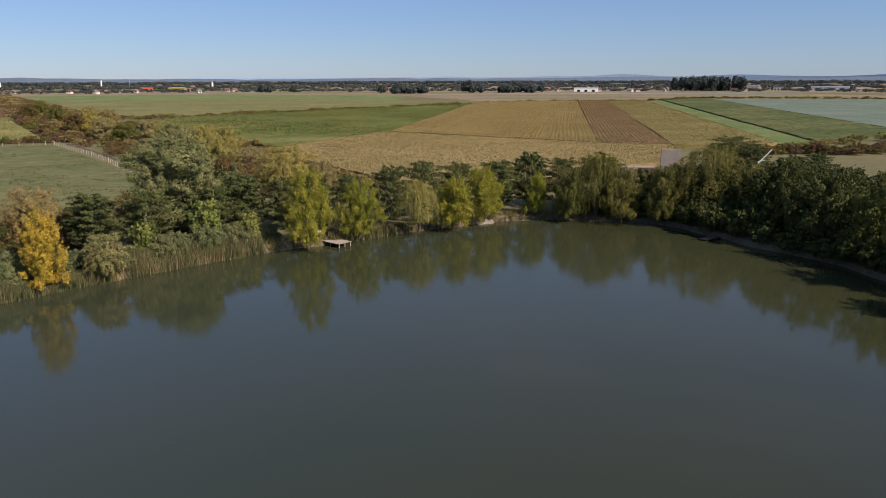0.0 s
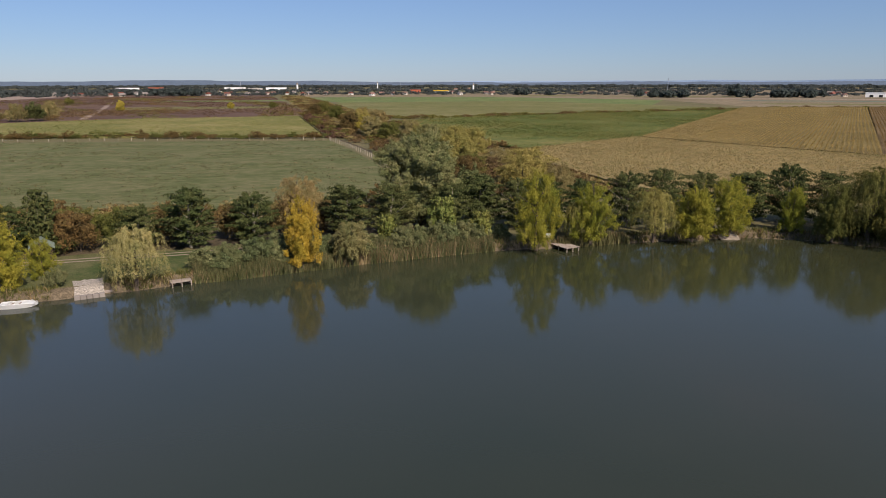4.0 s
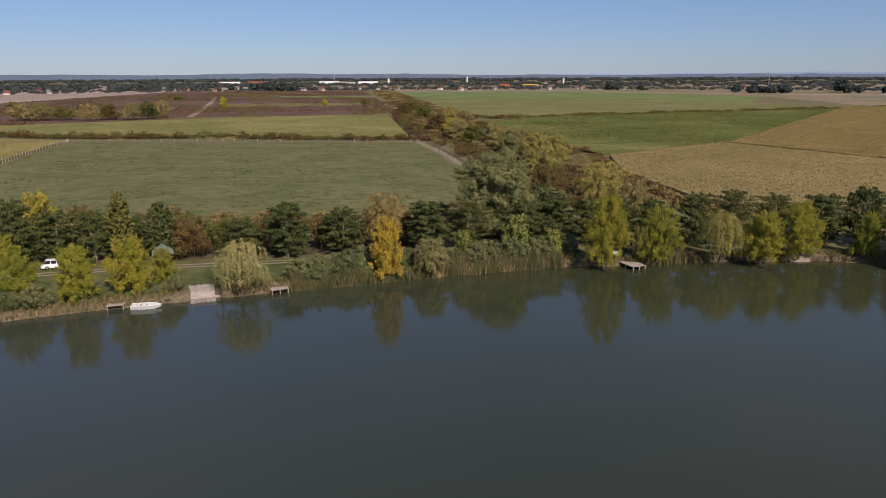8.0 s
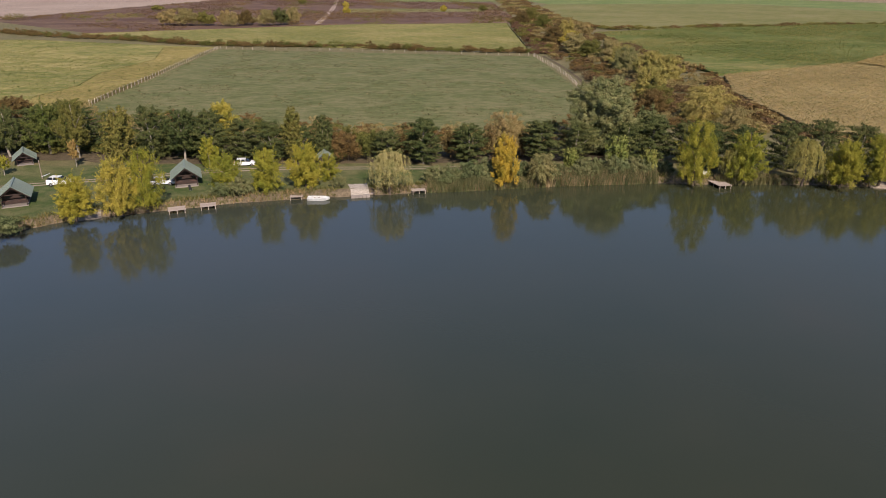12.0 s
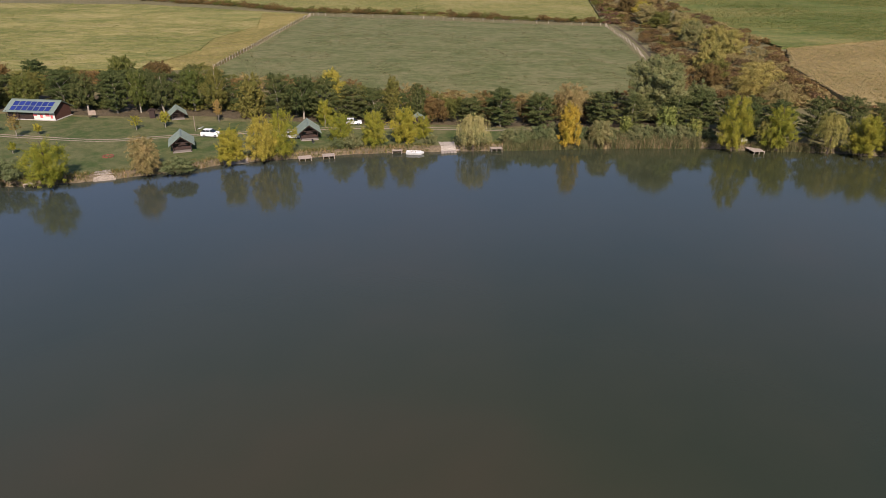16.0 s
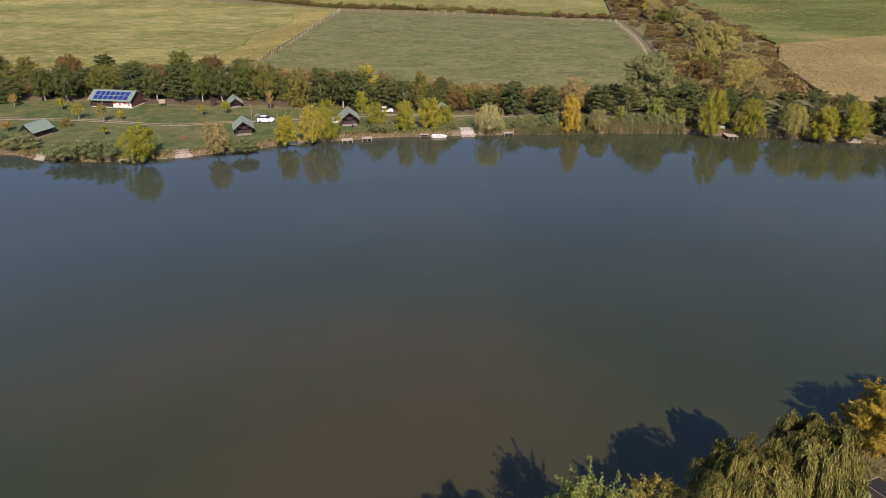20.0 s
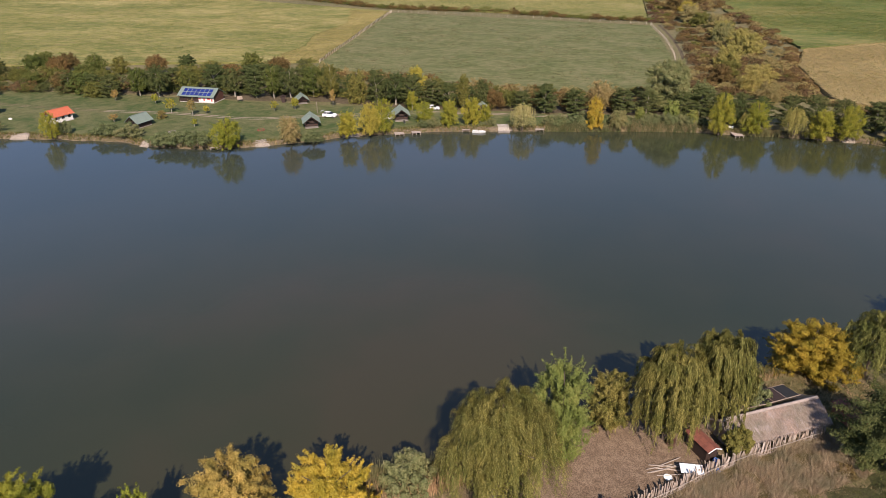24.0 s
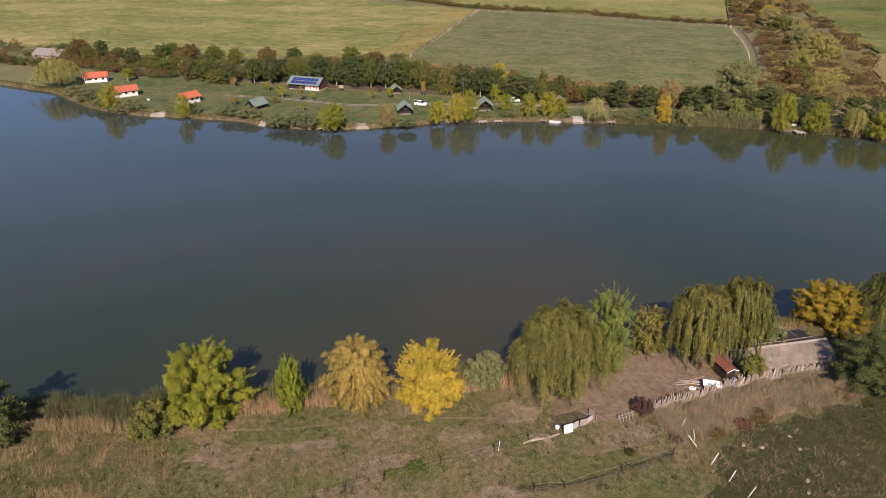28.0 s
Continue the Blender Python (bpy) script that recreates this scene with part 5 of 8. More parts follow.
WEST = [(-287, -53), (-270, -46), (-256, -39), (-246, -34), (-236, -28), (-224, -25), (-212, -20), (-204, -16), (-196, -12), (-300, -46), (-284, -36), (-264, -28), (-250, -20), (-238, -14), (-222, -10), (-208, -4), (-278, -48), (-262, -36), (-230, -18), (-216, -12)]
WEST += [(-245, -6), (-236, 2), (-226, 8), (-216, 16), (-206, 24), (-198, 34), (-190, 44), (-184, 54), (-256, -14), (-196, 22), (-186, 34), (-176, 44)]
for i, (x, y) in enumerate(WEST):
    form, m = (("oval", LEAF_MID), ("broad", LEAF_RUSSET), ("spread", LEAF_DARK), ("oval", LEAF_OLIVE), ("broad", LEAF_OLIVE))[(0, 3, 1, 2, 4, 0, 1)[i % 7]]
    grow(x + RNG.uniform(-2, 2), y + RNG.uniform(-2, 2), RNG.uniform(5.5, 9.0), RNG.uniform(8, 11), form, m, 7000, 0.23, ("olive green tree behind the houses", "brown autumn tree behind the houses", "dark green tree behind the houses")[(0, 1, 2, 0, 0)[(0, 3, 1, 2, 4, 0, 1)[i % 7]]], group="trees behind the houses", variants=2, z=1.0)
hedge([(-205, -20), (-225, -12), (-250, -28), (-290, -48), (-340, -75)], 12, 4.5, (3, 6), (6, 10), (LEAF_RUSSET, LEAF_OLIVE, LEAF_DARK), "brown and green bush behind the houses", "bushes behind the houses")
hedge([(-300, -80), (-268, -56), (-245, -42), (-222, -30), (-206, -15), (-195, -3)], 7, 2.0, (2.5, 5.5), (5, 8), (LEAF_RUSSET, LEAF_OLIVE, LEAF_DARK, LEAF_RUST), "brown and green hedge behind the houses", "bushes behind the houses")
hedge([(-300, -62), (-262, -40), (-236, -22), (-214, -6), (-200, 8)], 8, 2.4, (3, 6.5), (6, 9), (LEAF_RUSSET, LEAF_OLIVE, LEAF_DARK, LEAF_TAN), "autumn bushes behind the houses", "bushes behind the houses")
hedge([(-190, 8), (-205, 28), (-198, 55), (-190, 74)], 5, 6, (2, 4), (5, 8), (LEAF_OLIVE, LEAF_RUSSET, LEAF_DARK), "bush behind the belt", "bushes behind the belt")
hedge([(-150, 276), (-225, 380), (-300, 492)], 7, 2.4, (1.4, 3.2), (4, 7), (LEAF_HEATH, LEAF_RUSSET, LEAF_HEATH, LEAF_OLIVE), "maroon and brown bushes along the ditch fence", "ditch edge bushes")
# bushes added to stand in for the dark shade below the belt crowns
hedge([(-207, -10), (-187, 5), (-177, 17), (-161, 28), (-147, 38), (-136, 48), (-120, 56), (-105, 64), (-88, 76)], 7, 2.2, (1.4, 3.2), (5, 8), (LEAF_SHADE, LEAF_OLIVE, LEAF_SHADE), "dark undergrowth added in place of shade under the belt", "undergrowth of the belt")
hedge([(-180, 60), (-150, 70), (-120, 82), (-95, 96), (-72, 112), (-54, 132)], 10, 1.7, (2.0, 4.8), (5, 8), (LEAF_RUSSET, LEAF_TAN, LEAF_RUSSET, LEAF_OLIVE), "russet and tan bushes below the pasture", "bushes below the pasture")
hedge([(-142, 56), (-120, 66), (-100, 76), (-80, 88), (-62, 102), (-46, 116)], 5, 3.6, (3.0, 6.0), (5, 8), (LEAF_RUSSET, LEAF_TAN, LEAF_OLIVE, LEAF_RUSSET), "russet and olive bushes behind the track", "bushes behind the track")
for x, y, h, w, m in ((-470, 284, 13, 17, LEAF_TAN), (-456, 290, 14, 19, LEAF_TAN), (-448, 301, 11, 15, LEAF_OLIVE), (-431, 308, 12.4, 17, LEAF_TAN), (-425, 318, 12, 14, LEAF_RUSSET), (-409, 325, 13, 15, LEAF_TAN), (-405, 334, 14, 13, LEAF_DARK), (-407, 347, 14, 15, LEAF_TAN), (-681, 407, 6, 14, LEAF_OLIVE), (-673, 599, 9, 10, LEAF_OLIVE), (-480, 480, 8, 8, LEAF_YGOLD), (-425, 560, 7, 7, LEAF_YGOLD), (-395, 585, 7, 9, LEAF_OLIVE), (-560, 560, 8, 8, LEAF_YGOLD)):
    grow(x, y, h * 0.9, w, "shrub", m, 4200, 0.5, "autumn tree at the edge of the heath", group="heath trees", z=1.0)
hedge([(-640, 240), (-540, 330), (-450, 310), (-400, 360)], 40, 9, (4, 8), (9, 15), (LEAF_RUSSET, LEAF_OLIVE, LEAF_TAN), "bush and small tree on the heath edge", "heath bushes")
hedge([(-330, 565), (-205, 445), (-150, 482), (10, 660), (60, 715)], 5, 6, (1.8, 3.5), (7, 12), (LEAF_OLIVE, LEAF_RUSSET), "low hedge between far fields", "far hedge")
hedge([(58, 712), (210, 755), (300, 845), (470, 808), (640, 805)], 6, 7, (1.5, 4), (7, 12), (LEAF_OLIVE, LEAF_RUSSET), "low hedge between far fields", "far hedge")


# ---- buildings and other made things ----
ROOF_GREEN = solid("green_sheet_roof", (0.165, 0.205, 0.17), 0.5, 0.0, 0.2, 1.5)
ROOF_RED = solid("orange_tile_roof", (0.43, 0.115, 0.058), 0.7, 0.0, 0.2, 2.0)
ROOF_GREY = solid("grey_sheet_roof", (0.23, 0.20, 0.175), 0.7, 0.0, 0.25, 1.0)
ROOF_RUST = solid("rusty_brick_red_roof", (0.19, 0.065, 0.042), 0.85, 0.0, 0.4, 2.0)
WOOD_DARK = solid("dark_stained_wood", (0.038, 0.022, 0.017), 0.7, 0.0, 0.35, 3.0)
WOOD_RED = solid("red_brown_wood", (0.085, 0.038, 0.027), 0.65, 0.0, 0.35, 3.0)
WOOD_GREY = solid("weathered_grey_wood", (0.34, 0.28, 0.23), 0.9, 0.0, 0.35, 3.0)
WOOD_PALE = solid("pale_split_boards", (0.29, 0.225, 0.175), 0.9, 0.0, 0.4, 3.0)
WOOD_STAKE = solid("pale_bleached_stakes", (0.50, 0.42, 0.33), 0.9, 0.0, 0.3, 3.0)
PLASTER = solid("white_plaster", (0.64, 0.61, 0.56), 0.85, 0.0, 0.12, 1.5)
PINK = solid("pink_red_paint", (0.55, 0.12, 0.12), 0.7, 0.0, 0.3, 2.5)
CONCRETE = solid("grey_concrete", (0.42, 0.39, 0.36), 0.9, 0.0, 0.3, 1.0)
GLASS_DARK = solid("dark_window_glass", (0.02, 0.025, 0.03), 0.08, 0.0, 0.1, 1.0, 0.0, 0.6)
WHITE_PAINT = solid("white_paint", (0.80, 0.80, 0.78), 0.35, 0.0, 0.08, 2.0, 0.02)
CAR_WHITE = solid("white_car_paint", (0.78, 0.79, 0.80), 0.18, 0.0, 0.03, 1.0, 0.0, 0.6)
RUBBER = solid("black_rubber", (0.02, 0.02, 0.02), 0.8, 0.0, 0.2, 3.0)
SOLAR = solid("blue_solar_cells", (0.018, 0.03, 0.16), 0.12, 0.0, 0.15, 4.0, 0.0, 0.6)
METAL = solid("dull_metal", (0.45, 0.45, 0.46), 0.4, 0.8, 0.15, 3.0)
THATCH = solid("grey_reed_thatch", (0.30, 0.245, 0.215), 0.95, 0.0, 0.45, 1.2, 0.6)
TARP_BLUE = solid("blue_plastic", (0.06, 0.16, 0.42), 0.5, 0.0, 0.25, 3.0)
BRICK = solid("red_brick", (0.34, 0.12, 0.075), 0.9, 0.0, 0.35, 4.0)


def slab(size, at=(0, 0, 0), turn=(0, 0, 0), bevel=0.02, bm=None):
    """A box with softened edges, centred at the given place; adds to bm if one is given."""
    own = bmesh.new()
    bmesh.ops.create_cube(own, size=1.0)
    bmesh.ops.scale(own, vec=size, verts=own.verts)
    if bevel:
        bmesh.ops.bevel(own, geom=own.edges[:], offset=min(bevel, min(size) * 0.3), segments=1, affect="EDGES")
    own.transform(pose(*at, *turn))
    if bm is None:
        return own
    me = bpy.data.meshes.new("tmp")
    own.to_mesh(me)
    own.free()
    bm.from_mesh(me)
    bpy.data.meshes.remove(me)
    return bm


def prism(outline, depth, at=(0, 0, 0), axis="y"):
    """An outline in x and z drawn out along y, centred on it."""
    bm = bmesh.new()
    a = [bm.verts.new((x + at[0], at[1] - depth / 2, z + at[2])) for x, z in outline]
    b = [bm.verts.new((x + at[0], at[1] + depth / 2, z + at[2])) for x, z in outline]
    n = len(outline)
    bm.faces.new(a)
    bm.faces.new(b[::-1])
    for i in range(n):
        bm.faces.new((a[i], b[i], b[(i + 1) % n], a[(i + 1) % n]))
    bmesh.ops.recalc_face_normals(bm, faces=bm.faces[:])
    return bm


def rod(a, b, r, sides=8):
    bm = bmesh.new()
    limb(bm, a, b, r, r, sides, 0.008)
    return bm


def thing(name, x, y, z, turn, label, category, group=""):
    ob = new(name)
    ob.matrix_basis = pose(x, y, z, 0, 0, turn)
    return tagged(ob, label, category, group)


def roof_pair(root, width, depth, eave, ridge, over, mat_, shift=0.0, thick=0.10):
    """Two sloping roof sheets along y with raised seams."""
    half = width / 2 + over
    drop = (ridge - eave) / (width / 2)
    ang = math.atan(drop)
    ln = half / math.cos(ang)
    for s in (-1, 1):
        sheet = part("roof_sheet", slab((ln, depth, thick), (0, 0, 0), (0, 0, 0), 0.02), mat_, root)
        sheet.matrix_basis = pose(s * half / 2, shift, ridge - drop * half / 2 + thick * 0.6, 0, s * math.degrees(ang), 0)
        k = int(depth / 0.5)
        for i in range(k + 1):
            part("seam", slab((ln, 0.05, 0.05), (0, -depth / 2 + i * depth / k, thick / 2 + 0.015), (0, 0, 0), 0), mat_, sheet)
    part("ridge_cap", slab((0.3, depth + 0.04, 0.06), (0, shift, ridge + thick * 1.35)), mat_, root)


def cabin(x, y, turn, label, s=1.0):
    """A fishing cabin: dark boards, green roof reaching over a front porch. The front faces -y before turning."""
    root = thing("cabin", x, y, 1.0, turn, label, "cabin", "fishing cabins")
    w, d, e, r = 3.9 * s, 4.2 * s, 2.15 * s, 3.65 * s
    part("foundation", slab((w + 0.1, d + 1.6, 0.22), (0, -0.6, 0.06)), ROOF_GREY, root, "pale concrete base")
    for sx in (-1, 1):
        side = part("side_wall", slab((0.05, d, e - 0.25), (sx * (w / 2 - 0.09), 0.2, 0.25 + (e - 0.25) / 2), (0, 0, 0), 0.005), WOOD_DARK, root)
        for k in range(9):
            part("plank", slab((0.06, d, e / 9 - 0.015), (sx * (w / 2 - 0.035), 0.2, 0.25 + (k + 0.5) * (e - 0.25) / 9), (0, 0, 0), 0.01), WOOD_DARK, side)
    for yy, nm in ((0.2 - d / 2, "front_wall"), (0.2 + d / 2, "back_wall")):
        part(nm, prism([(-w / 2 + 0.1, 0.25), (w / 2 - 0.1, 0.25), (w / 2 - 0.1, e), (0, r - 0.15), (-w / 2 + 0.1, e)], 0.1, (0, yy, 0)), WOOD_DARK, root)
    part("door", slab((0.85, 0.07, 1.85), (0.25, 0.2 - d / 2 - 0.07, 1.18)), WOOD_DARK, root)
    for wx in (-1.0, 1.25):
        win = part("window", slab((0.72, 0.06, 0.7), (wx * s, 0.2 - d / 2 - 0.075, 1.5)), WOOD_DARK, root)
        part("pane", slab((0.6, 0.03, 0.58), (wx * s, 0.2 - d / 2 - 0.115, 1.5)), GLASS_DARK, win)
    for px in (-w / 2 + 0.1, w / 2 - 0.1):
        part("porch_post", slab((0.13, 0.13, e - 0.2), (px, -d / 2 - 1.25, 0.2 + (e - 0.2) / 2)), WOOD_DARK, root)
    part("porch_beam", slab((w, 0.13, 0.16), (0, -d / 2 - 1.25, e + 0.02)), WOOD_DARK, root)
    for sx in (-1, 1):
        part("porch_rail", slab((w * 0.3, 0.06, 0.08), (sx * w * 0.33, -d / 2 - 1.25, 1.1)), WOOD_RED, root)
    part("gable_board", prism([(-w / 2 - 0.5, e - 0.35), (0, r - 0.02), (w / 2 + 0.5, e - 0.35), (w / 2 + 0.3, e - 0.5), (0, r - 0.35), (-w / 2 - 0.3, e - 0.5)], 0.06, (0, -d / 2 - 1.55, 0)), WOOD_DARK, root)
    roof_pair(root, w, d + 2.3, e, r, 0.75, ROOF_GREEN, -0.7)
    return root


cabin(-96.6, 46.4, 57, "dark wooden cabin with a green sheet roof and porch")
cabin(-109.4, 22.0, 62, "dark wooden cabin with green roof beside the parked car", 0.98)
cabin(-145.0, -15.8, 23, "dark wooden cabin with a green roof on the lawn", 1.0)
cabin(-136.2, 35.2, 66, "small dark cabin with green roof under the belt trees", 0.75)


def shed(x, y, turn, w, d, e, r, wall, roof, name, label):
    root = thing(name, x, y, 1.0, turn, label, "shed")
    for sx in (-1, 1):
        part("side_wall", slab((0.1, d, e), (sx * (w / 2 - 0.05), 0, e / 2)), wall, root)
    for sy in (-1, 1):
        part("gable_wall", prism([(-w / 2 + 0.1, 0), (w / 2 - 0.1, 0), (w / 2 - 0.1, e), (0, r - 0.1), (-w / 2 + 0.1, e)], 0.1, (0, sy * (d / 2 - 0.05), 0)), wall, root)
    part("door", slab((0.8, 0.06, 1.7), (0, -d / 2 - 0.03, 0.86)), WOOD_DARK, root)
    roof_pair(root, w, d + 0.5, e, r, 0.3, roof)
    return root


shed(-84.6, 70.2, 50, 2.6, 3.0, 2.0, 2.9, WOOD_DARK, ROOF_GREEN, "garden_shed", "small shed with a green roof behind the trees")
shed(-140.4, 30.6, 60, 1.3, 1.3, 1.9, 2.2, WOOD_DARK, WOOD_DARK, "outhouse", "narrow dark wooden outhouse under the trees")


def red_house(x, y, turn, w, label):
    """A small white holiday house with an orange roof and an open veranda at one end. Its long side faces -y."""
    root = thing("holiday_house", x, y, 1.0, turn, label, "house", "orange-roofed houses")
    d, e, r = 4.6, 2.3, 3.7
    part("base", slab((w + 0.3, d + 0.3, 0.25), (0, 0, 0.1)), CONCRETE, root)
    body = w * 0.68
    bx = (w - body) / 2
    for sy in (-1, 1):
        part("long_wall", slab((body, 0.15, e), (bx, sy * (d / 2 - 0.08), e / 2 + 0.2), (0, 0, 0), 0.01), PLASTER, root)
    for xx in (bx - body / 2 + 0.08, bx + body / 2 - 0.08):
        bm = prism([(-d / 2 + 0.16, 0.2), (d / 2 - 0.16, 0.2), (d / 2 - 0.16, e + 0.1), (0, r), (-d / 2 + 0.16, e + 0.1)], 0.15)
        bm.transform(pose(xx, 0, 0, 0, 0, 90))
        part("end_wall", bm, PLASTER, root)
    for k, wx in enumerate((-0.22, 0.24)):
        win = part("window", slab((0.9, 0.08, 0.9), (bx + wx * body, -d / 2 - 0.03, 1.5)), WOOD_DARK, root)
        part("pane", slab((0.76, 0.04, 0.76), (bx + wx * body, -d / 2 - 0.08, 1.5)), GLASS_DARK, win)
    part("door", slab((0.08, 0.9, 1.95), (bx - body / 2 - 0.05, -0.6, 1.2)), WOOD_DARK, root)
    for sy in (-1, 1):
        part("veranda_post", slab((0.14, 0.14, e), (-w / 2 + 0.15, sy * (d / 2 - 0.1), e / 2 + 0.2)), WHITE_PAINT, root)
    part("veranda_rail", slab((w - body - 0.2, 0.08, 0.9), (-w / 2 + (w - body) / 2, -d / 2 + 0.1, 0.6)), PLASTER, root)
    ang = math.atan((r - e) / (d / 2))
    half = d / 2 + 0.6
    ln = half / math.cos(ang)
    for s in (-1, 1):
        bm = slab((w + 1.0, ln, 0.12), (0, 0, 0), (0, 0, 0), 0.02)
        for i in range(int((w + 1) / 0.35)):
            slab((0.09, ln, 0.06), (-(w + 1) / 2 + 0.2 + i * 0.35, 0, 0.08), (0, 0, 0), 0.0, bm)
        bm.transform(pose(0, s * half / 2, r + 0.12 - (r - e) / (d / 2) * half / 2, -s * math.degrees(ang), 0, 0))
        part("roof_slope", bm, ROOF_RED, root)
    part("ridge_cap", slab((w + 1.0, 0.3, 0.12), (0, 0, r + 0.2)), ROOF_RED, root)
    return root


red_house(-226.8, -51.8, 72, 8.4, "white house with an orange tiled roof")
red_house(-193.6, -48.6, 88, 8.4, "white house with an orange tiled roof and veranda")
red_house(-168.5, -32.6, 108, 6.6, "small house with an orange roof behind a bush")

# the club house with solar panels
club = thing("club_house", -162.4, 11.6, 1.0, 34, "long club house with a green roof and blue solar panels", "house")
W, D, E_, R_ = 13.0, 6.4, 2.5, 4.3
part("base", slab((W + 0.3, D + 0.3, 0.25), (0, 0, 0.1)), CONCRETE, club)
part("front_wall", slab((W * 0.5, 0.15, E_), (-W * 0.25, -D / 2 + 0.08, E_ / 2 + 0.2)), WOOD_DARK, club)
part("painted_wall", slab((W * 0.5, 0.15, E_), (W * 0.25, -D / 2 + 0.08, E_ / 2 + 0.2)), PLASTER, club, "white wall with pink paint")
for px, pz, pw, ph in ((1.2, 1.2, 1.0, 0.5), (2.9, 0.9, 0.7, 0.9), (4.6, 1.5, 1.1, 1.2), (5.7, 0.8, 0.6, 0.8)):
    part("painted_panel", slab((pw, 0.05, ph), (px, -D / 2 - 0.03, pz + 0.2)), PINK, club)
part("back_wall", slab((W, 0.15, E_), (0, D / 2 - 0.08, E_ / 2 + 0.2)), WOOD_DARK, club)
for xx in (-W / 2 + 0.08, W / 2 - 0.08):
    bm = prism([(-D / 2 + 0.16, 0.2), (D / 2 - 0.16, 0.2), (D / 2 - 0.16, E_ + 0.1), (0, R_), (-D / 2 + 0.16, E_ + 0.1)], 0.15)
    bm.transform(pose(xx, 0, 0, 0, 0, 90))
    part("end_wall", bm, WOOD_RED if xx > 0 else WOOD_DARK, club)
for wx in (-4.8, -2.2):
    win = part("window", slab((1.1, 0.08, 0.9), (wx, -D / 2 - 0.03, 1.6)), WOOD_RED, club)
    part("pane", slab((0.95, 0.04, 0.75), (wx, -D / 2 - 0.08, 1.6)), GLASS_DARK, win)
part("door", slab((1.0, 0.08, 2.0), (0.2, -D / 2 - 0.04, 1.2)), WOOD_DARK, club)
ang_c = math.atan((R_ - E_) / (D / 2))
half_c = D / 2 + 0.9
for s in (-1, 1):
    bm = slab((W + 1.0, half_c / math.cos(ang_c), 0.12))
    part_ob = part("roof_slope", bm, ROOF_GREEN, club)
    part_ob.matrix_basis = pose(0, s * half_c / 2, R_ + 0.12 - (R_ - E_) / (D / 2) * half_c / 2, -s * math.degrees(ang_c), 0, 0)
    if s < 0:
        for i in range(7):
            for j in range(2):
                panel = part("solar_panel", slab((1.36, 1.5, 0.05), (-4.7 + i * 1.6, -0.95 + j * 1.75, 0.13)), SOLAR, part_ob)
part("ridge_cap", slab((W + 1.0, 0.35, 0.1), (0, 0, R_ + 0.18)), ROOF_GREEN, club)
for px in (-6.2, -3.0):
    part("porch_post", slab((0.14, 0.14, E_ - 0.2), (px, -D / 2 - 0.75, E_ / 2 + 0.05)), WOOD_DARK, club)

# the old house behind the corner willow
shed(-291, -58, -55, 8, 16, 2.6, 5.0, WOOD_GREY, ROOF_GREY, "farm_house", "old house with a grey roof behind the willow")


def wheel(root, x, y, r=0.33):
    bm = bmesh.new()
    bmesh.ops.create_cone(bm, cap_ends=True, segments=14, radius1=r, radius2=r, depth=0.22)
    bmesh.ops.bevel(bm, geom=[e for e in bm.edges if abs(e.verts[0].co.z - e.verts[1].co.z) < 0.01], offset=0.04, segments=1, affect="EDGES")
    bm.transform(pose(x, y, r, 90, 0, 0))
    tyre = part("wheel", bm, RUBBER, root)
    bm = bmesh.new()
    bmesh.ops.create_cone(bm, cap_ends=True, segments=12, radius1=r * 0.6, radius2=r * 0.5, depth=0.24)
    bm.transform(pose(x, y, r, 90, 0, 0))
    part("rim", bm, METAL, tyre)


def car(x, y, turn, label, tall=0.0, open_boot=False):
    """A family car; its length lies along x."""
    root = thing("car", x, y, 1.02, turn, label, "car", "parked cars")
    k = 1 + tall * 0.3
    low = [(-2.15, 0.28), (2.1, 0.28), (2.2, 0.55), (2.05, 0.78 * k), (1.15, 0.92 * k), (-2.1, 0.95 * k), (-2.2, 0.6)]
    bm = prism(low, 1.74)
    bmesh.ops.bevel(bm, geom=bm.edges[:], offset=0.07, segments=2, affect="EDGES")
    part("body", bm, CAR_WHITE, root)
    top = 1.45 * (1 + tall * 0.18)
    cab = [(-2.0, 0.9 * k), (1.15, 0.9 * k), (0.35, top - 0.06), (-0.1, top), (-1.5, top - 0.02), (-1.95, top - 0.3)]
    bm = prism(cab, 1.5)
    bmesh.ops.bevel(bm, geom=bm.edges[:], offset=0.06, segments=2, affect="EDGES")
    part("glasshouse", bm, GLASS_DARK, root, "dark car windows")
    part("roof_panel", slab((1.75, 1.36, 0.06), (-0.65, 0, top + 0.01), (0, 0, 0), 0.03), CAR_WHITE, root)
    for px in (-0.6, 0.25):
        for s in (-1, 1):
            part("pillar", slab((0.1, 0.05, top - 0.9 * k), (px - 0.15, s * 0.74, (top + 0.9 * k) / 2), (0, 0, 0), 0.01), CAR_WHITE, root)
    for sx in (-1.3, 1.32):
        for s in (-1, 1):
            wheel(root, sx, s * 0.78, 0.33 + 0.03 * tall)
    for s in (-1, 1):
        part("headlight", slab((0.1, 0.36, 0.14), (2.12, s * 0.6, 0.68 * k)), GLASS_DARK, root)
        part("tail_light", slab((0.08, 0.2, 0.3), (-2.16, s * 0.68, 0.8 * k)), PINK, root)
    part("front_bumper", slab((0.12, 1.6, 0.2), (2.17, 0, 0.42), (0, 0, 0), 0.04), RUBBER, root)
    if open_boot:
        part("tailgate", slab((0.95, 1.35, 0.06), (-2.4, 0, top + 0.25), (0, -20, 0), 0.03), CAR_WHITE, root)
    return root


car(-97.6, 60.6, 47, "white estate car parked on the track")
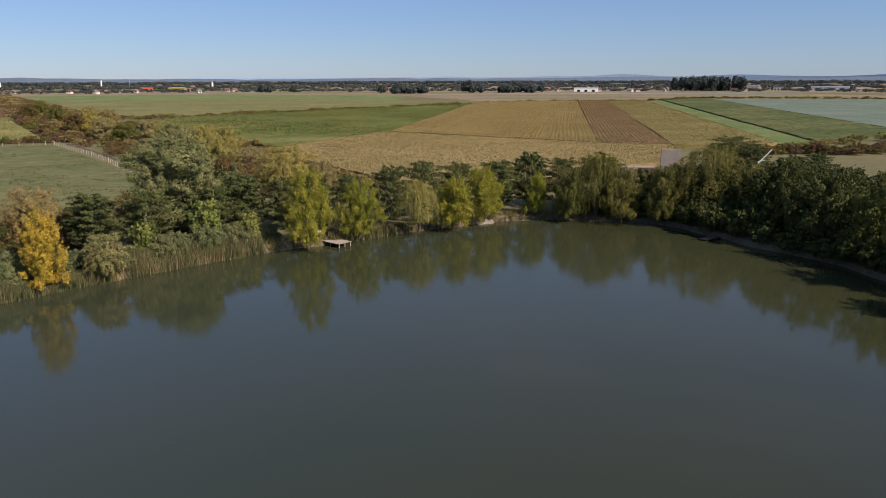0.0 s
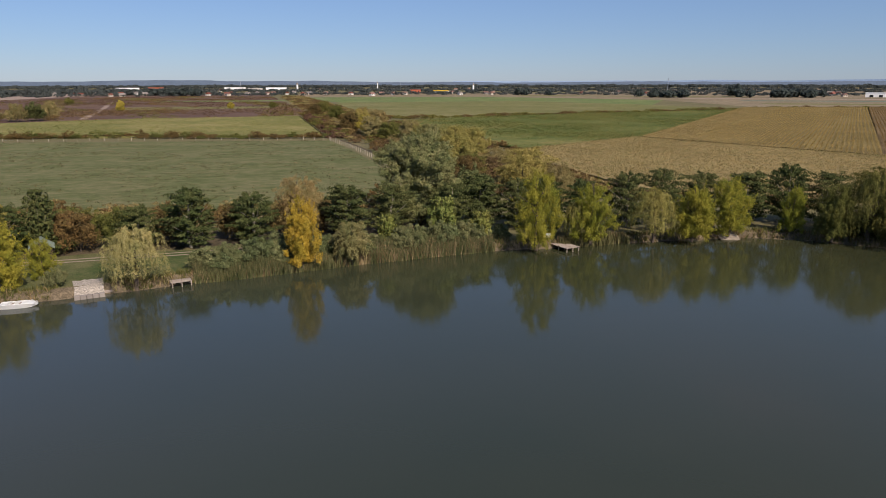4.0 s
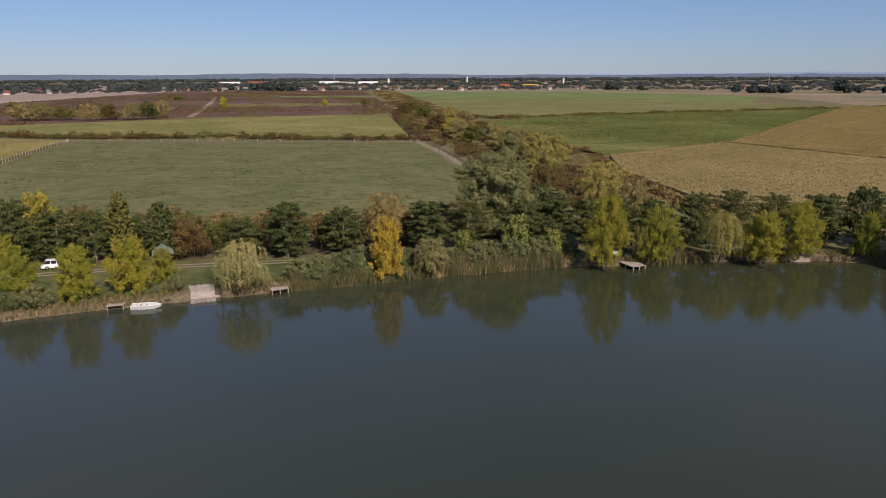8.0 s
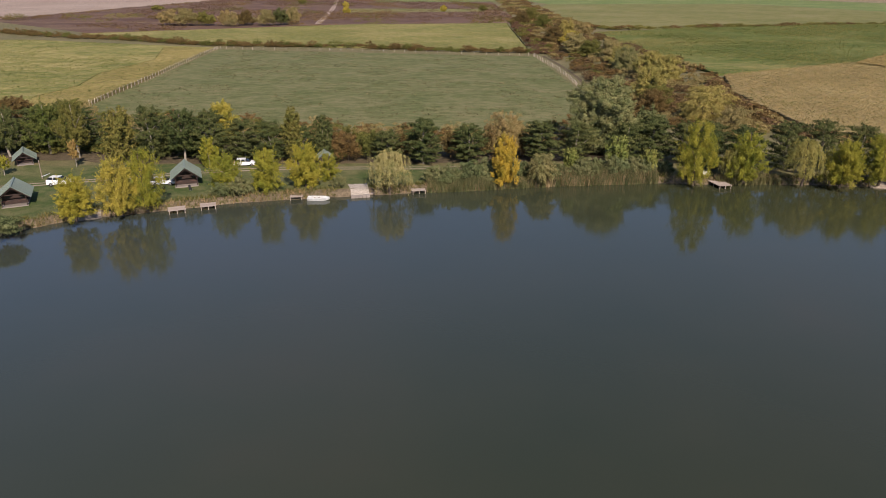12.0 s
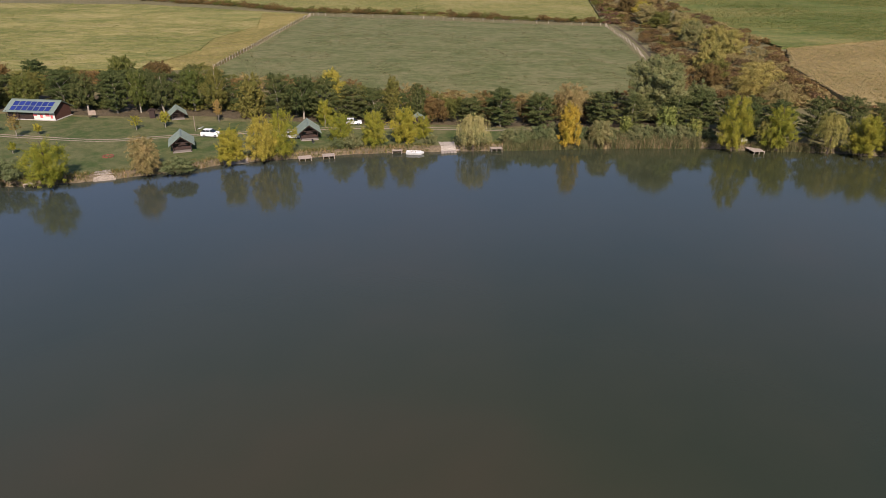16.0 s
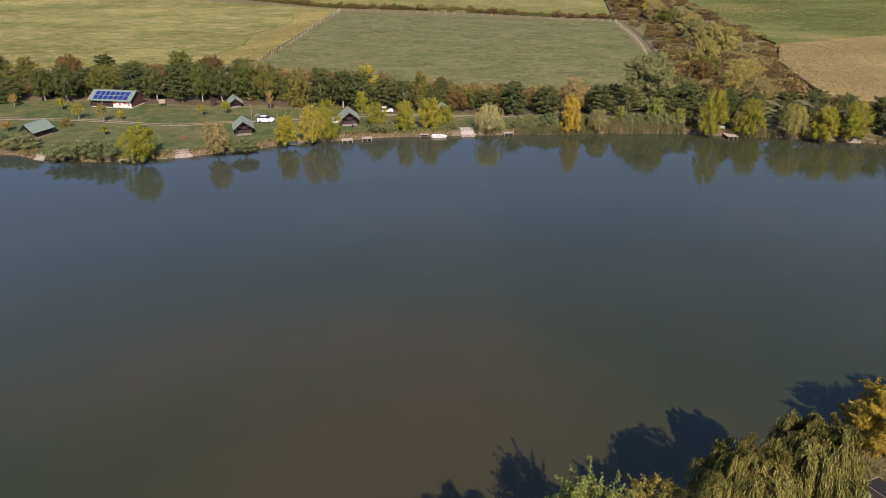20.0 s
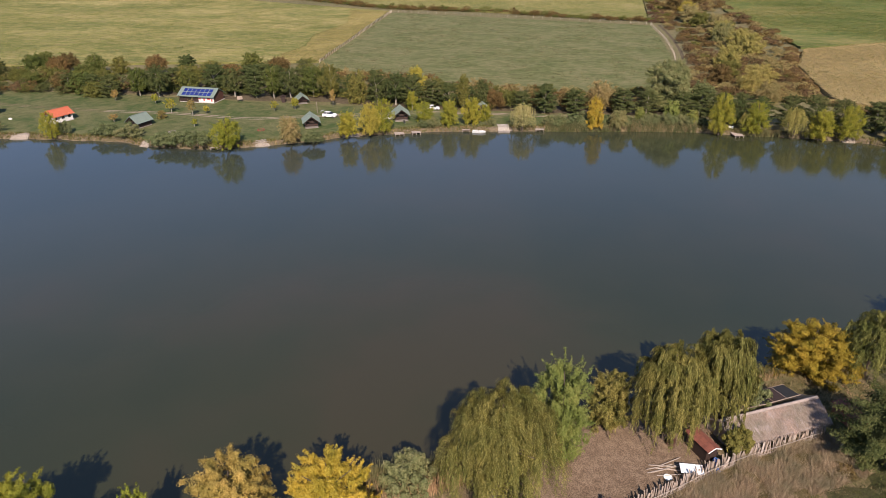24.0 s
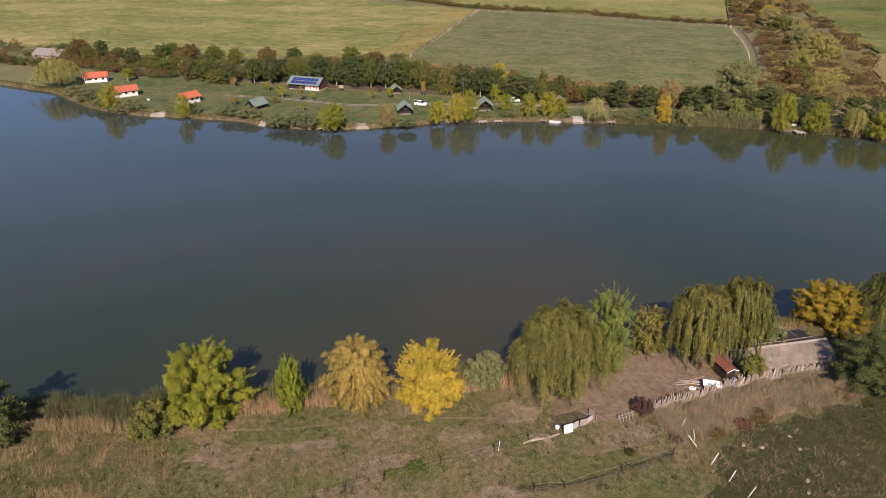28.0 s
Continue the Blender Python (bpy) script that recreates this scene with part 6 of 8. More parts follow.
car(-113.2, 31.2, 34, "white off-road car with its tailgate open", 1.0, True)
car(-98.6, 42.9, 48, "small white car parked beside the cabin")


def boat(x, y, turn):
    root = thing("rowing_boat", x, y, 0.02, turn, "white flat rowing boat moored at the bank", "boat")
    bm = bmesh.new()
    rings = []
    for t, hw, zb in ((-1.9, 0.62, 0.0), (-0.8, 0.74, -0.05), (0.5, 0.74, -0.05), (1.4, 0.55, 0.02), (2.0, 0.18, 0.18)):
        rings.append([bm.verts.new(p) for p in ((t, -hw, 0.5), (t, -hw * 0.85, zb), (t, hw * 0.85, zb), (t, hw, 0.5))])
    for a, b in zip(rings, rings[1:]):
        for i in range(3):
            bm.faces.new((a[i], b[i], b[i + 1], a[i + 1]))
    bm.faces.new(rings[0])
    bm.faces.new(rings[-1][::-1])
    bmesh.ops.solidify(bm, geom=bm.faces[:], thickness=0.05)
    part("hull", bm, WHITE_PAINT, root)
    part("deck", slab((1.5, 1.2, 0.05), (1.0, 0, 0.42), (0, 0, 0), 0.02), WHITE_PAINT, root)
    part("stern_deck", slab((0.7, 1.2, 0.05), (-1.5, 0, 0.42)), WHITE_PAINT, root)
    for bx in (-0.7, 0.1):
        part("bench", slab((0.25, 1.3, 0.05), (bx, 0, 0.36)), WOOD_GREY, root)
    for s in (-1, 1):
        part("gunwale", slab((3.3, 0.08, 0.06), (-0.25, s * 0.7, 0.52)), WHITE_PAINT, root)


boat(-71.3, 55.6, 38)
edge_board = thing("ramp_board", -66.7, 62.3, 0.0, 48, "grey plank edging the sand ramp at the water", "board")
part("plank", slab((3.8, 0.18, 0.5), (0, 0.2, 0.15), (0, 0, 0), 0.02), WOOD_GREY, edge_board)


def jetty(x, y, turn, length, width, label, over=2):
    """A plank fishing stage on posts; its length runs out over the water along -y."""
    root = thing("jetty", x, y, 0.0, turn, label, "jetty", "fishing jetties")
    n = int(length / 0.22)
    for i in range(n):
        part("plank", slab((width * random.uniform(0.97, 1.03), 0.2, 0.045), (random.uniform(-0.03, 0.03), -length + (i + 0.5) * length / n, 0.62 + random.uniform(-0.01, 0.01)), (0, 0, random.uniform(-1, 1)), 0.008), WOOD_GREY, root)
    for s in (-1, 1):
        part("beam", slab((0.1, length, 0.12), (s * width * 0.38, -length / 2, 0.53)), WOOD_DARK, root)
    for k in range(over):
        for s in (-1, 0, 1):
            if s or width > 2.4:
                part("post", rod((s * width * 0.44, -length + 0.12 + k * length * 0.45, -0.8), (s * width * 0.44, -length + 0.12 + k * length * 0.45, 0.72), 0.07), WOOD_GREY, root)
    return root


jetty(-61.1, 70.4, 52, 2.4, 2.6, "small grey plank jetty among the reeds")
jetty(-19.6, 108.2, 50, 4.6, 2.6, "grey plank jetty with a step by the bank")
jetty(-75.6, 54.4, 46, 2.0, 2.2, "small grey plank jetty beside the boat")
jetty(-86.4, 37.4, 60, 2.4, 2.8, "grey plank fishing stage below the cabin")
jetty(-83.8, 41.8, 56, 2.2, 2.6, "grey plank fishing stage below the cabin")
jetty(-110.8, -8.4, 45, 1.4, 2.0, "low grey plank stage at the lawn's edge")
raft = jetty(40.6, 109.5, 128, 4.4, 1.5, "low plank raft at the shaded corner")
raft.location.z = -0.42
for ob in raft.children:
    ob.data.materials[0] = BARK
# the jetty step by the far tree
crate = thing("white_crate", -21.2, 109.6, 1.0, 20, "white plastic box beside the jetty", "box")
part("box_body", slab((1.2, 0.7, 0.5), (0, 0, 0.25), (0, 0, 0), 0.03), WHITE_PAINT, crate)
part("box_lid", slab((1.26, 0.76, 0.08), (0, 0, 0.54), (0, 0, 0), 0.02), WHITE_PAINT, crate)


# fences of the pasture: pale stakes with wire
def stake_fence(line, step, h, mat_, label, lean=3.0, wire=True, r=0.06):
    p = spline(line, step)
    root = thing("fence", p[0][0], p[0][1], 1.0, 0, label, "fence")
    o = p[0]
    for x, y in p:
        dx, dy = random.gauss(0, lean) * 0.017 * h, random.gauss(0, lean) * 0.017 * h
        part("post", rod((x - o[0], y - o[1], -0.2), (x - o[0] + dx, y - o[1] + dy, h * random.uniform(0.85, 1.15)), r, 6), mat_, root)
    if wire:
        for z in (0.45, 0.9):
            bm = bmesh.new()
            for a, b in zip(p, p[1:]):
                limb(bm, (*(a - o), z * h), (*(b - o), z * h), 0.012, 0.012, 3)
            part("wire", bm, METAL, root)


stake_fence([(-150, 265), (-135, 248), (-120, 231), (-104, 211), (-91, 193), (-80, 176)], 2.9, 1.6, WOOD_STAKE, "pale stake fence along the pasture's edge", r=0.08)
stake_fence([(-297, 200), (-262, 159), (-228, 121), (-190, 77)], 3.0, 1.6, WOOD_STAKE, "pale stake fence between pasture and crop", r=0.1)
stake_fence([(-296, 201), (-245, 228), (-200, 249), (-151, 268)], 5.0, 1.4, WOOD_STAKE, "pale stake fence along the field hedge", r=0.09)
stake_fence([(31.0, -80.5), (31.5, -76.7), (32.7, -72), (34.6, -65), (36.7, -58.1), (37.7, -53.2)], 4.6, 1.3, WOOD_DARK, "dark wire fence posts on the bank", 2, True, 0.075)
stake_fence([(44.5, -58.5), (46.5, -55.3), (50.3, -40.3)], 5.5, 1.1, WOOD_DARK, "dark leaning fence posts along a rut", 6, True, 0.075)
for x, y, dx, dy in ((47.8, -35.7, 0.3, 0.5), (50.4, -36.0, -0.4, -0.1), (51.2, -36.6, -1.0, -0.9), (54.2, -38.0, 0.3, 0.7), (57.2, -38.8, 0.3, 0.6), (60.0, -39.2, 0.4, 0.6), (36.9, -57.6, 0.1, 0.1)):
    p = thing("white_stake", x, y, 0.9, 0, "leaning white-painted fence stake in the weeds", "fence post", "white stakes")
    part("stake", rod((0, 0, 0), (dx, dy, 1.8), 0.038, 6), WHITE_PAINT, p)

# ---- the yard: thatched barn, brick shed, board fence, clutter ----
barn = thing("barn", 46.9, -10.9, 1.0, 65.5, "low barn with a sagging grey reed-thatched roof", "barn")
BL, BW = 13.6, 5.0
for s in (-1, 1):
    frame_ = part("wall_frame", slab((BL, 0.08, 0.12), (0, s * (BW / 2 - 0.3), 1.3)), WOOD_DARK, barn)
    for i in range(34):
        part("wall_board", slab((0.36, 0.07, 1.55 + random.uniform(-0.12, 0.1)), (-BL / 2 + 0.2 + i * 0.4, s * (BW / 2 - 0.2), 0.75), (0, random.uniform(-2, 2), 0), 0.01), WOOD_PALE, frame_)
for s in (-1, 1):
    bm = prism([(-BW / 2 + 0.2, 0), (BW / 2 - 0.2, 0), (BW / 2 - 0.2, 1.5), (0, 2.9), (-BW / 2 + 0.2, 1.5)], 0.1)
    bm.transform(pose(s * (BL / 2 - 0.1), 0, 0, 0, 0, 90))
    part("gable_wall", bm, WOOD_GREY if s < 0 else BRICK, barn)


def thatch(sign):
    """One thatched slope: a thick sagging sheet with a ragged eave and combed bundles."""
    nx, ny = 70, 14
    top = {}
    verts, faces = [], []
    for layer in (0, 1):
        for j in range(ny + 1):
            for i in range(nx + 1):
                u, v = i / nx, j / ny
                x = -BL / 2 - 0.4 + u * (BL + 0.8)
                y = sign * v * (BW / 2 + 0.45)
                z = 3.15 - 1.75 * v - 0.22 * math.sin(math.pi * u) * (1 - v) + 0.10 * noise.noise((x * 0.8, y * 0.8, 2))
                z += 0.05 * noise.noise((x * 6, y * 0.8, 4)) + (0.05 * random.random() if j in (0, ny) else 0.02 * random.random())
                y += sign * (0.10 * random.random() if j == ny else 0)
                verts.append((x, y, z - 0.28 * layer))
    n1 = (nx + 1) * (ny + 1)
    for j in range(ny):
        for i in range(nx):
            a = j * (nx + 1) + i
            faces += [(a, a + 1, a + nx + 2, a + nx + 1), (n1 + a, n1 + a + nx + 1, n1 + a + nx + 2, n1 + a + 1)]
    for i in range(nx):
        a = ny * (nx + 1) + i
        faces.append((a, a + 1, n1 + a + 1, n1 + a))
    for j in range(ny):
        for a in (j * (nx + 1), j * (nx + 1) + nx):
            faces.append((a, a + nx + 1, n1 + a + nx + 1, n1 + a))
    ob = new("thatch_slope", mesh_of("thatch_slope", verts, faces, THATCH))
    ob.parent = barn


thatch(-1)
thatch(1)
for sg in (-1, 1):
    n_r = 5200
    u_, v_ = RNG.uniform(-BL / 2 - 0.4, BL / 2 + 0.4, n_r), RNG.random(n_r)
    y_ = sg * v_ * (BW / 2 + 0.45)
    z_ = 3.19 - 1.75 * v_ - 0.22 * np.sin(np.pi * (u_ / (BL + 0.8) + 0.5)) * (1 - v_) + RNG.uniform(0, 0.05, n_r)
    c_r = np.stack([u_, y_, z_], -1)
    dn = np.stack([RNG.normal(0, 0.05, n_r), np.full(n_r, sg * 0.42), np.full(n_r, -0.25) + RNG.normal(0, 0.03, n_r)], -1)
    sd = np.stack([np.full(n_r, 0.03), np.zeros(n_r), np.zeros(n_r)], -1)
    rd = new("thatch_reeds", flakes_of("thatch_reeds", np.stack([c_r - sd, c_r + sd, c_r + dn], 1), THATCH_REED))
    rd.parent = barn
    rd["kind"] = "stuff"
part("ridge_roll", rod((-BL / 2 - 0.3, 0, 3.05), (BL / 2 + 0.3, 0, 3.1), 0.2, 8), THATCH, barn)
lean = thing("lean_to", 53.2, -1.6, 1.0, 65.5, "low brick lean-to with a flat dark roof", "shed")
part("brick_wall", slab((2.6, 3.2, 1.7), (0, 0, 0.85)), BRICK, lean)
part("roof_sheet", slab((3.0, 3.6, 0.1), (0, 0, 1.78), (3, 0, 0)), ROOF_RUST, lean)

hut = thing("brick_shed", 43.7, -20.6, 1.0, 70, "narrow shed with a rusty brick-red roof", "shed")
for s in (-1, 1):
    part("side_wall", slab((0.12, 3.4, 1.8), (s * 0.75, 0, 0.9)), WOOD_DARK, hut)
    part("end_wall", slab((1.5, 0.12, 1.8), (0, s * 1.65, 0.9)), WOOD_DARK, hut)
    slope = part("roof_slope", slab((1.08, 4.2, 0.05)), ROOF_RUST, hut)
    slope.matrix_basis = pose(s * 0.46, 0, 2.02, 0, s * 22, 0)
    for i in range(10):
        for j in range(2):
            part("tile", slab((0.53, 0.40, 0.04), (-0.27 + j * 0.53, -1.89 + i * 0.42, 0.045), (0, 2, random.uniform(-1, 1)), 0.01), ROOF_RUST, slope)
part("door", slab((0.7, 0.06, 1.5), (0, -1.74, 0.76)), WOOD_DARK, hut)
for s in (-1, 1):
    board = part("barge_board", slab((1.1, 0.05, 0.12)), WHITE_PAINT, hut, "white-painted barge board")
    board.matrix_basis = pose(s * 0.47, -2.13, 2.04, 0, s * 22, 0)

# the dark lean-to along the barn's water side
rear = thing("rear_lean_to", 46.9, -10.9, 1.0, 65.5, "low lean-to roofed with dark tar sheets and old timber", "shed")
for i in range(5):
    sheet = part("tar_sheet", slab((2.15, 2.9, 0.05), (0, 0, 0), (0, 0, 0), 0.01), (RUBBER, WOOD_DARK)[i % 2], rear)
    sheet.matrix_basis = pose(-3.9 + i * 2.05, 2.35, 2.86 + 0.04 * (i % 2), -7, random.uniform(-1.5, 1.5), random.uniform(-2, 2))
for y_, z_ in ((3.8, 2.62), (0.95, 3.06)):
    part("edge_beam", rod((-5.1, y_, z_), (5.5, y_ + 0.1, z_), 0.07, 6), WOOD_PALE, rear)
for i in range(5):
    part("post", rod((-4.9 + i * 2.55, 3.75, -0.1), (-4.9 + i * 2.55, 3.77, 2.6), 0.07, 6), WOOD_GREY, rear)
for i in range(4):
    part("batten", slab((0.07, 2.9, 0.05), (-2.9 + i * 2.1, 2.35, 2.94), (-7, 0, random.uniform(-8, 8)), 0.01), WOOD_PALE, rear)

# slanting board fence in front of the yard
FENCE_LINE = spline([(43.6, -36.0), (44.4, -32.5), (45.6, -28.0), (46.6, -23.5), (48.2, -18.4), (50.2, -13.4), (52.4, -7.6)], 0.14)
fence = thing("board_fence", FENCE_LINE[0][0], FENCE_LINE[0][1], 1.0, 0, "leaning fence of pale rough boards round the yard", "fence")
for i, (x, y) in enumerate(FENCE_LINE):
    h = random.uniform(1.3, 2.1)
    ob = part("board", slab((0.18 + random.uniform(-0.07, 0.10), 0.05, h), (0, 0, h / 2 - 0.05), (0, 0, 0), 0.01), WOOD_PALE if random.random() < 0.75 else WOOD_GREY, fence)
    ob.matrix_basis = pose(x - FENCE_LINE[0][0], y - FENCE_LINE[0][1], 0, random.uniform(-42, -16), random.uniform(24, 46), 70 + random.uniform(-16, 16))
for z in (0.5, 1.0):
    bm = bmesh.new()
    for a, b in zip(FENCE_LINE[::4], FENCE_LINE[4::4]):
        limb(bm, (*(a - FENCE_LINE[0]), z), (*(b - FENCE_LINE[0]), z), 0.04, 0.04, 5)
    part("rail", bm, WOOD_GREY, fence)

pen = thing("pen_wall", 39.8, -46.0, 1.0, 83, "low pen of whitish sheets over dug soil", "pen")
for i in range(4):
    hs = (1.25, 0.95, 1.1, 0.8)[i]
    part("sheet", slab((1.3, 0.05, hs), (-2.0 + i * 1.3, (0.0, 0.22, 0.1, 0.35)[i], hs / 2), (random.uniform(-14, 2), random.uniform(-5, 5), (-9, 8, -6, 14)[i]), 0.01), (PLASTER, CONCRETE, WOOD_GREY, CONCRETE)[i], pen)
part("side_sheet", slab((0.05, 1.6, 1.0), (2.75, 0.8, 0.5), (0, 5, 0), 0.01), WOOD_GREY, pen)
for px in (-2.7, 0, 2.7):
    part("post", rod((px, 0.1, -0.2), (px, 0.12, 1.4), 0.06, 6), WOOD_DARK, pen)
for k, (x, y, t) in enumerate(((38.9, -50.3, 78), (38.4, -51.9, 70), (37.9, -53.0, 82))):
    bd = thing("loose_board", x, y, 1.06, t, "bleached grey board lying in the grass", "board", "boards by the pen")
    part("plank", slab((2.4, 0.22, 0.05), (0, 0, 0), (0, 0, 0), 0.01), WOOD_STAKE, bd)
tb = thing("white_tub", 38.2, -48.6, 1.0, 0, "small white plastic tub by the pen", "tub")
bm = bmesh.new()
bmesh.ops.create_cone(bm, cap_ends=True, segments=14, radius1=0.24, radius2=0.3, depth=0.4)
bmesh.ops.bevel(bm, geom=bm.edges[:], offset=0.02, segments=1, affect="EDGES")
bm.transform(pose(0, 0, 0.2))
part("tub_body", bm, WHITE_PAINT, tb)
patch("dug_soil", [(36.0, -47.5), (37.0, -44.0), (39.2, -43.2), (39.2, -48.8), (37.5, -49.6)], BANK, 1.04, "dark dug soil inside the pen", "soil", 0.4, 1.0)

tub = thing("white_table", 44.9, -24.8, 1.0, 40, "white plastic table top on trestles", "table")
part("table_top", slab((2.6, 1.5, 0.1), (0, 0, 0.85), (2, 1, 0), 0.04), WHITE_PAINT, tub)
for px in (-1.0, 1.0):
    for py in (-0.55, 0.55):
        part("leg", rod((px, py, 0), (px * 0.95, py * 0.95, 0.82), 0.05, 6), WOOD_GREY, tub)
pan = thing("white_basin", 43.5, -27.3, 1.0, 0, "round white enamel basin on the ground", "basin")
bm = bmesh.new()
bmesh.ops.create_cone(bm, cap_ends=True, segments=18, radius1=0.38, radius2=0.5, depth=0.25)
bm.faces.ensure_lookup_table()
topf = max(bm.faces, key=lambda f: f.calc_center_median().z)
bmesh.ops.inset_region(bm, faces=[topf], thickness=0.06)
bmesh.ops.translate(bm, vec=(0, 0, -0.15), verts=topf.verts)
bm.transform(pose(0, 0, 0.125))
part("basin_body", bm, WHITE_PAINT, pan)
for i in range(9):
    a = random.uniform(-25, 25)
    lg = thing("log", 42.6 + random.uniform(-1.0, 1.0), -25.9 + random.uniform(-1.4, 1.4), 1.1, 60 + a, "pale cut pole lying in the yard", "log", "poles in the yard")
    part("pole", rod((-1.6, 0, 0), (1.6, 0, random.uniform(0, 0.25)), 0.06, 7), WOOD_GREY, lg)
barrel = thing("blue_drum", 46.0, -21.4, 1.0, 0, "blue plastic drum by the fence", "drum")
bm = bmesh.new()
bmesh.ops.create_cone(bm, cap_ends=True, segments=16, radius1=0.36, radius2=0.36, depth=0.9)
bmesh.ops.bevel(bm, geom=bm.edges[:], offset=0.05, segments=2, affect="EDGES")
bm.transform(pose(0, 0, 0.45))
part("drum_body", bm, TARP_BLUE, barrel)
tarp = thing("blue_sheet", 46.6, -22.4, 1.0, 40, "crumpled blue plastic sheet", "sheet")
bm = bmesh.new()
bmesh.ops.create_grid(bm, x_segments=8, y_segments=8, size=0.8)
for v in bm.verts:
    v.co.z = 0.45 + 0.3 * noise.noise(v.co * 2.2) - 0.4 * (v.co.x**2 + v.co.y**2)
bmesh.ops.solidify(bm, geom=bm.faces[:], thickness=0.03)
part("sheet_cloth", bm, TARP_BLUE, tarp)
crate2 = thing("wooden_crate", 40.6, -22.0, 1.0, 20, "small red-brown wooden crate", "crate")
for z in (0.15, 0.4, 0.65):
    part("slat", slab((0.9, 0.8, 0.18), (0, 0, z), (0, 0, 0), 0.02), WOOD_RED, crate2)
cart = thing("hay_rack", 42.2, -39.8, 1.0, 75, "broken wooden rack beside the fence", "rack")
for i in range(5):
    part("slat", rod((-1.1 + i * 0.5, -0.4, 0.0), (-1.0 + i * 0.5, 0.3, 0.9), 0.05, 6), WOOD_GREY, cart)
for z in (0.35, 0.8):
    part("rail", rod((-1.3, 0, z), (1.3, 0.1, z), 0.06, 6), WOOD_GREY, cart)
grow(42.7, -37.0, 2.4, 3.0, "shrub", LEAF_PURPLE, 3000, 0.10, "dark purple-red bush at the fence", "bush", "bush", variants=9)
grow(33.4, -68.0, 0.9, 2.6, "shrub", LEAF_MID, 2200, 0.11, "low dark green bramble in the grass", "bush", "bush", variants=9)
grow(32.4, -70.8, 0.5, 1.8, "shrub", LEAF_OLIVE, 1600, 0.11, "low olive bramble in the grass", "bush", "bush", variants=9)

for x, y, r in ((56.2, -30.3, 0.3), (59.2, -26.7, 0.25), (57.1, -25.5, 0.22), (62.7, -31.2, 0.26), (54.6, -31.8, 0.24), (63.8, -32.8, 0.25)):
    st = thing("stone", x, y, 1.12, 0, "pale stone lying among the weeds", "stone", "stones in the weeds")
    bm = bmesh.new()
    bmesh.ops.create_icosphere(bm, subdivisions=2, radius=r)
    for v in bm.verts:
        v.co *= 1 + 0.5 * noise.noise(v.co * 2.5 + Vector((x, y, 0)))
        v.co.z *= 0.7
    part("stone_body", bm, WOOD_GREY, st)
for x, y, h, w, m in ((52.6, -25.4, 1.3, 3.4, LEAF_RUSSET), (52.3, -28.3, 1.1, 3.0, LEAF_HEATH), (51.2, -32.7, 1.0, 2.6, LEAF_RUSSET), (56.4, -12.0, 1.2, 3.0, LEAF_RUSSET), (49.0, -37.5, 0.8, 2.4, LEAF_HEATH), (47.0, -44.6, 0.7, 1.4, LEAF_WEED)):
    grow(x, y, h, w, "shrub", m, 1800, 0.11, "low brownish shrub between fence and weeds", "bush", "bush", "shrubs below the fence", 9, z=0.98)

# the ruin and the leaning pole behind the shaded corner
ruin = thing("ruin", 53, 176, 1.0, -8, "broken grey concrete wall standing among trees", "ruin")
part("tall_wall", slab((4.8, 0.4, 7.0), (2.2, 0, 3.5), (0, 1, 0), 0.08), ROOF_GREY, ruin)
part("long_wall", slab((11, 0.4, 2.6), (-6.2, 0.6, 1.3), (0, 0, 0), 0.08), WOOD_GREY, ruin, "long low buff wall")
part("brick_patch", slab((5, 0.5, 2.2), (-3.0, 0.2, 1.1), (0, 0, 0), 0.05), WOOD_RED, ruin)
pole = thing("leaning_pole", 60.3, 150, 1.0, 0, "leaning white pole standing among the trees", "pole")
part("pole_shaft", rod((0, 0, 0), (8.2, 0, 9.5), 0.09, 8), WHITE_PAINT, pole)
part("cross_arm", rod((5.4, 0, 6.9), (7.0, 0.2, 7.2), 0.07, 6), WHITE_PAINT, pole)

# small things on the lawn
for x, y, m, lab in ((-115.2, 8.3, ROOF_RUST, "ring of red bricks round a fire place"), (-131.5, -11.9, ROOF_GREY, "grey stones round a fire place")):
    ring = thing("fire_ring", x, y, 1.0, 0, lab, "fire ring")
    for k in range(9):
        part("stone", slab((0.5, 0.3, 0.3), (1.0 * math.cos(k * 0.7), 1.0 * math.sin(k * 0.7), 0.13), (0, 0, math.degrees(k * 0.7) + 90), 0.05), m, ring)
block = thing("stone_block", -181, -43.5, 1.0, 25, "pale stone block on the lawn", "stone")
part("block_body", slab((1.0, 0.7, 0.5), (0, 0, 0.25), (0, 0, 0), 0.08), PLASTER, block)
sign_ = thing("notice_board", -151.2, 20.1, 1.0, 60, "wooden notice board under the trees", "board")
for s in (-1, 1):
    part("post", slab((0.12, 0.12, 2.0), (s * 0.8, 0, 1.0)), WOOD_DARK, sign_)
part("board_face", slab((1.8, 0.08, 1.2), (0, -0.1, 1.4)), WOOD_PALE, sign_)
kerb = thing("stone_kerb", -66.35, 61.1, 0.0, 48, "low grey stone kerb at the foot of the boat ramp", "kerb")
for k in range(5):
    part("kerb_stone", slab((0.66, 0.42, 0.7), (-1.36 + 0.68 * k, random.uniform(-0.05, 0.05), 0.15), (0, 0, random.uniform(-4, 4)), 0.06), ROOF_GREY, kerb)
post_ = thing("lawn_post", -120.5, 31.3, 1.0, 0, "tall pale wooden post on the lawn", "post")
part("post_shaft", rod((0, 0, 0), (0.05, 0, 3.6), 0.08, 8), WOOD_PALE, post_)
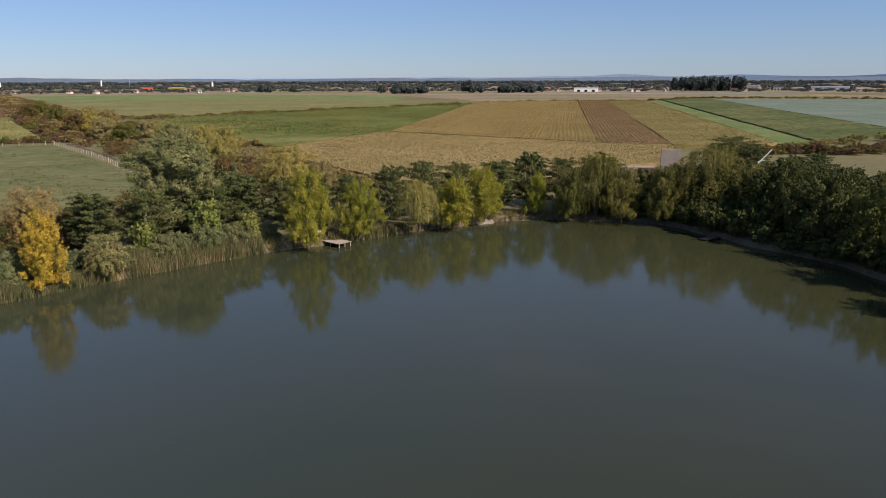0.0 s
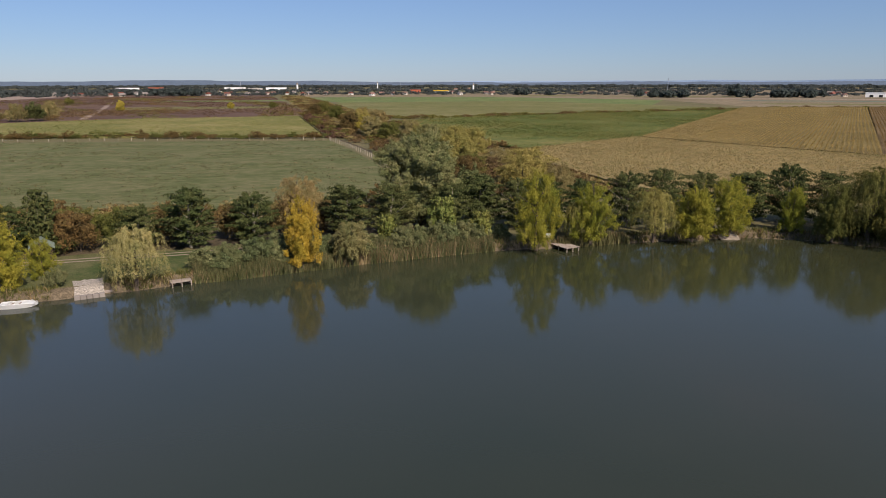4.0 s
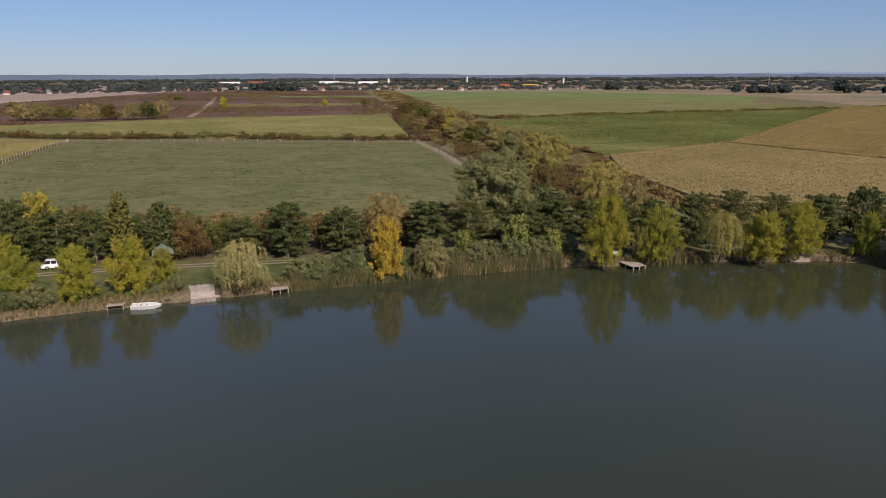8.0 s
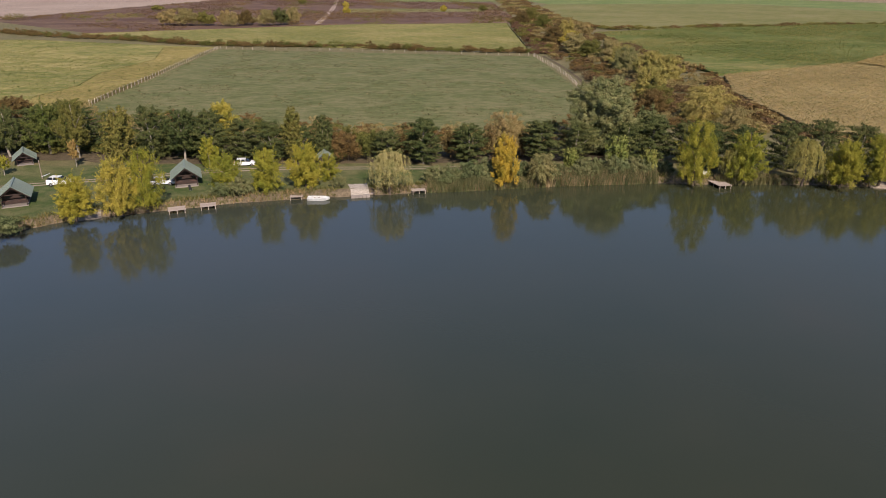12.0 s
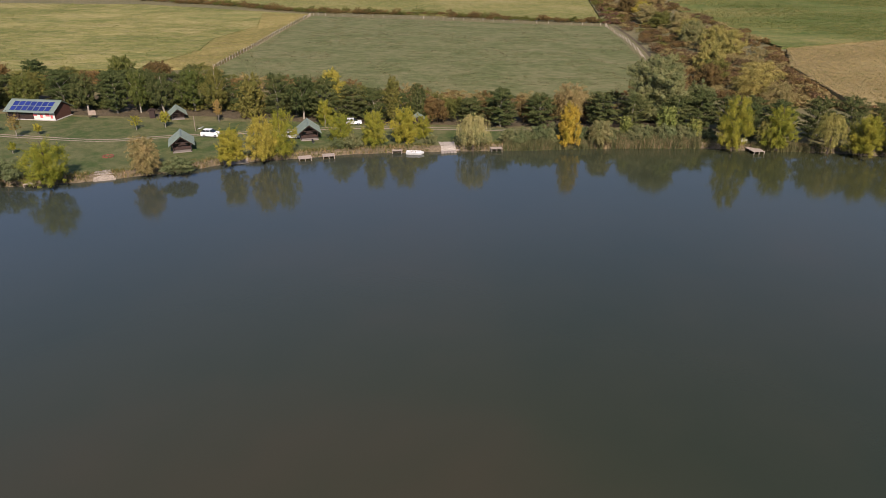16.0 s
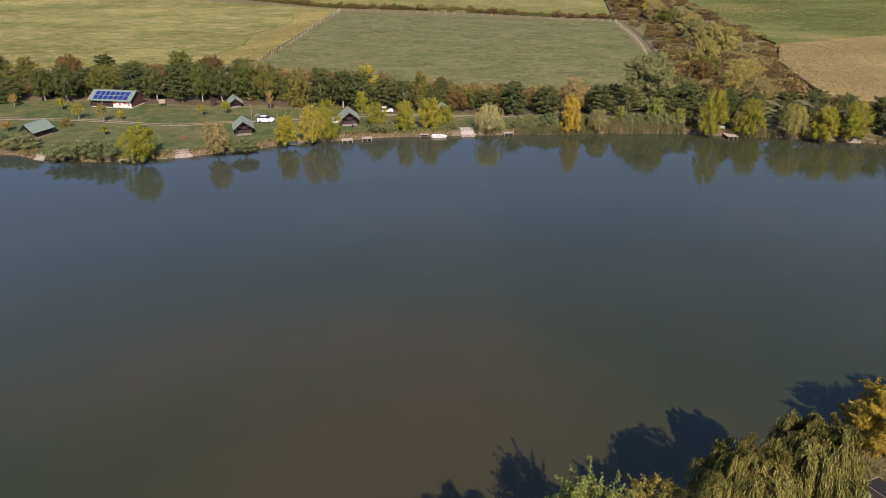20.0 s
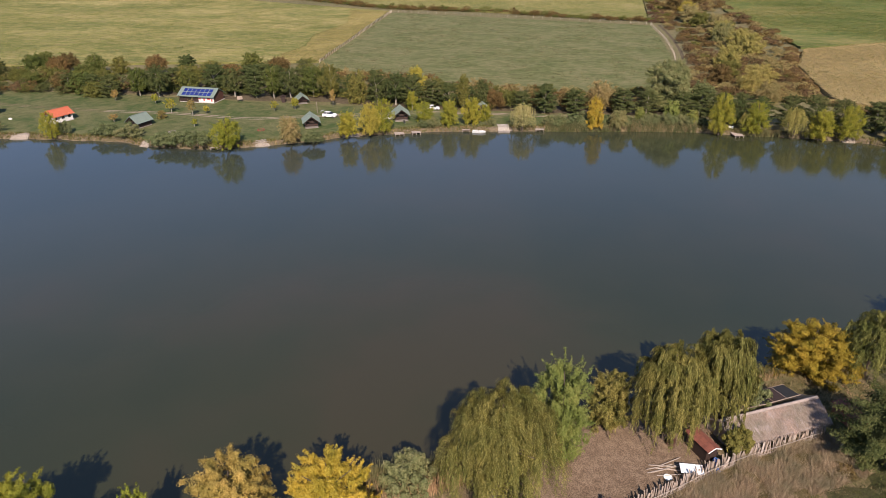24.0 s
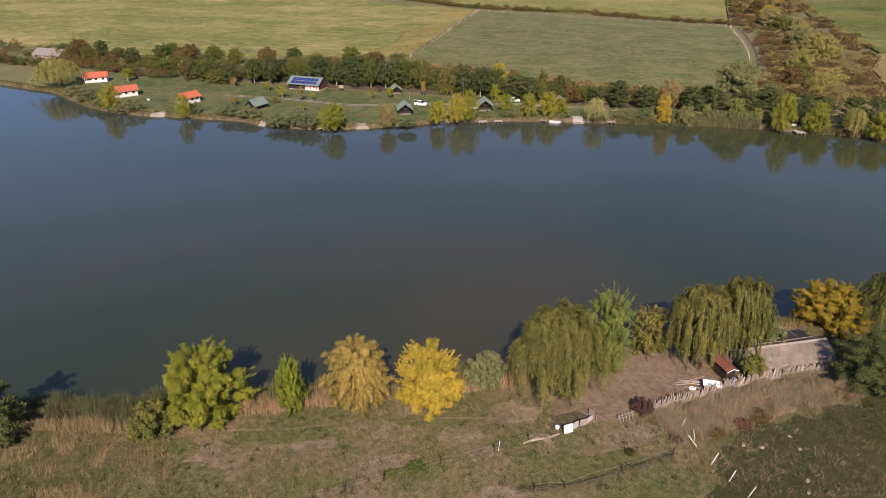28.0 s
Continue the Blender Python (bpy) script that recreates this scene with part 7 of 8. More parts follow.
for x, y in ((-94.4, 40.2), (-95.6, 38.9), (-91.2, 43.6)):
    ch = thing("garden_chair", x, y, 1.0, random.uniform(0, 360), "dark folding chair in front of the cabin", "chair", "chairs by the cabin")
    part("seat", slab((0.5, 0.5, 0.06), (0, 0, 0.45)), RUBBER, ch)
    part("backrest", slab((0.5, 0.06, 0.55), (0, 0.25, 0.75), (-12, 0, 0)), RUBBER, ch)
    for px in (-0.2, 0.2):
        for py in (-0.2, 0.2):
            part("leg", rod((px, py, 0), (px, py, 0.45), 0.025, 6), METAL, ch)


# ---- reeds, grass, village and distance ----
def uneven(pts, h, s=0.35):
    """Heights that swell and sink from place to place."""
    return h * (0.9 + 0.55 * np.array([noise.noise((x * s, y * s, 2.0)) for x, y, z in pts]))


def blades(name, pts, heights, width, material, label, category, lean=0.25, twin=1, laid=0.0):
    """Many upright blades standing at the given points."""
    pts = np.repeat(np.asarray(pts, float), twin, 0)
    h = np.repeat(np.asarray(heights, float), twin)
    n = len(pts)
    a = RNG.uniform(0, 2 * np.pi, n)
    side = np.stack([np.cos(a), np.sin(a), 0 * a], -1) * (width * RNG.uniform(0.6, 1.4, n))[:, None]
    tip = np.stack([RNG.normal(0, lean, n) * h, RNG.normal(0, lean, n) * h, h], -1)
    if laid:
        f = np.repeat(np.array([3.2 * noise.noise((x * 0.16, y * 0.16, 5.0)) for x, y, z in pts[::twin]]), twin)
        tip[:, :2] += laid * (h * 1.0)[:, None] * np.stack([np.cos(f + 2.4), np.sin(f + 2.4)], -1)
    base = pts + np.c_[RNG.normal(0, 0.12, (n, 2)), np.zeros(n)]
    keep = np.ones(n, bool)
    for x, y, r in SPOTS:
        keep &= np.hypot(base[:, 0] - x, base[:, 1] - y) > r
    ob = new(name, flakes_of(name, np.stack([base - side * 0.7, base + side * 0.7, base + tip], 1)[keep], material))
    return tagged(ob, label, category, kind="stuff")


def along_shore(a, b, n, lo, hi):
    """Random places on the bank between two spots of the rim, lo to hi metres inland."""
    ia = int(np.argmin(np.hypot(*(rim - a).T)))
    ib = int(np.argmin(np.hypot(*(rim - b).T)))
    ia, ib = min(ia, ib), max(ia, ib)
    i = RNG.integers(ia, ib, n)
    f = RNG.random((n, 1))
    p = rim[i] * (1 - f) + rim[(i + 1) % len(rim)] * f + outward[i] * RNG.uniform(lo, hi, (n, 1))
    d = ((p - rim[i]) * outward[i]).sum(1)
    z = np.clip(d / 1.6, -0.2, 1.0) * 0.95
    return np.c_[p, z]


def reed_bed(a, b, n, lo, hi, h, w=0.05, split=0.45):
    k = int(n * split)
    p = np.concatenate([along_shore(a, b, k, lo + 0.45 * (hi - lo), hi), along_shore(a, b, n - k, lo, lo + 0.8 * (hi - lo))])
    blades("reeds_straw", p[:k], uneven(p[:k], RNG.uniform(0.4, 0.85, k) * h), w, REED_STRAW, "dry straw-coloured reed stems at the water", "reeds", 0.10, 2)
    blades("reeds", p[k:], uneven(p[k:], RNG.uniform(0.78, 1.05, n - k) * h), w * 1.5, REED_GREEN, "grey-green reeds at the water's edge", "reeds", 0.16, 2)


reed_bed((-8.5, -106), (4.5, -88), 9000, -1.5, 5.0, 3.2)
reed_bed((7, -79.5), (13, -68), 4200, -1.0, 3.5, 2.8, split=0.7)
reed_bed((20, -54), (26, -44), 3600, -1.0, 4.0, 3.2, split=0.55)
reed_bed((36, -8), (46, 13), 3200, -0.5, 2.5, 2.4, split=0.4)
reed_bed((13, -68), (20, -54), 3600, 0.0, 4.2, 1.9, split=0.9)
reed_bed((4.5, -86), (13, -68), 2600, 0.5, 4.6, 1.7, split=0.95)
reed_bed((-27, 102), (-42, 88), 6500, -0.6, 3.2, 2.5, 0.045, 0.5)
reed_bed((-44, 86), (-59, 71), 6500, -0.5, 3.0, 1.8, 0.045, 0.3)
reed_bed((-9, 114), (-18, 107.6), 1600, -0.3, 1.6, 1.5, 0.07, 0.6)
straw = along_shore((-27, 102), (-42, 88), 2600, -0.4, 1.3)
blades("reeds_straw", straw, uneven(straw, RNG.uniform(1.2, 2.3, len(straw))), 0.06, REED_STRAW, "dry straw-coloured reeds along the far bank", "reeds", 0.14, 2)
straw = along_shore((-42, 88), (-58, 71), 1200, -0.3, 1.0)
blades("reeds_straw", straw, uneven(straw, RNG.uniform(0.8, 1.6, len(straw))), 0.06, REED_STRAW, "dry straw-coloured reeds along the far bank", "reeds", 0.16, 2)
fringe = along_shore((33, 123.5), (-252, -85), 9000, 0.05, 2.4)
blades("bank_grass", fringe, RNG.uniform(0.25, 1.0, len(fringe)), 0.10, GREENBLADE, "rough green grass on the bank's edge", "grass", 0.35, 3)
fringe = along_shore((33, 123.5), (-252, -85), 2600, 0.05, 1.6)
blades("bank_straw", fringe, RNG.uniform(0.3, 1.1, len(fringe)), 0.09, STRAW, "dry grass on the bank's edge", "grass", 0.35, 3)

# tufts on the near bank


def scatter(n, x0, x1, y0, y1, near=1.9):
    p = np.c_[RNG.uniform(x0, x1, n), RNG.uniform(y0, y1, n)]
    keep = ~inside(p[:, 0], p[:, 1], rim) & ~inside(p[:, 0], p[:, 1], np.array([(28.5, -38), (31.5, -27), (35.5, -18), (41, -14.5), (46.2, -24), (43.5, -33), (41.5, -40), (38, -49), (34, -47)])) & ~inside(p[:, 0], p[:, 1], np.array([(42, -19), (49.5, -3), (54, -6), (47.5, -21)]))
    return p[keep]


def density(p, s, seed):
    return np.array([noise.noise((x * s, y * s, seed)) for x, y in p])


NEAR_POLY = np.array([(-12, -114), (20, -118), (48, -78), (84, -42), (104, 0), (62, 14), (40, 4), (20, -50)])


def near_points(n):
    g = scatter(n, -12, 104, -118, 14)
    return g[inside(g[:, 0], g[:, 1], NEAR_POLY)]


def tufts(name, p, lo, hi, material, label, width=0.045, lean=0.5, twin=4, laid=0.0):
    blades(name, np.c_[p, np.full(len(p), 0.97)], RNG.uniform(lo, hi, len(p)), width, material, label, "grass", lean, twin, laid)


g = near_points(130000)
d = density(g, 0.075, 3.0) + 0.6 * density(g, 0.3, 6.0) + RNG.normal(0, 0.12, len(g))
tufts("dry_grass", g[d > 0.02], 0.15, 0.42, STRAW, "dry straw-coloured grass on the bank")
tufts("green_grass", g[d < 0.02], 0.10, 0.32, GREENBLADE, "short green grass on the bank")
g = near_points(30000)
g = g[(density(g, 0.05, 8.0) > 0.08)]
tufts("tall_dry_grass", g, 0.4, 0.9, STRAW, "tall wind-laid dry grass", 0.04, 0.6, 4)
g = scatter(17000, -8, 26, -122, -90)
g = g[((g[:, 0] - 6) / 17) ** 2 + ((g[:, 1] + 108) / 16) ** 2 + 0.7 * density(g, 0.2, 9.0) + 0.12 * RNG.normal(size=len(g)) < 0.85]
d = density(g, 0.28, 4.0)
tufts("laid_grass", g[d > 0.12], 0.5, 1.1, STRAW, "tall wind-laid dry grass by the reed bed", 0.03, 0.42, 3, 0.55)
tufts("laid_grass", g[d < 0.12], 0.2, 0.6, GREENBLADE, "dull green wind-laid grass by the reed bed", 0.03, 0.45, 3, 0.4)
line = np.array([FENCE_LINE[i] for i in RNG.integers(0, len(FENCE_LINE), 24000)])
off = RNG.random(24000) ** 1.3 * 6.5
line += np.c_[0.94 * off + 0.2, -0.34 * off + RNG.uniform(-0.5, 0.5, 24000)]
hi = density(line, 0.45, 5.0) > -0.1
tufts("fence_grass", line[hi], 0.6, 1.3, HAY, "tall pale dry grass below the fence", 0.05, 0.5, 3, 0.25)
tufts("fence_grass", line[~hi], 0.25, 0.6, STRAW, "short brown grass below the fence", 0.04, 0.5, 3, 0.15)
rut_line = spline([(43.5, -60), (46.8, -54.4), (48.1, -50.0), (49.3, -45.3), (50.5, -40.5)], 0.04)
rut_line = rut_line + np.array([-0.35, 0.1]) + RNG.normal(0, 0.1, rut_line.shape)
tufts("rut_grass", rut_line, 0.15, 0.5, LEAF_WEED, "dark tall grass along the rut", 0.04, 0.4, 2)
# clumps of coarse grass and dock
c_ = near_points(2600)
c_ = np.repeat(c_, 16, 0) + RNG.normal(0, 0.16, (16 * len(c_), 2))
d = density(c_, 0.06, 12.0)
tufts("grass_clumps", c_[d > 0.05], 0.3, 0.75, HAY, "pale clumps of coarse dry grass", 0.035, 0.5, 1)
tufts("grass_clumps", c_[d < 0.05], 0.25, 0.6, LEAF_WEED, "dark clumps of coarse green grass", 0.05, 0.6, 1)
w_ = scatter(80000, 46, 112, -62, 12)
w_ = w_[inside(w_[:, 0], w_[:, 1], np.array([(54.5, -36), (52.5, -31), (56, -20), (60, -8), (68, 6), (90, 10), (110, -40), (75, -60), (58, -44)]))]
hw = 1.35 + 0.5 * density(w_, 0.35, 4.0)
for k, (m, lab) in enumerate(((GREENBLADE, "dense green weeds and nettles"), (LEAF_WEED, "dark weeds going to seed"), (STRAW, "dry brown stalks among the weeds"))):
    pick = RNG.random(len(w_)) < (0.07, 0.95, 0.08)[k]
    q = leaf_flakes(np.c_[w_[pick] + RNG.normal(0, 0.1, (pick.sum(), 2)), hw[pick] + RNG.uniform(-0.6, 0.35, pick.sum())], np.tile([0.0, 0.0, 0.5], (pick.sum(), 1)), 0.10, 0.45, 1.1)
    tagged(new("weeds", flakes_of("weeds", q, m)), lab, "weeds", kind="stuff")
# heath tufts and bushes, and grass in the pasture
HEATH_LAND = np.array([(-650, 230), (-440, 212), (-360, 366), (-277, 446), (-320, 520), (-720, 1060), (-1000, 1440), (-1120, 1070), (-840, 560)])
for k, (m, lab, seed) in enumerate(((LEAF_HEATH, "low maroon scrub on the heath", 3.0), (LEAF_RUSSET, "low brown scrub on the heath", 9.0), (LEAF_OLIVE, "low olive scrub on the heath", 15.0))):
    hp = np.c_[RNG.uniform(-900, -290, 30000), RNG.uniform(240, 1000, 30000)]
    hp = hp[inside(hp[:, 0], hp[:, 1], HEATH_LAND)]
    drift = np.array([noise.noise((0.020 * (0.64 * x + 0.77 * y), 0.007 * (-0.77 * x + 0.64 * y), seed)) + 0.4 * noise.noise((x * 0.06, y * 0.06, seed)) for x, y in hp])
    hp = hp[drift > (-0.02, 0.18, 0.3)[k]]
    q = np.concatenate([leaf_flakes(np.c_[hp + RNG.normal(0, 0.9, hp.shape), RNG.uniform(1.05, 1.9, len(hp))], np.tile([0.0, 0.0, 0.7], (len(hp), 1)), 0.55, 0.6, 0.8) for _ in range(3)])
    tagged(new("heath_scrub", flakes_of("heath_scrub", q, m)), lab, "scrub", kind="stuff")


pp = np.c_[RNG.uniform(-300, -60, 9000), RNG.uniform(68, 270, 9000)]
pp = pp[inside(pp[:, 0], pp[:, 1], np.array(PASTURE_POLY)) & (density(pp, 0.05, 2.0) > -0.05)]
pp = np.repeat(pp, 5, 0) + RNG.normal(0, 0.3, (5 * len(pp), 2))
k = RNG.random(len(pp)) < 0.75
blades("pasture_tufts", np.c_[pp, np.full(len(pp), 1.0)][k], RNG.uniform(0.15, 0.45, k.sum()), 0.10, LEAF_WEED, "dark coarse tufts in the pasture", "grass", 0.5, 1)
blades("pasture_tufts", np.c_[pp, np.full(len(pp), 1.0)][~k], RNG.uniform(0.15, 0.4, (~k).sum()), 0.08, STRAW, "dry tufts in the pasture", "grass", 0.5, 1)


# standing plants of the crops, in their rows
def plants(name, poly, along, spacing, n, z, size, material, label, bias=0.0, seed=1.0):
    poly = np.array(poly, float)
    a = np.array(along, float) / np.linalg.norm(along)
    s = np.array([-a[1], a[0]])
    p = np.c_[RNG.uniform(poly[:, 0].min(), poly[:, 0].max(), n), RNG.uniform(poly[:, 1].min(), poly[:, 1].max(), n)]
    w = np.round(p @ s / spacing) * spacing + RNG.normal(0, 0.12 * spacing, n)
    p = np.outer(p @ a, a) + np.outer(w, s)
    p = p[inside(p[:, 0], p[:, 1], poly)]
    if bias:
        p = p[density(p, 0.02, seed) > bias - 0.3 + 0.25 * RNG.normal(size=len(p))]
    q = leaf_flakes(np.c_[p, RNG.uniform(z - 0.2, z + 0.15, len(p))], np.tile([0.0, 0.0, 0.9], (len(p), 1)), size * 0.85, 0.4, 0.8)
    tagged(new(name, flakes_of(name, q, material)), label, "crop", kind="stuff")


plants("corn_plants", FRONT_CORN, (0.86, -0.5), 1.5, 130000, 2.9, 0.26, LEAF_CORN_TAN, "ripe corn plants in rows")
plants("corn_plants", FRONT_CORN, (0.86, -0.5), 1.5, 26000, 2.8, 0.30, LEAF_CORN_GREEN, "green corn plants among the ripe ones", 0.3)
plants("corn_plants", MAIN_CORN, (0.159, 0.9873), 1.6, 120000, 3.0, 0.34, LEAF_CORN, "ripe corn plants in rows")
plants("corn_plants", [(-25, 311.5), (-6, 299), (58, 690), (30, 690)], (0.159, 0.9873), 1.6, 110000, 3.05, 0.36, LEAF_CORN_TAN, "paler tan corn plants in rows")
plants("crop_plants", GREEN_CORN, (0.86, 0.5), 1.5, 90000, 2.15, 0.40, LEAF_CROP, "yellowing plants in the green corn", 0.32, 9.0)
plants("corn_plants", EAST_CORN, (0.18, 0.984), 1.6, 60000, 2.6, 0.40, LEAF_CORN_OLIVE, "yellowing olive corn plants in rows")
plants("corn_plants", BROWN_CORN, (0.162, 0.9868), 1.6, 60000, 3.0, 0.40, LEAF_CORN_BROWN, "ripe corn plants in rows")
plants("corn_plants", GREEN_CORN, (0.86, 0.5), 1.5, 110000, 2.1, 0.42, LEAF_CORN_GREEN, "green corn plants in rows", 0.2, 4.0)
plants("crop_plants", LEFT_FIELD, (-0.8, -0.6), 1.6, 120000, 1.9, 0.4, LEAF_CROP, "yellow-green plants of the yellowing crop", 0.2, 6.0)
plants("crop_plants", STRIP, (-0.9, -0.44), 1.6, 26000, 2.0, 0.45, LEAF_CROP, "ripe plants of the crop strip", 0.25, 7.0)


# the village and the woods on the skyline
def far_woods(name, places, label, material, size=3.0, per=60):
    """Distant trees, each a heap of leafy tufts."""
    out = []
    for x, y, h, w in places:
        c = unit(per) * RNG.uniform(0.55, 1.0, (per, 1))
        p = np.stack([x + c[:, 0] * w / 2, y + c[:, 1] * w / 2, 1.0 + h * (0.52 + 0.48 * c[:, 2])], -1)
        out.append(leaf_flakes(p, c, size * w / 12.0, 0.7))
    return tagged(new(name, flakes_of(name, np.concatenate(out), material)), label, "woods", kind="stuff")


rv = np.random.default_rng(21)


def polar(az, dist):
    """A place by its bearing to the left of north, in degrees, and distance."""
    return -dist * math.sin(radians(az)), dist * math.cos(radians(az))


woods = []
for az in np.arange(-38, 66, 0.13):
    if rv.random() < 0.9:
        x, y = polar(az + rv.normal(0, 0.1), rv.uniform(1330, 1560))
        woods.append((x, y, rv.uniform(2.5, 6.5), rv.uniform(6, 16)))
    x, y = polar(az, rv.uniform(1700, 2500))
    woods.append((x, y, rv.uniform(4, 7), rv.uniform(14, 30)))
    x, y = polar(az, rv.uniform(2800, 3900))
    woods.append((x, y, rv.uniform(7, 12), rv.uniform(26, 46)))
far_woods("village_trees", woods, "trees among the houses of the far village", LEAF_HAZE_FAR, 1.25, per=60)
block = [(rv.uniform(412, 535), rv.uniform(1285, 1345), rv.uniform(23, 29), rv.uniform(9, 14)) for _ in range(60)]
block += [(rv.uniform(15, 36), rv.uniform(1265, 1290), rv.uniform(17, 23), rv.uniform(9, 13)) for _ in range(6)]
block += [(x + rv.uniform(-40, 40), y + rv.uniform(-20, 20), rv.uniform(9, 15), rv.uniform(12, 20)) for x, y in ((-105, 1170), (-80, 1165), (100, 1225), (130, 1230), (60, 1215), (-908, 1035), (-930, 1030), (-890, 1050), (-310, 1300)) for _ in range(4)]
far_woods("shelter_trees", block, "dense block of tall dark trees far off", LEAF_HAZE_FAR, 2.0, per=130)
low = [(*polar(rv.uniform(40, 66), rv.uniform(1450, 1900)), rv.uniform(5, 11), rv.uniform(12, 24)) for _ in range(150)]
far_woods("west_wood", low, "dark far wood beyond the plough land", LEAF_HAZE_FAR, 2.0, per=100)


def village_house(x, y, turn, w, d, h, wall, roof, label, group="village houses"):
    root = thing("village_house", x, y, 1.0, turn, label, "house", group)
    part("house_body", slab((w, d, h), (0, 0, h / 2), (0, 0, 0), 0.05), wall, root)
    part("roof", prism([(-w / 2 - 0.5, h), (w / 2 + 0.5, h), (0, h + w * 0.42)], d + 0.8), roof, root)
    for k in (-1, 1):
        part("window", slab((0.1, 1.4, 1.4), (-w / 2 - 0.02, k * d * 0.25, h * 0.55)), GLASS_DARK, root)
        part("window", slab((1.4, 0.1, 1.4), (k * w * 0.22, -d / 2 - 0.02, h * 0.55)), GLASS_DARK, root)
    return root


VILLAGE_ROOF = solid("muted_tile_roof", (0.24, 0.135, 0.105), 0.8, 0.0, 0.25, 0.5)
proto = [village_house(*polar(30 + 1.5 * i, 1420), 20 * i, 7, 9, 3.2, (PLASTER, SAND)[i % 2], (VILLAGE_ROOF, ROOF_GREY, ROOF_RUST)[i % 3], ("white village house with a pitched roof", "buff village house with a pitched roof")[i % 2]) for i in range(6)]
for i in range(95):
    az = rv.uniform(-37, 62)
    x, y = polar(az, rv.uniform(1300, 1560) if i % 4 else rv.uniform(1700, 2300))
    copy_thing(proto[i % 6], pose(x, y, 1.0, 0, 0, rv.uniform(0, 180)))


def hall(x, y, turn, ln, dp, h, wall, roof, label):
    root = thing("farm_hall", x, y, 1.0, turn, label, "hall", "far halls")
    part("hall_body", slab((ln, dp, h), (0, 0, h / 2), (0, 0, 0), 0.1), wall, root)
    part("roof", slab((ln + 1, dp + 1, 0.6), (0, 0, h + 0.3), (0, 0, 0), 0.1), roof, root)
    for k in range(3):
        part("gate", slab((ln * 0.12, 0.2, h * 0.55), (ln * (-0.3 + 0.3 * k), -dp / 2 - 0.1, h * 0.28)), GLASS_DARK, root)


hall(243, 1282, -12, 42, 18, 6.5, WHITE_PAINT, WHITE_PAINT, "long white farm hall on the plain")
hall(592, 1420, -24, 34, 14, 8, SAND, SAND, "pale yellow hall by the dark trees")
hall(628, 1378, -24, 18, 12, 6, PLASTER, ROOF_GREY, "white house row by the plain")
hall(716, 1358, -28, 64, 18, 7, WHITE_PAINT, WHITE_PAINT, "long white hall at the village edge")
hall(-560, 1478, 22, 40, 12, 4.5, WHITE_PAINT, SAND, "low white filling station hall")
yl = thing("canopy", -560, 1466, 1.0, 22, "yellow canopy of a filling station", "canopy")
part("canopy_roof", slab((34, 9, 1.6), (0, 0, 6.0), (0, 0, 0), 0.1), solid("yellow_paint", (0.75, 0.5, 0.04), 0.5), yl)
for s in (-1, 1):
    part("column", slab((0.6, 0.6, 5.2), (s * 12, 0, 2.6)), WHITE_PAINT, yl)
hall(-622, 1470, 22, 22, 12, 7, ROOF_RED, ROOF_RED, "orange hall at the village edge")
hall(-1536, 1562, 44, 62, 22, 9, WHITE_PAINT, ROOF_GREY, "long white hall beyond the heath")
hall(-1470, 1600, 44, 40, 22, 10, BRICK, ROOF_RUST, "brown-roofed hall beyond the heath")
hall(-1306, 1738, 38, 60, 22, 9, WHITE_PAINT, WHITE_PAINT, "white hall beyond the heath")
hall(-1210, 1700, 36, 40, 22, 8, CONCRETE, GLASS_DARK, "grey hall beyond the heath")
hall(-1140, 1700, 34, 56, 22, 9, WHITE_PAINT, WHITE_PAINT, "white hall beyond the heath")
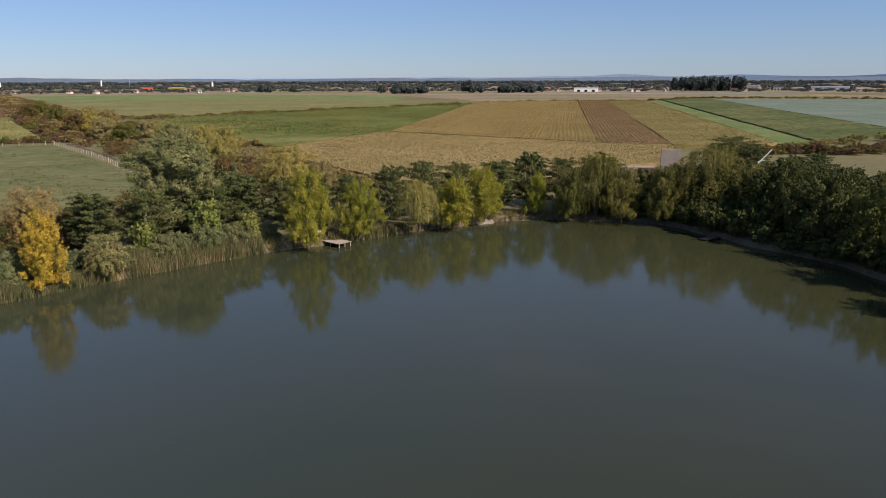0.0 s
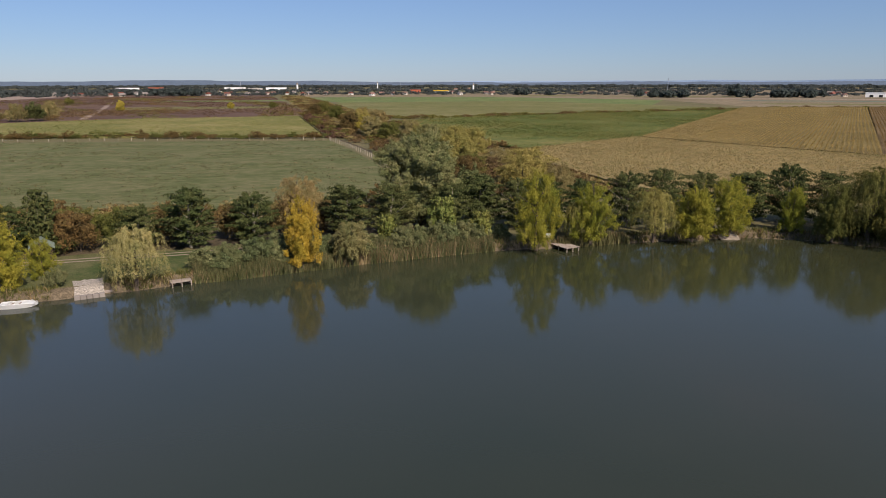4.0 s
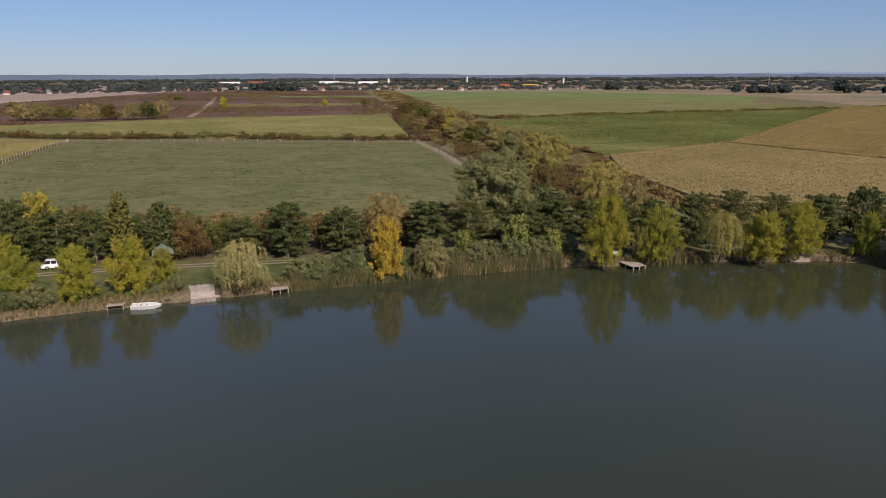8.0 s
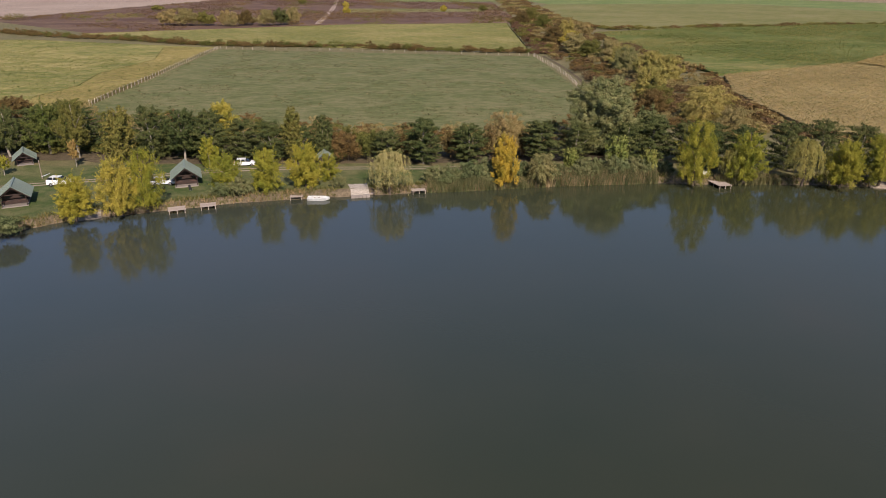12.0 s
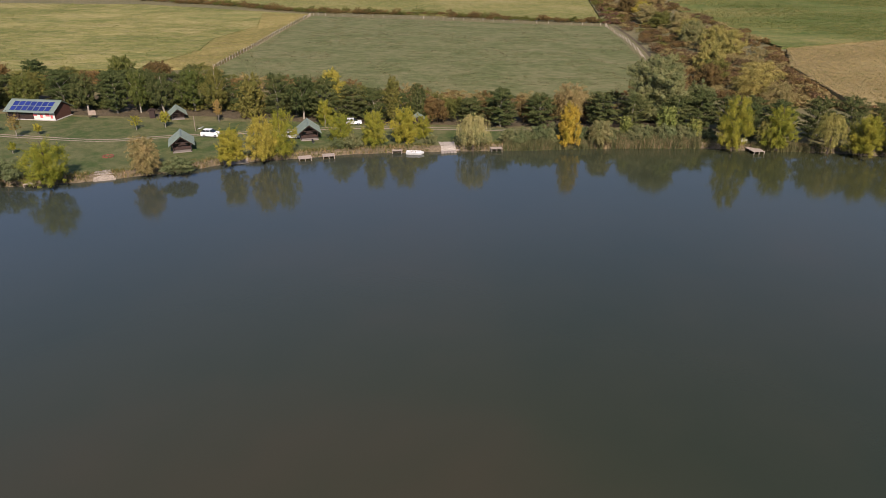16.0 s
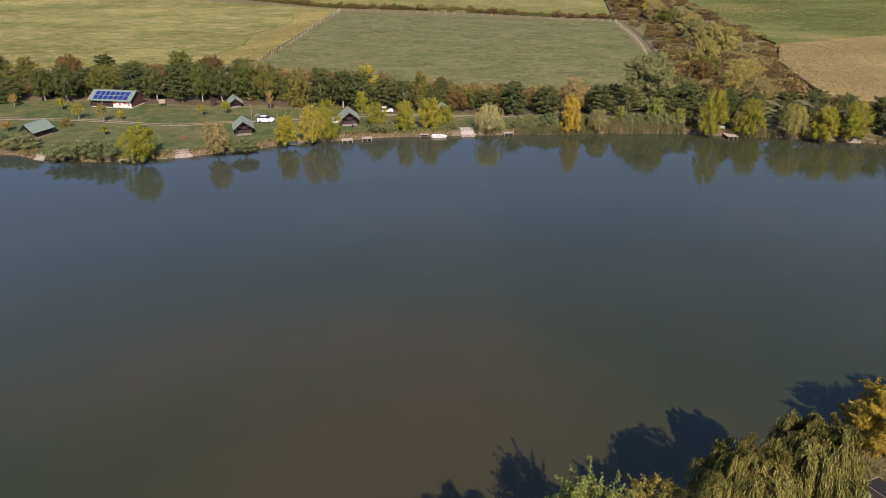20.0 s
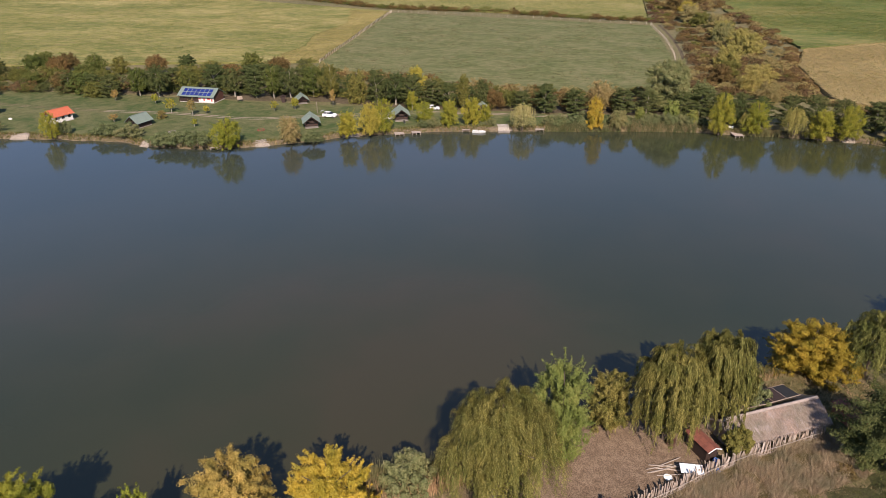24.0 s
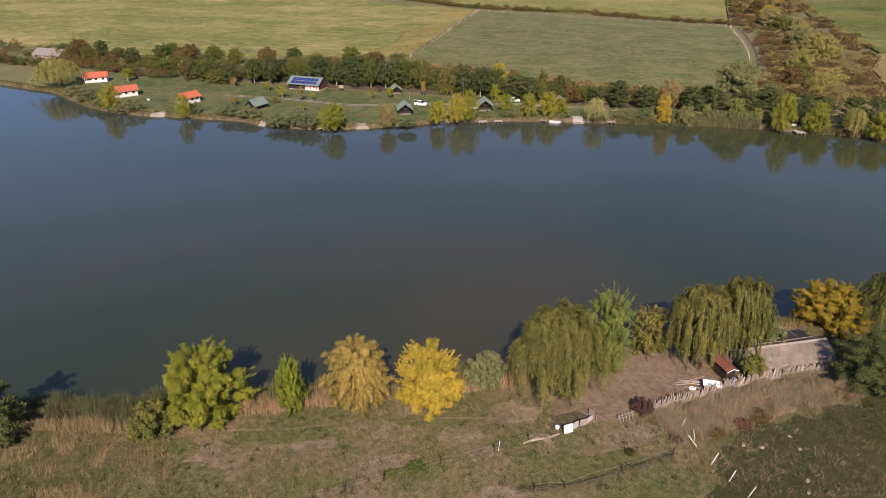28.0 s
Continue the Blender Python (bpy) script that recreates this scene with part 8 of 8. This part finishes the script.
for x, y, h, r, m, lab in ((-1110, 1760, 17, 2.6, WHITE_PAINT, "white silo tower beyond the heath"), (-1014, 2081, 20, 2.2, WHITE_PAINT, "white church tower in the village"), (-660, 1990, 15, 2.6, WHITE_PAINT, "white water tower in the village"), (-86, 1470, 30, 0.5, METAL, "thin grey lattice radio mast"), (-1250, 1690, 26, 0.5, METAL, "thin grey lattice radio mast"), (-770, 1720, 24, 0.5, METAL, "thin grey lattice radio mast")):
    tw = thing("tower", x, y, 1.0, 0, lab, "tower")
    part("shaft", rod((0, 0, 0), (0, 0, h), r, 10), m, tw)
    bm = bmesh.new()
    bmesh.ops.create_cone(bm, cap_ends=True, segments=10, radius1=r * 1.3, radius2=r * 0.2, depth=r * 2.5)
    bm.transform(pose(0, 0, h + r * 1.25))
    part("cap", bm, ROOF_GREY if r > 1 else m, tw)

# low hills on the horizon, distance haze painted in as blue-grey colour
HILL = earth("haze_blue_hills", [(0.35, (0.11, 0.145, 0.19)), (0.65, (0.14, 0.175, 0.22))], [(0.3, (0.10, 0.135, 0.18)), (0.7, (0.15, 0.185, 0.23))], 0.002, 0.01, bump=0.0)
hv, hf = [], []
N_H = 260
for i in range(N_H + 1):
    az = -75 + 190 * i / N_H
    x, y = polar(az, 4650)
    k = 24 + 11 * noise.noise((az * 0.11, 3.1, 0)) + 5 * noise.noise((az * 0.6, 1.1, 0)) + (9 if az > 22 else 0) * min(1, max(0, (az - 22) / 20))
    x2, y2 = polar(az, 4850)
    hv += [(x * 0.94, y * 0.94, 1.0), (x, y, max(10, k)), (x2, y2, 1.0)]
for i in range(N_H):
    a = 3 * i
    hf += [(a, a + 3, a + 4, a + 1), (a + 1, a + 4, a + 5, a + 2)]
tagged(new("backdrop_hills", mesh_of("backdrop_hills", hv, hf, HILL)), "low hills on the horizon, haze put in as blue-grey colour", "hills", kind="structure")
# the farthest ridge has more haze in its colour, a paler blue
MOUNT = earth("haze_blue_mountains", [(0.35, (0.30, 0.40, 0.55)), (0.65, (0.32, 0.42, 0.57))], [(0.3, (0.30, 0.40, 0.55)), (0.7, (0.32, 0.42, 0.57))], 0.002, 0.01, bump=0.0)
mv, mf = [], []
for i in range(121):
    az = -50 + 70 * i / 120
    k = 30 + 34 * max(0, noise.noise((az * 0.16, 9.3, 0)) + 0.2) * min(1, max(0, (12 - az) / 20))
    x, y = polar(az, 4880)
    mv += [(x, y, 1.0), (x, y, k)]
for i in range(120):
    mf.append((2 * i, 2 * i + 2, 2 * i + 3, 2 * i + 1))
tagged(new("backdrop_mountains", mesh_of("backdrop_mountains", mv, mf, MOUNT)), "mountains beyond the plain, haze put in as pale blue colour", "mountains", kind="structure")
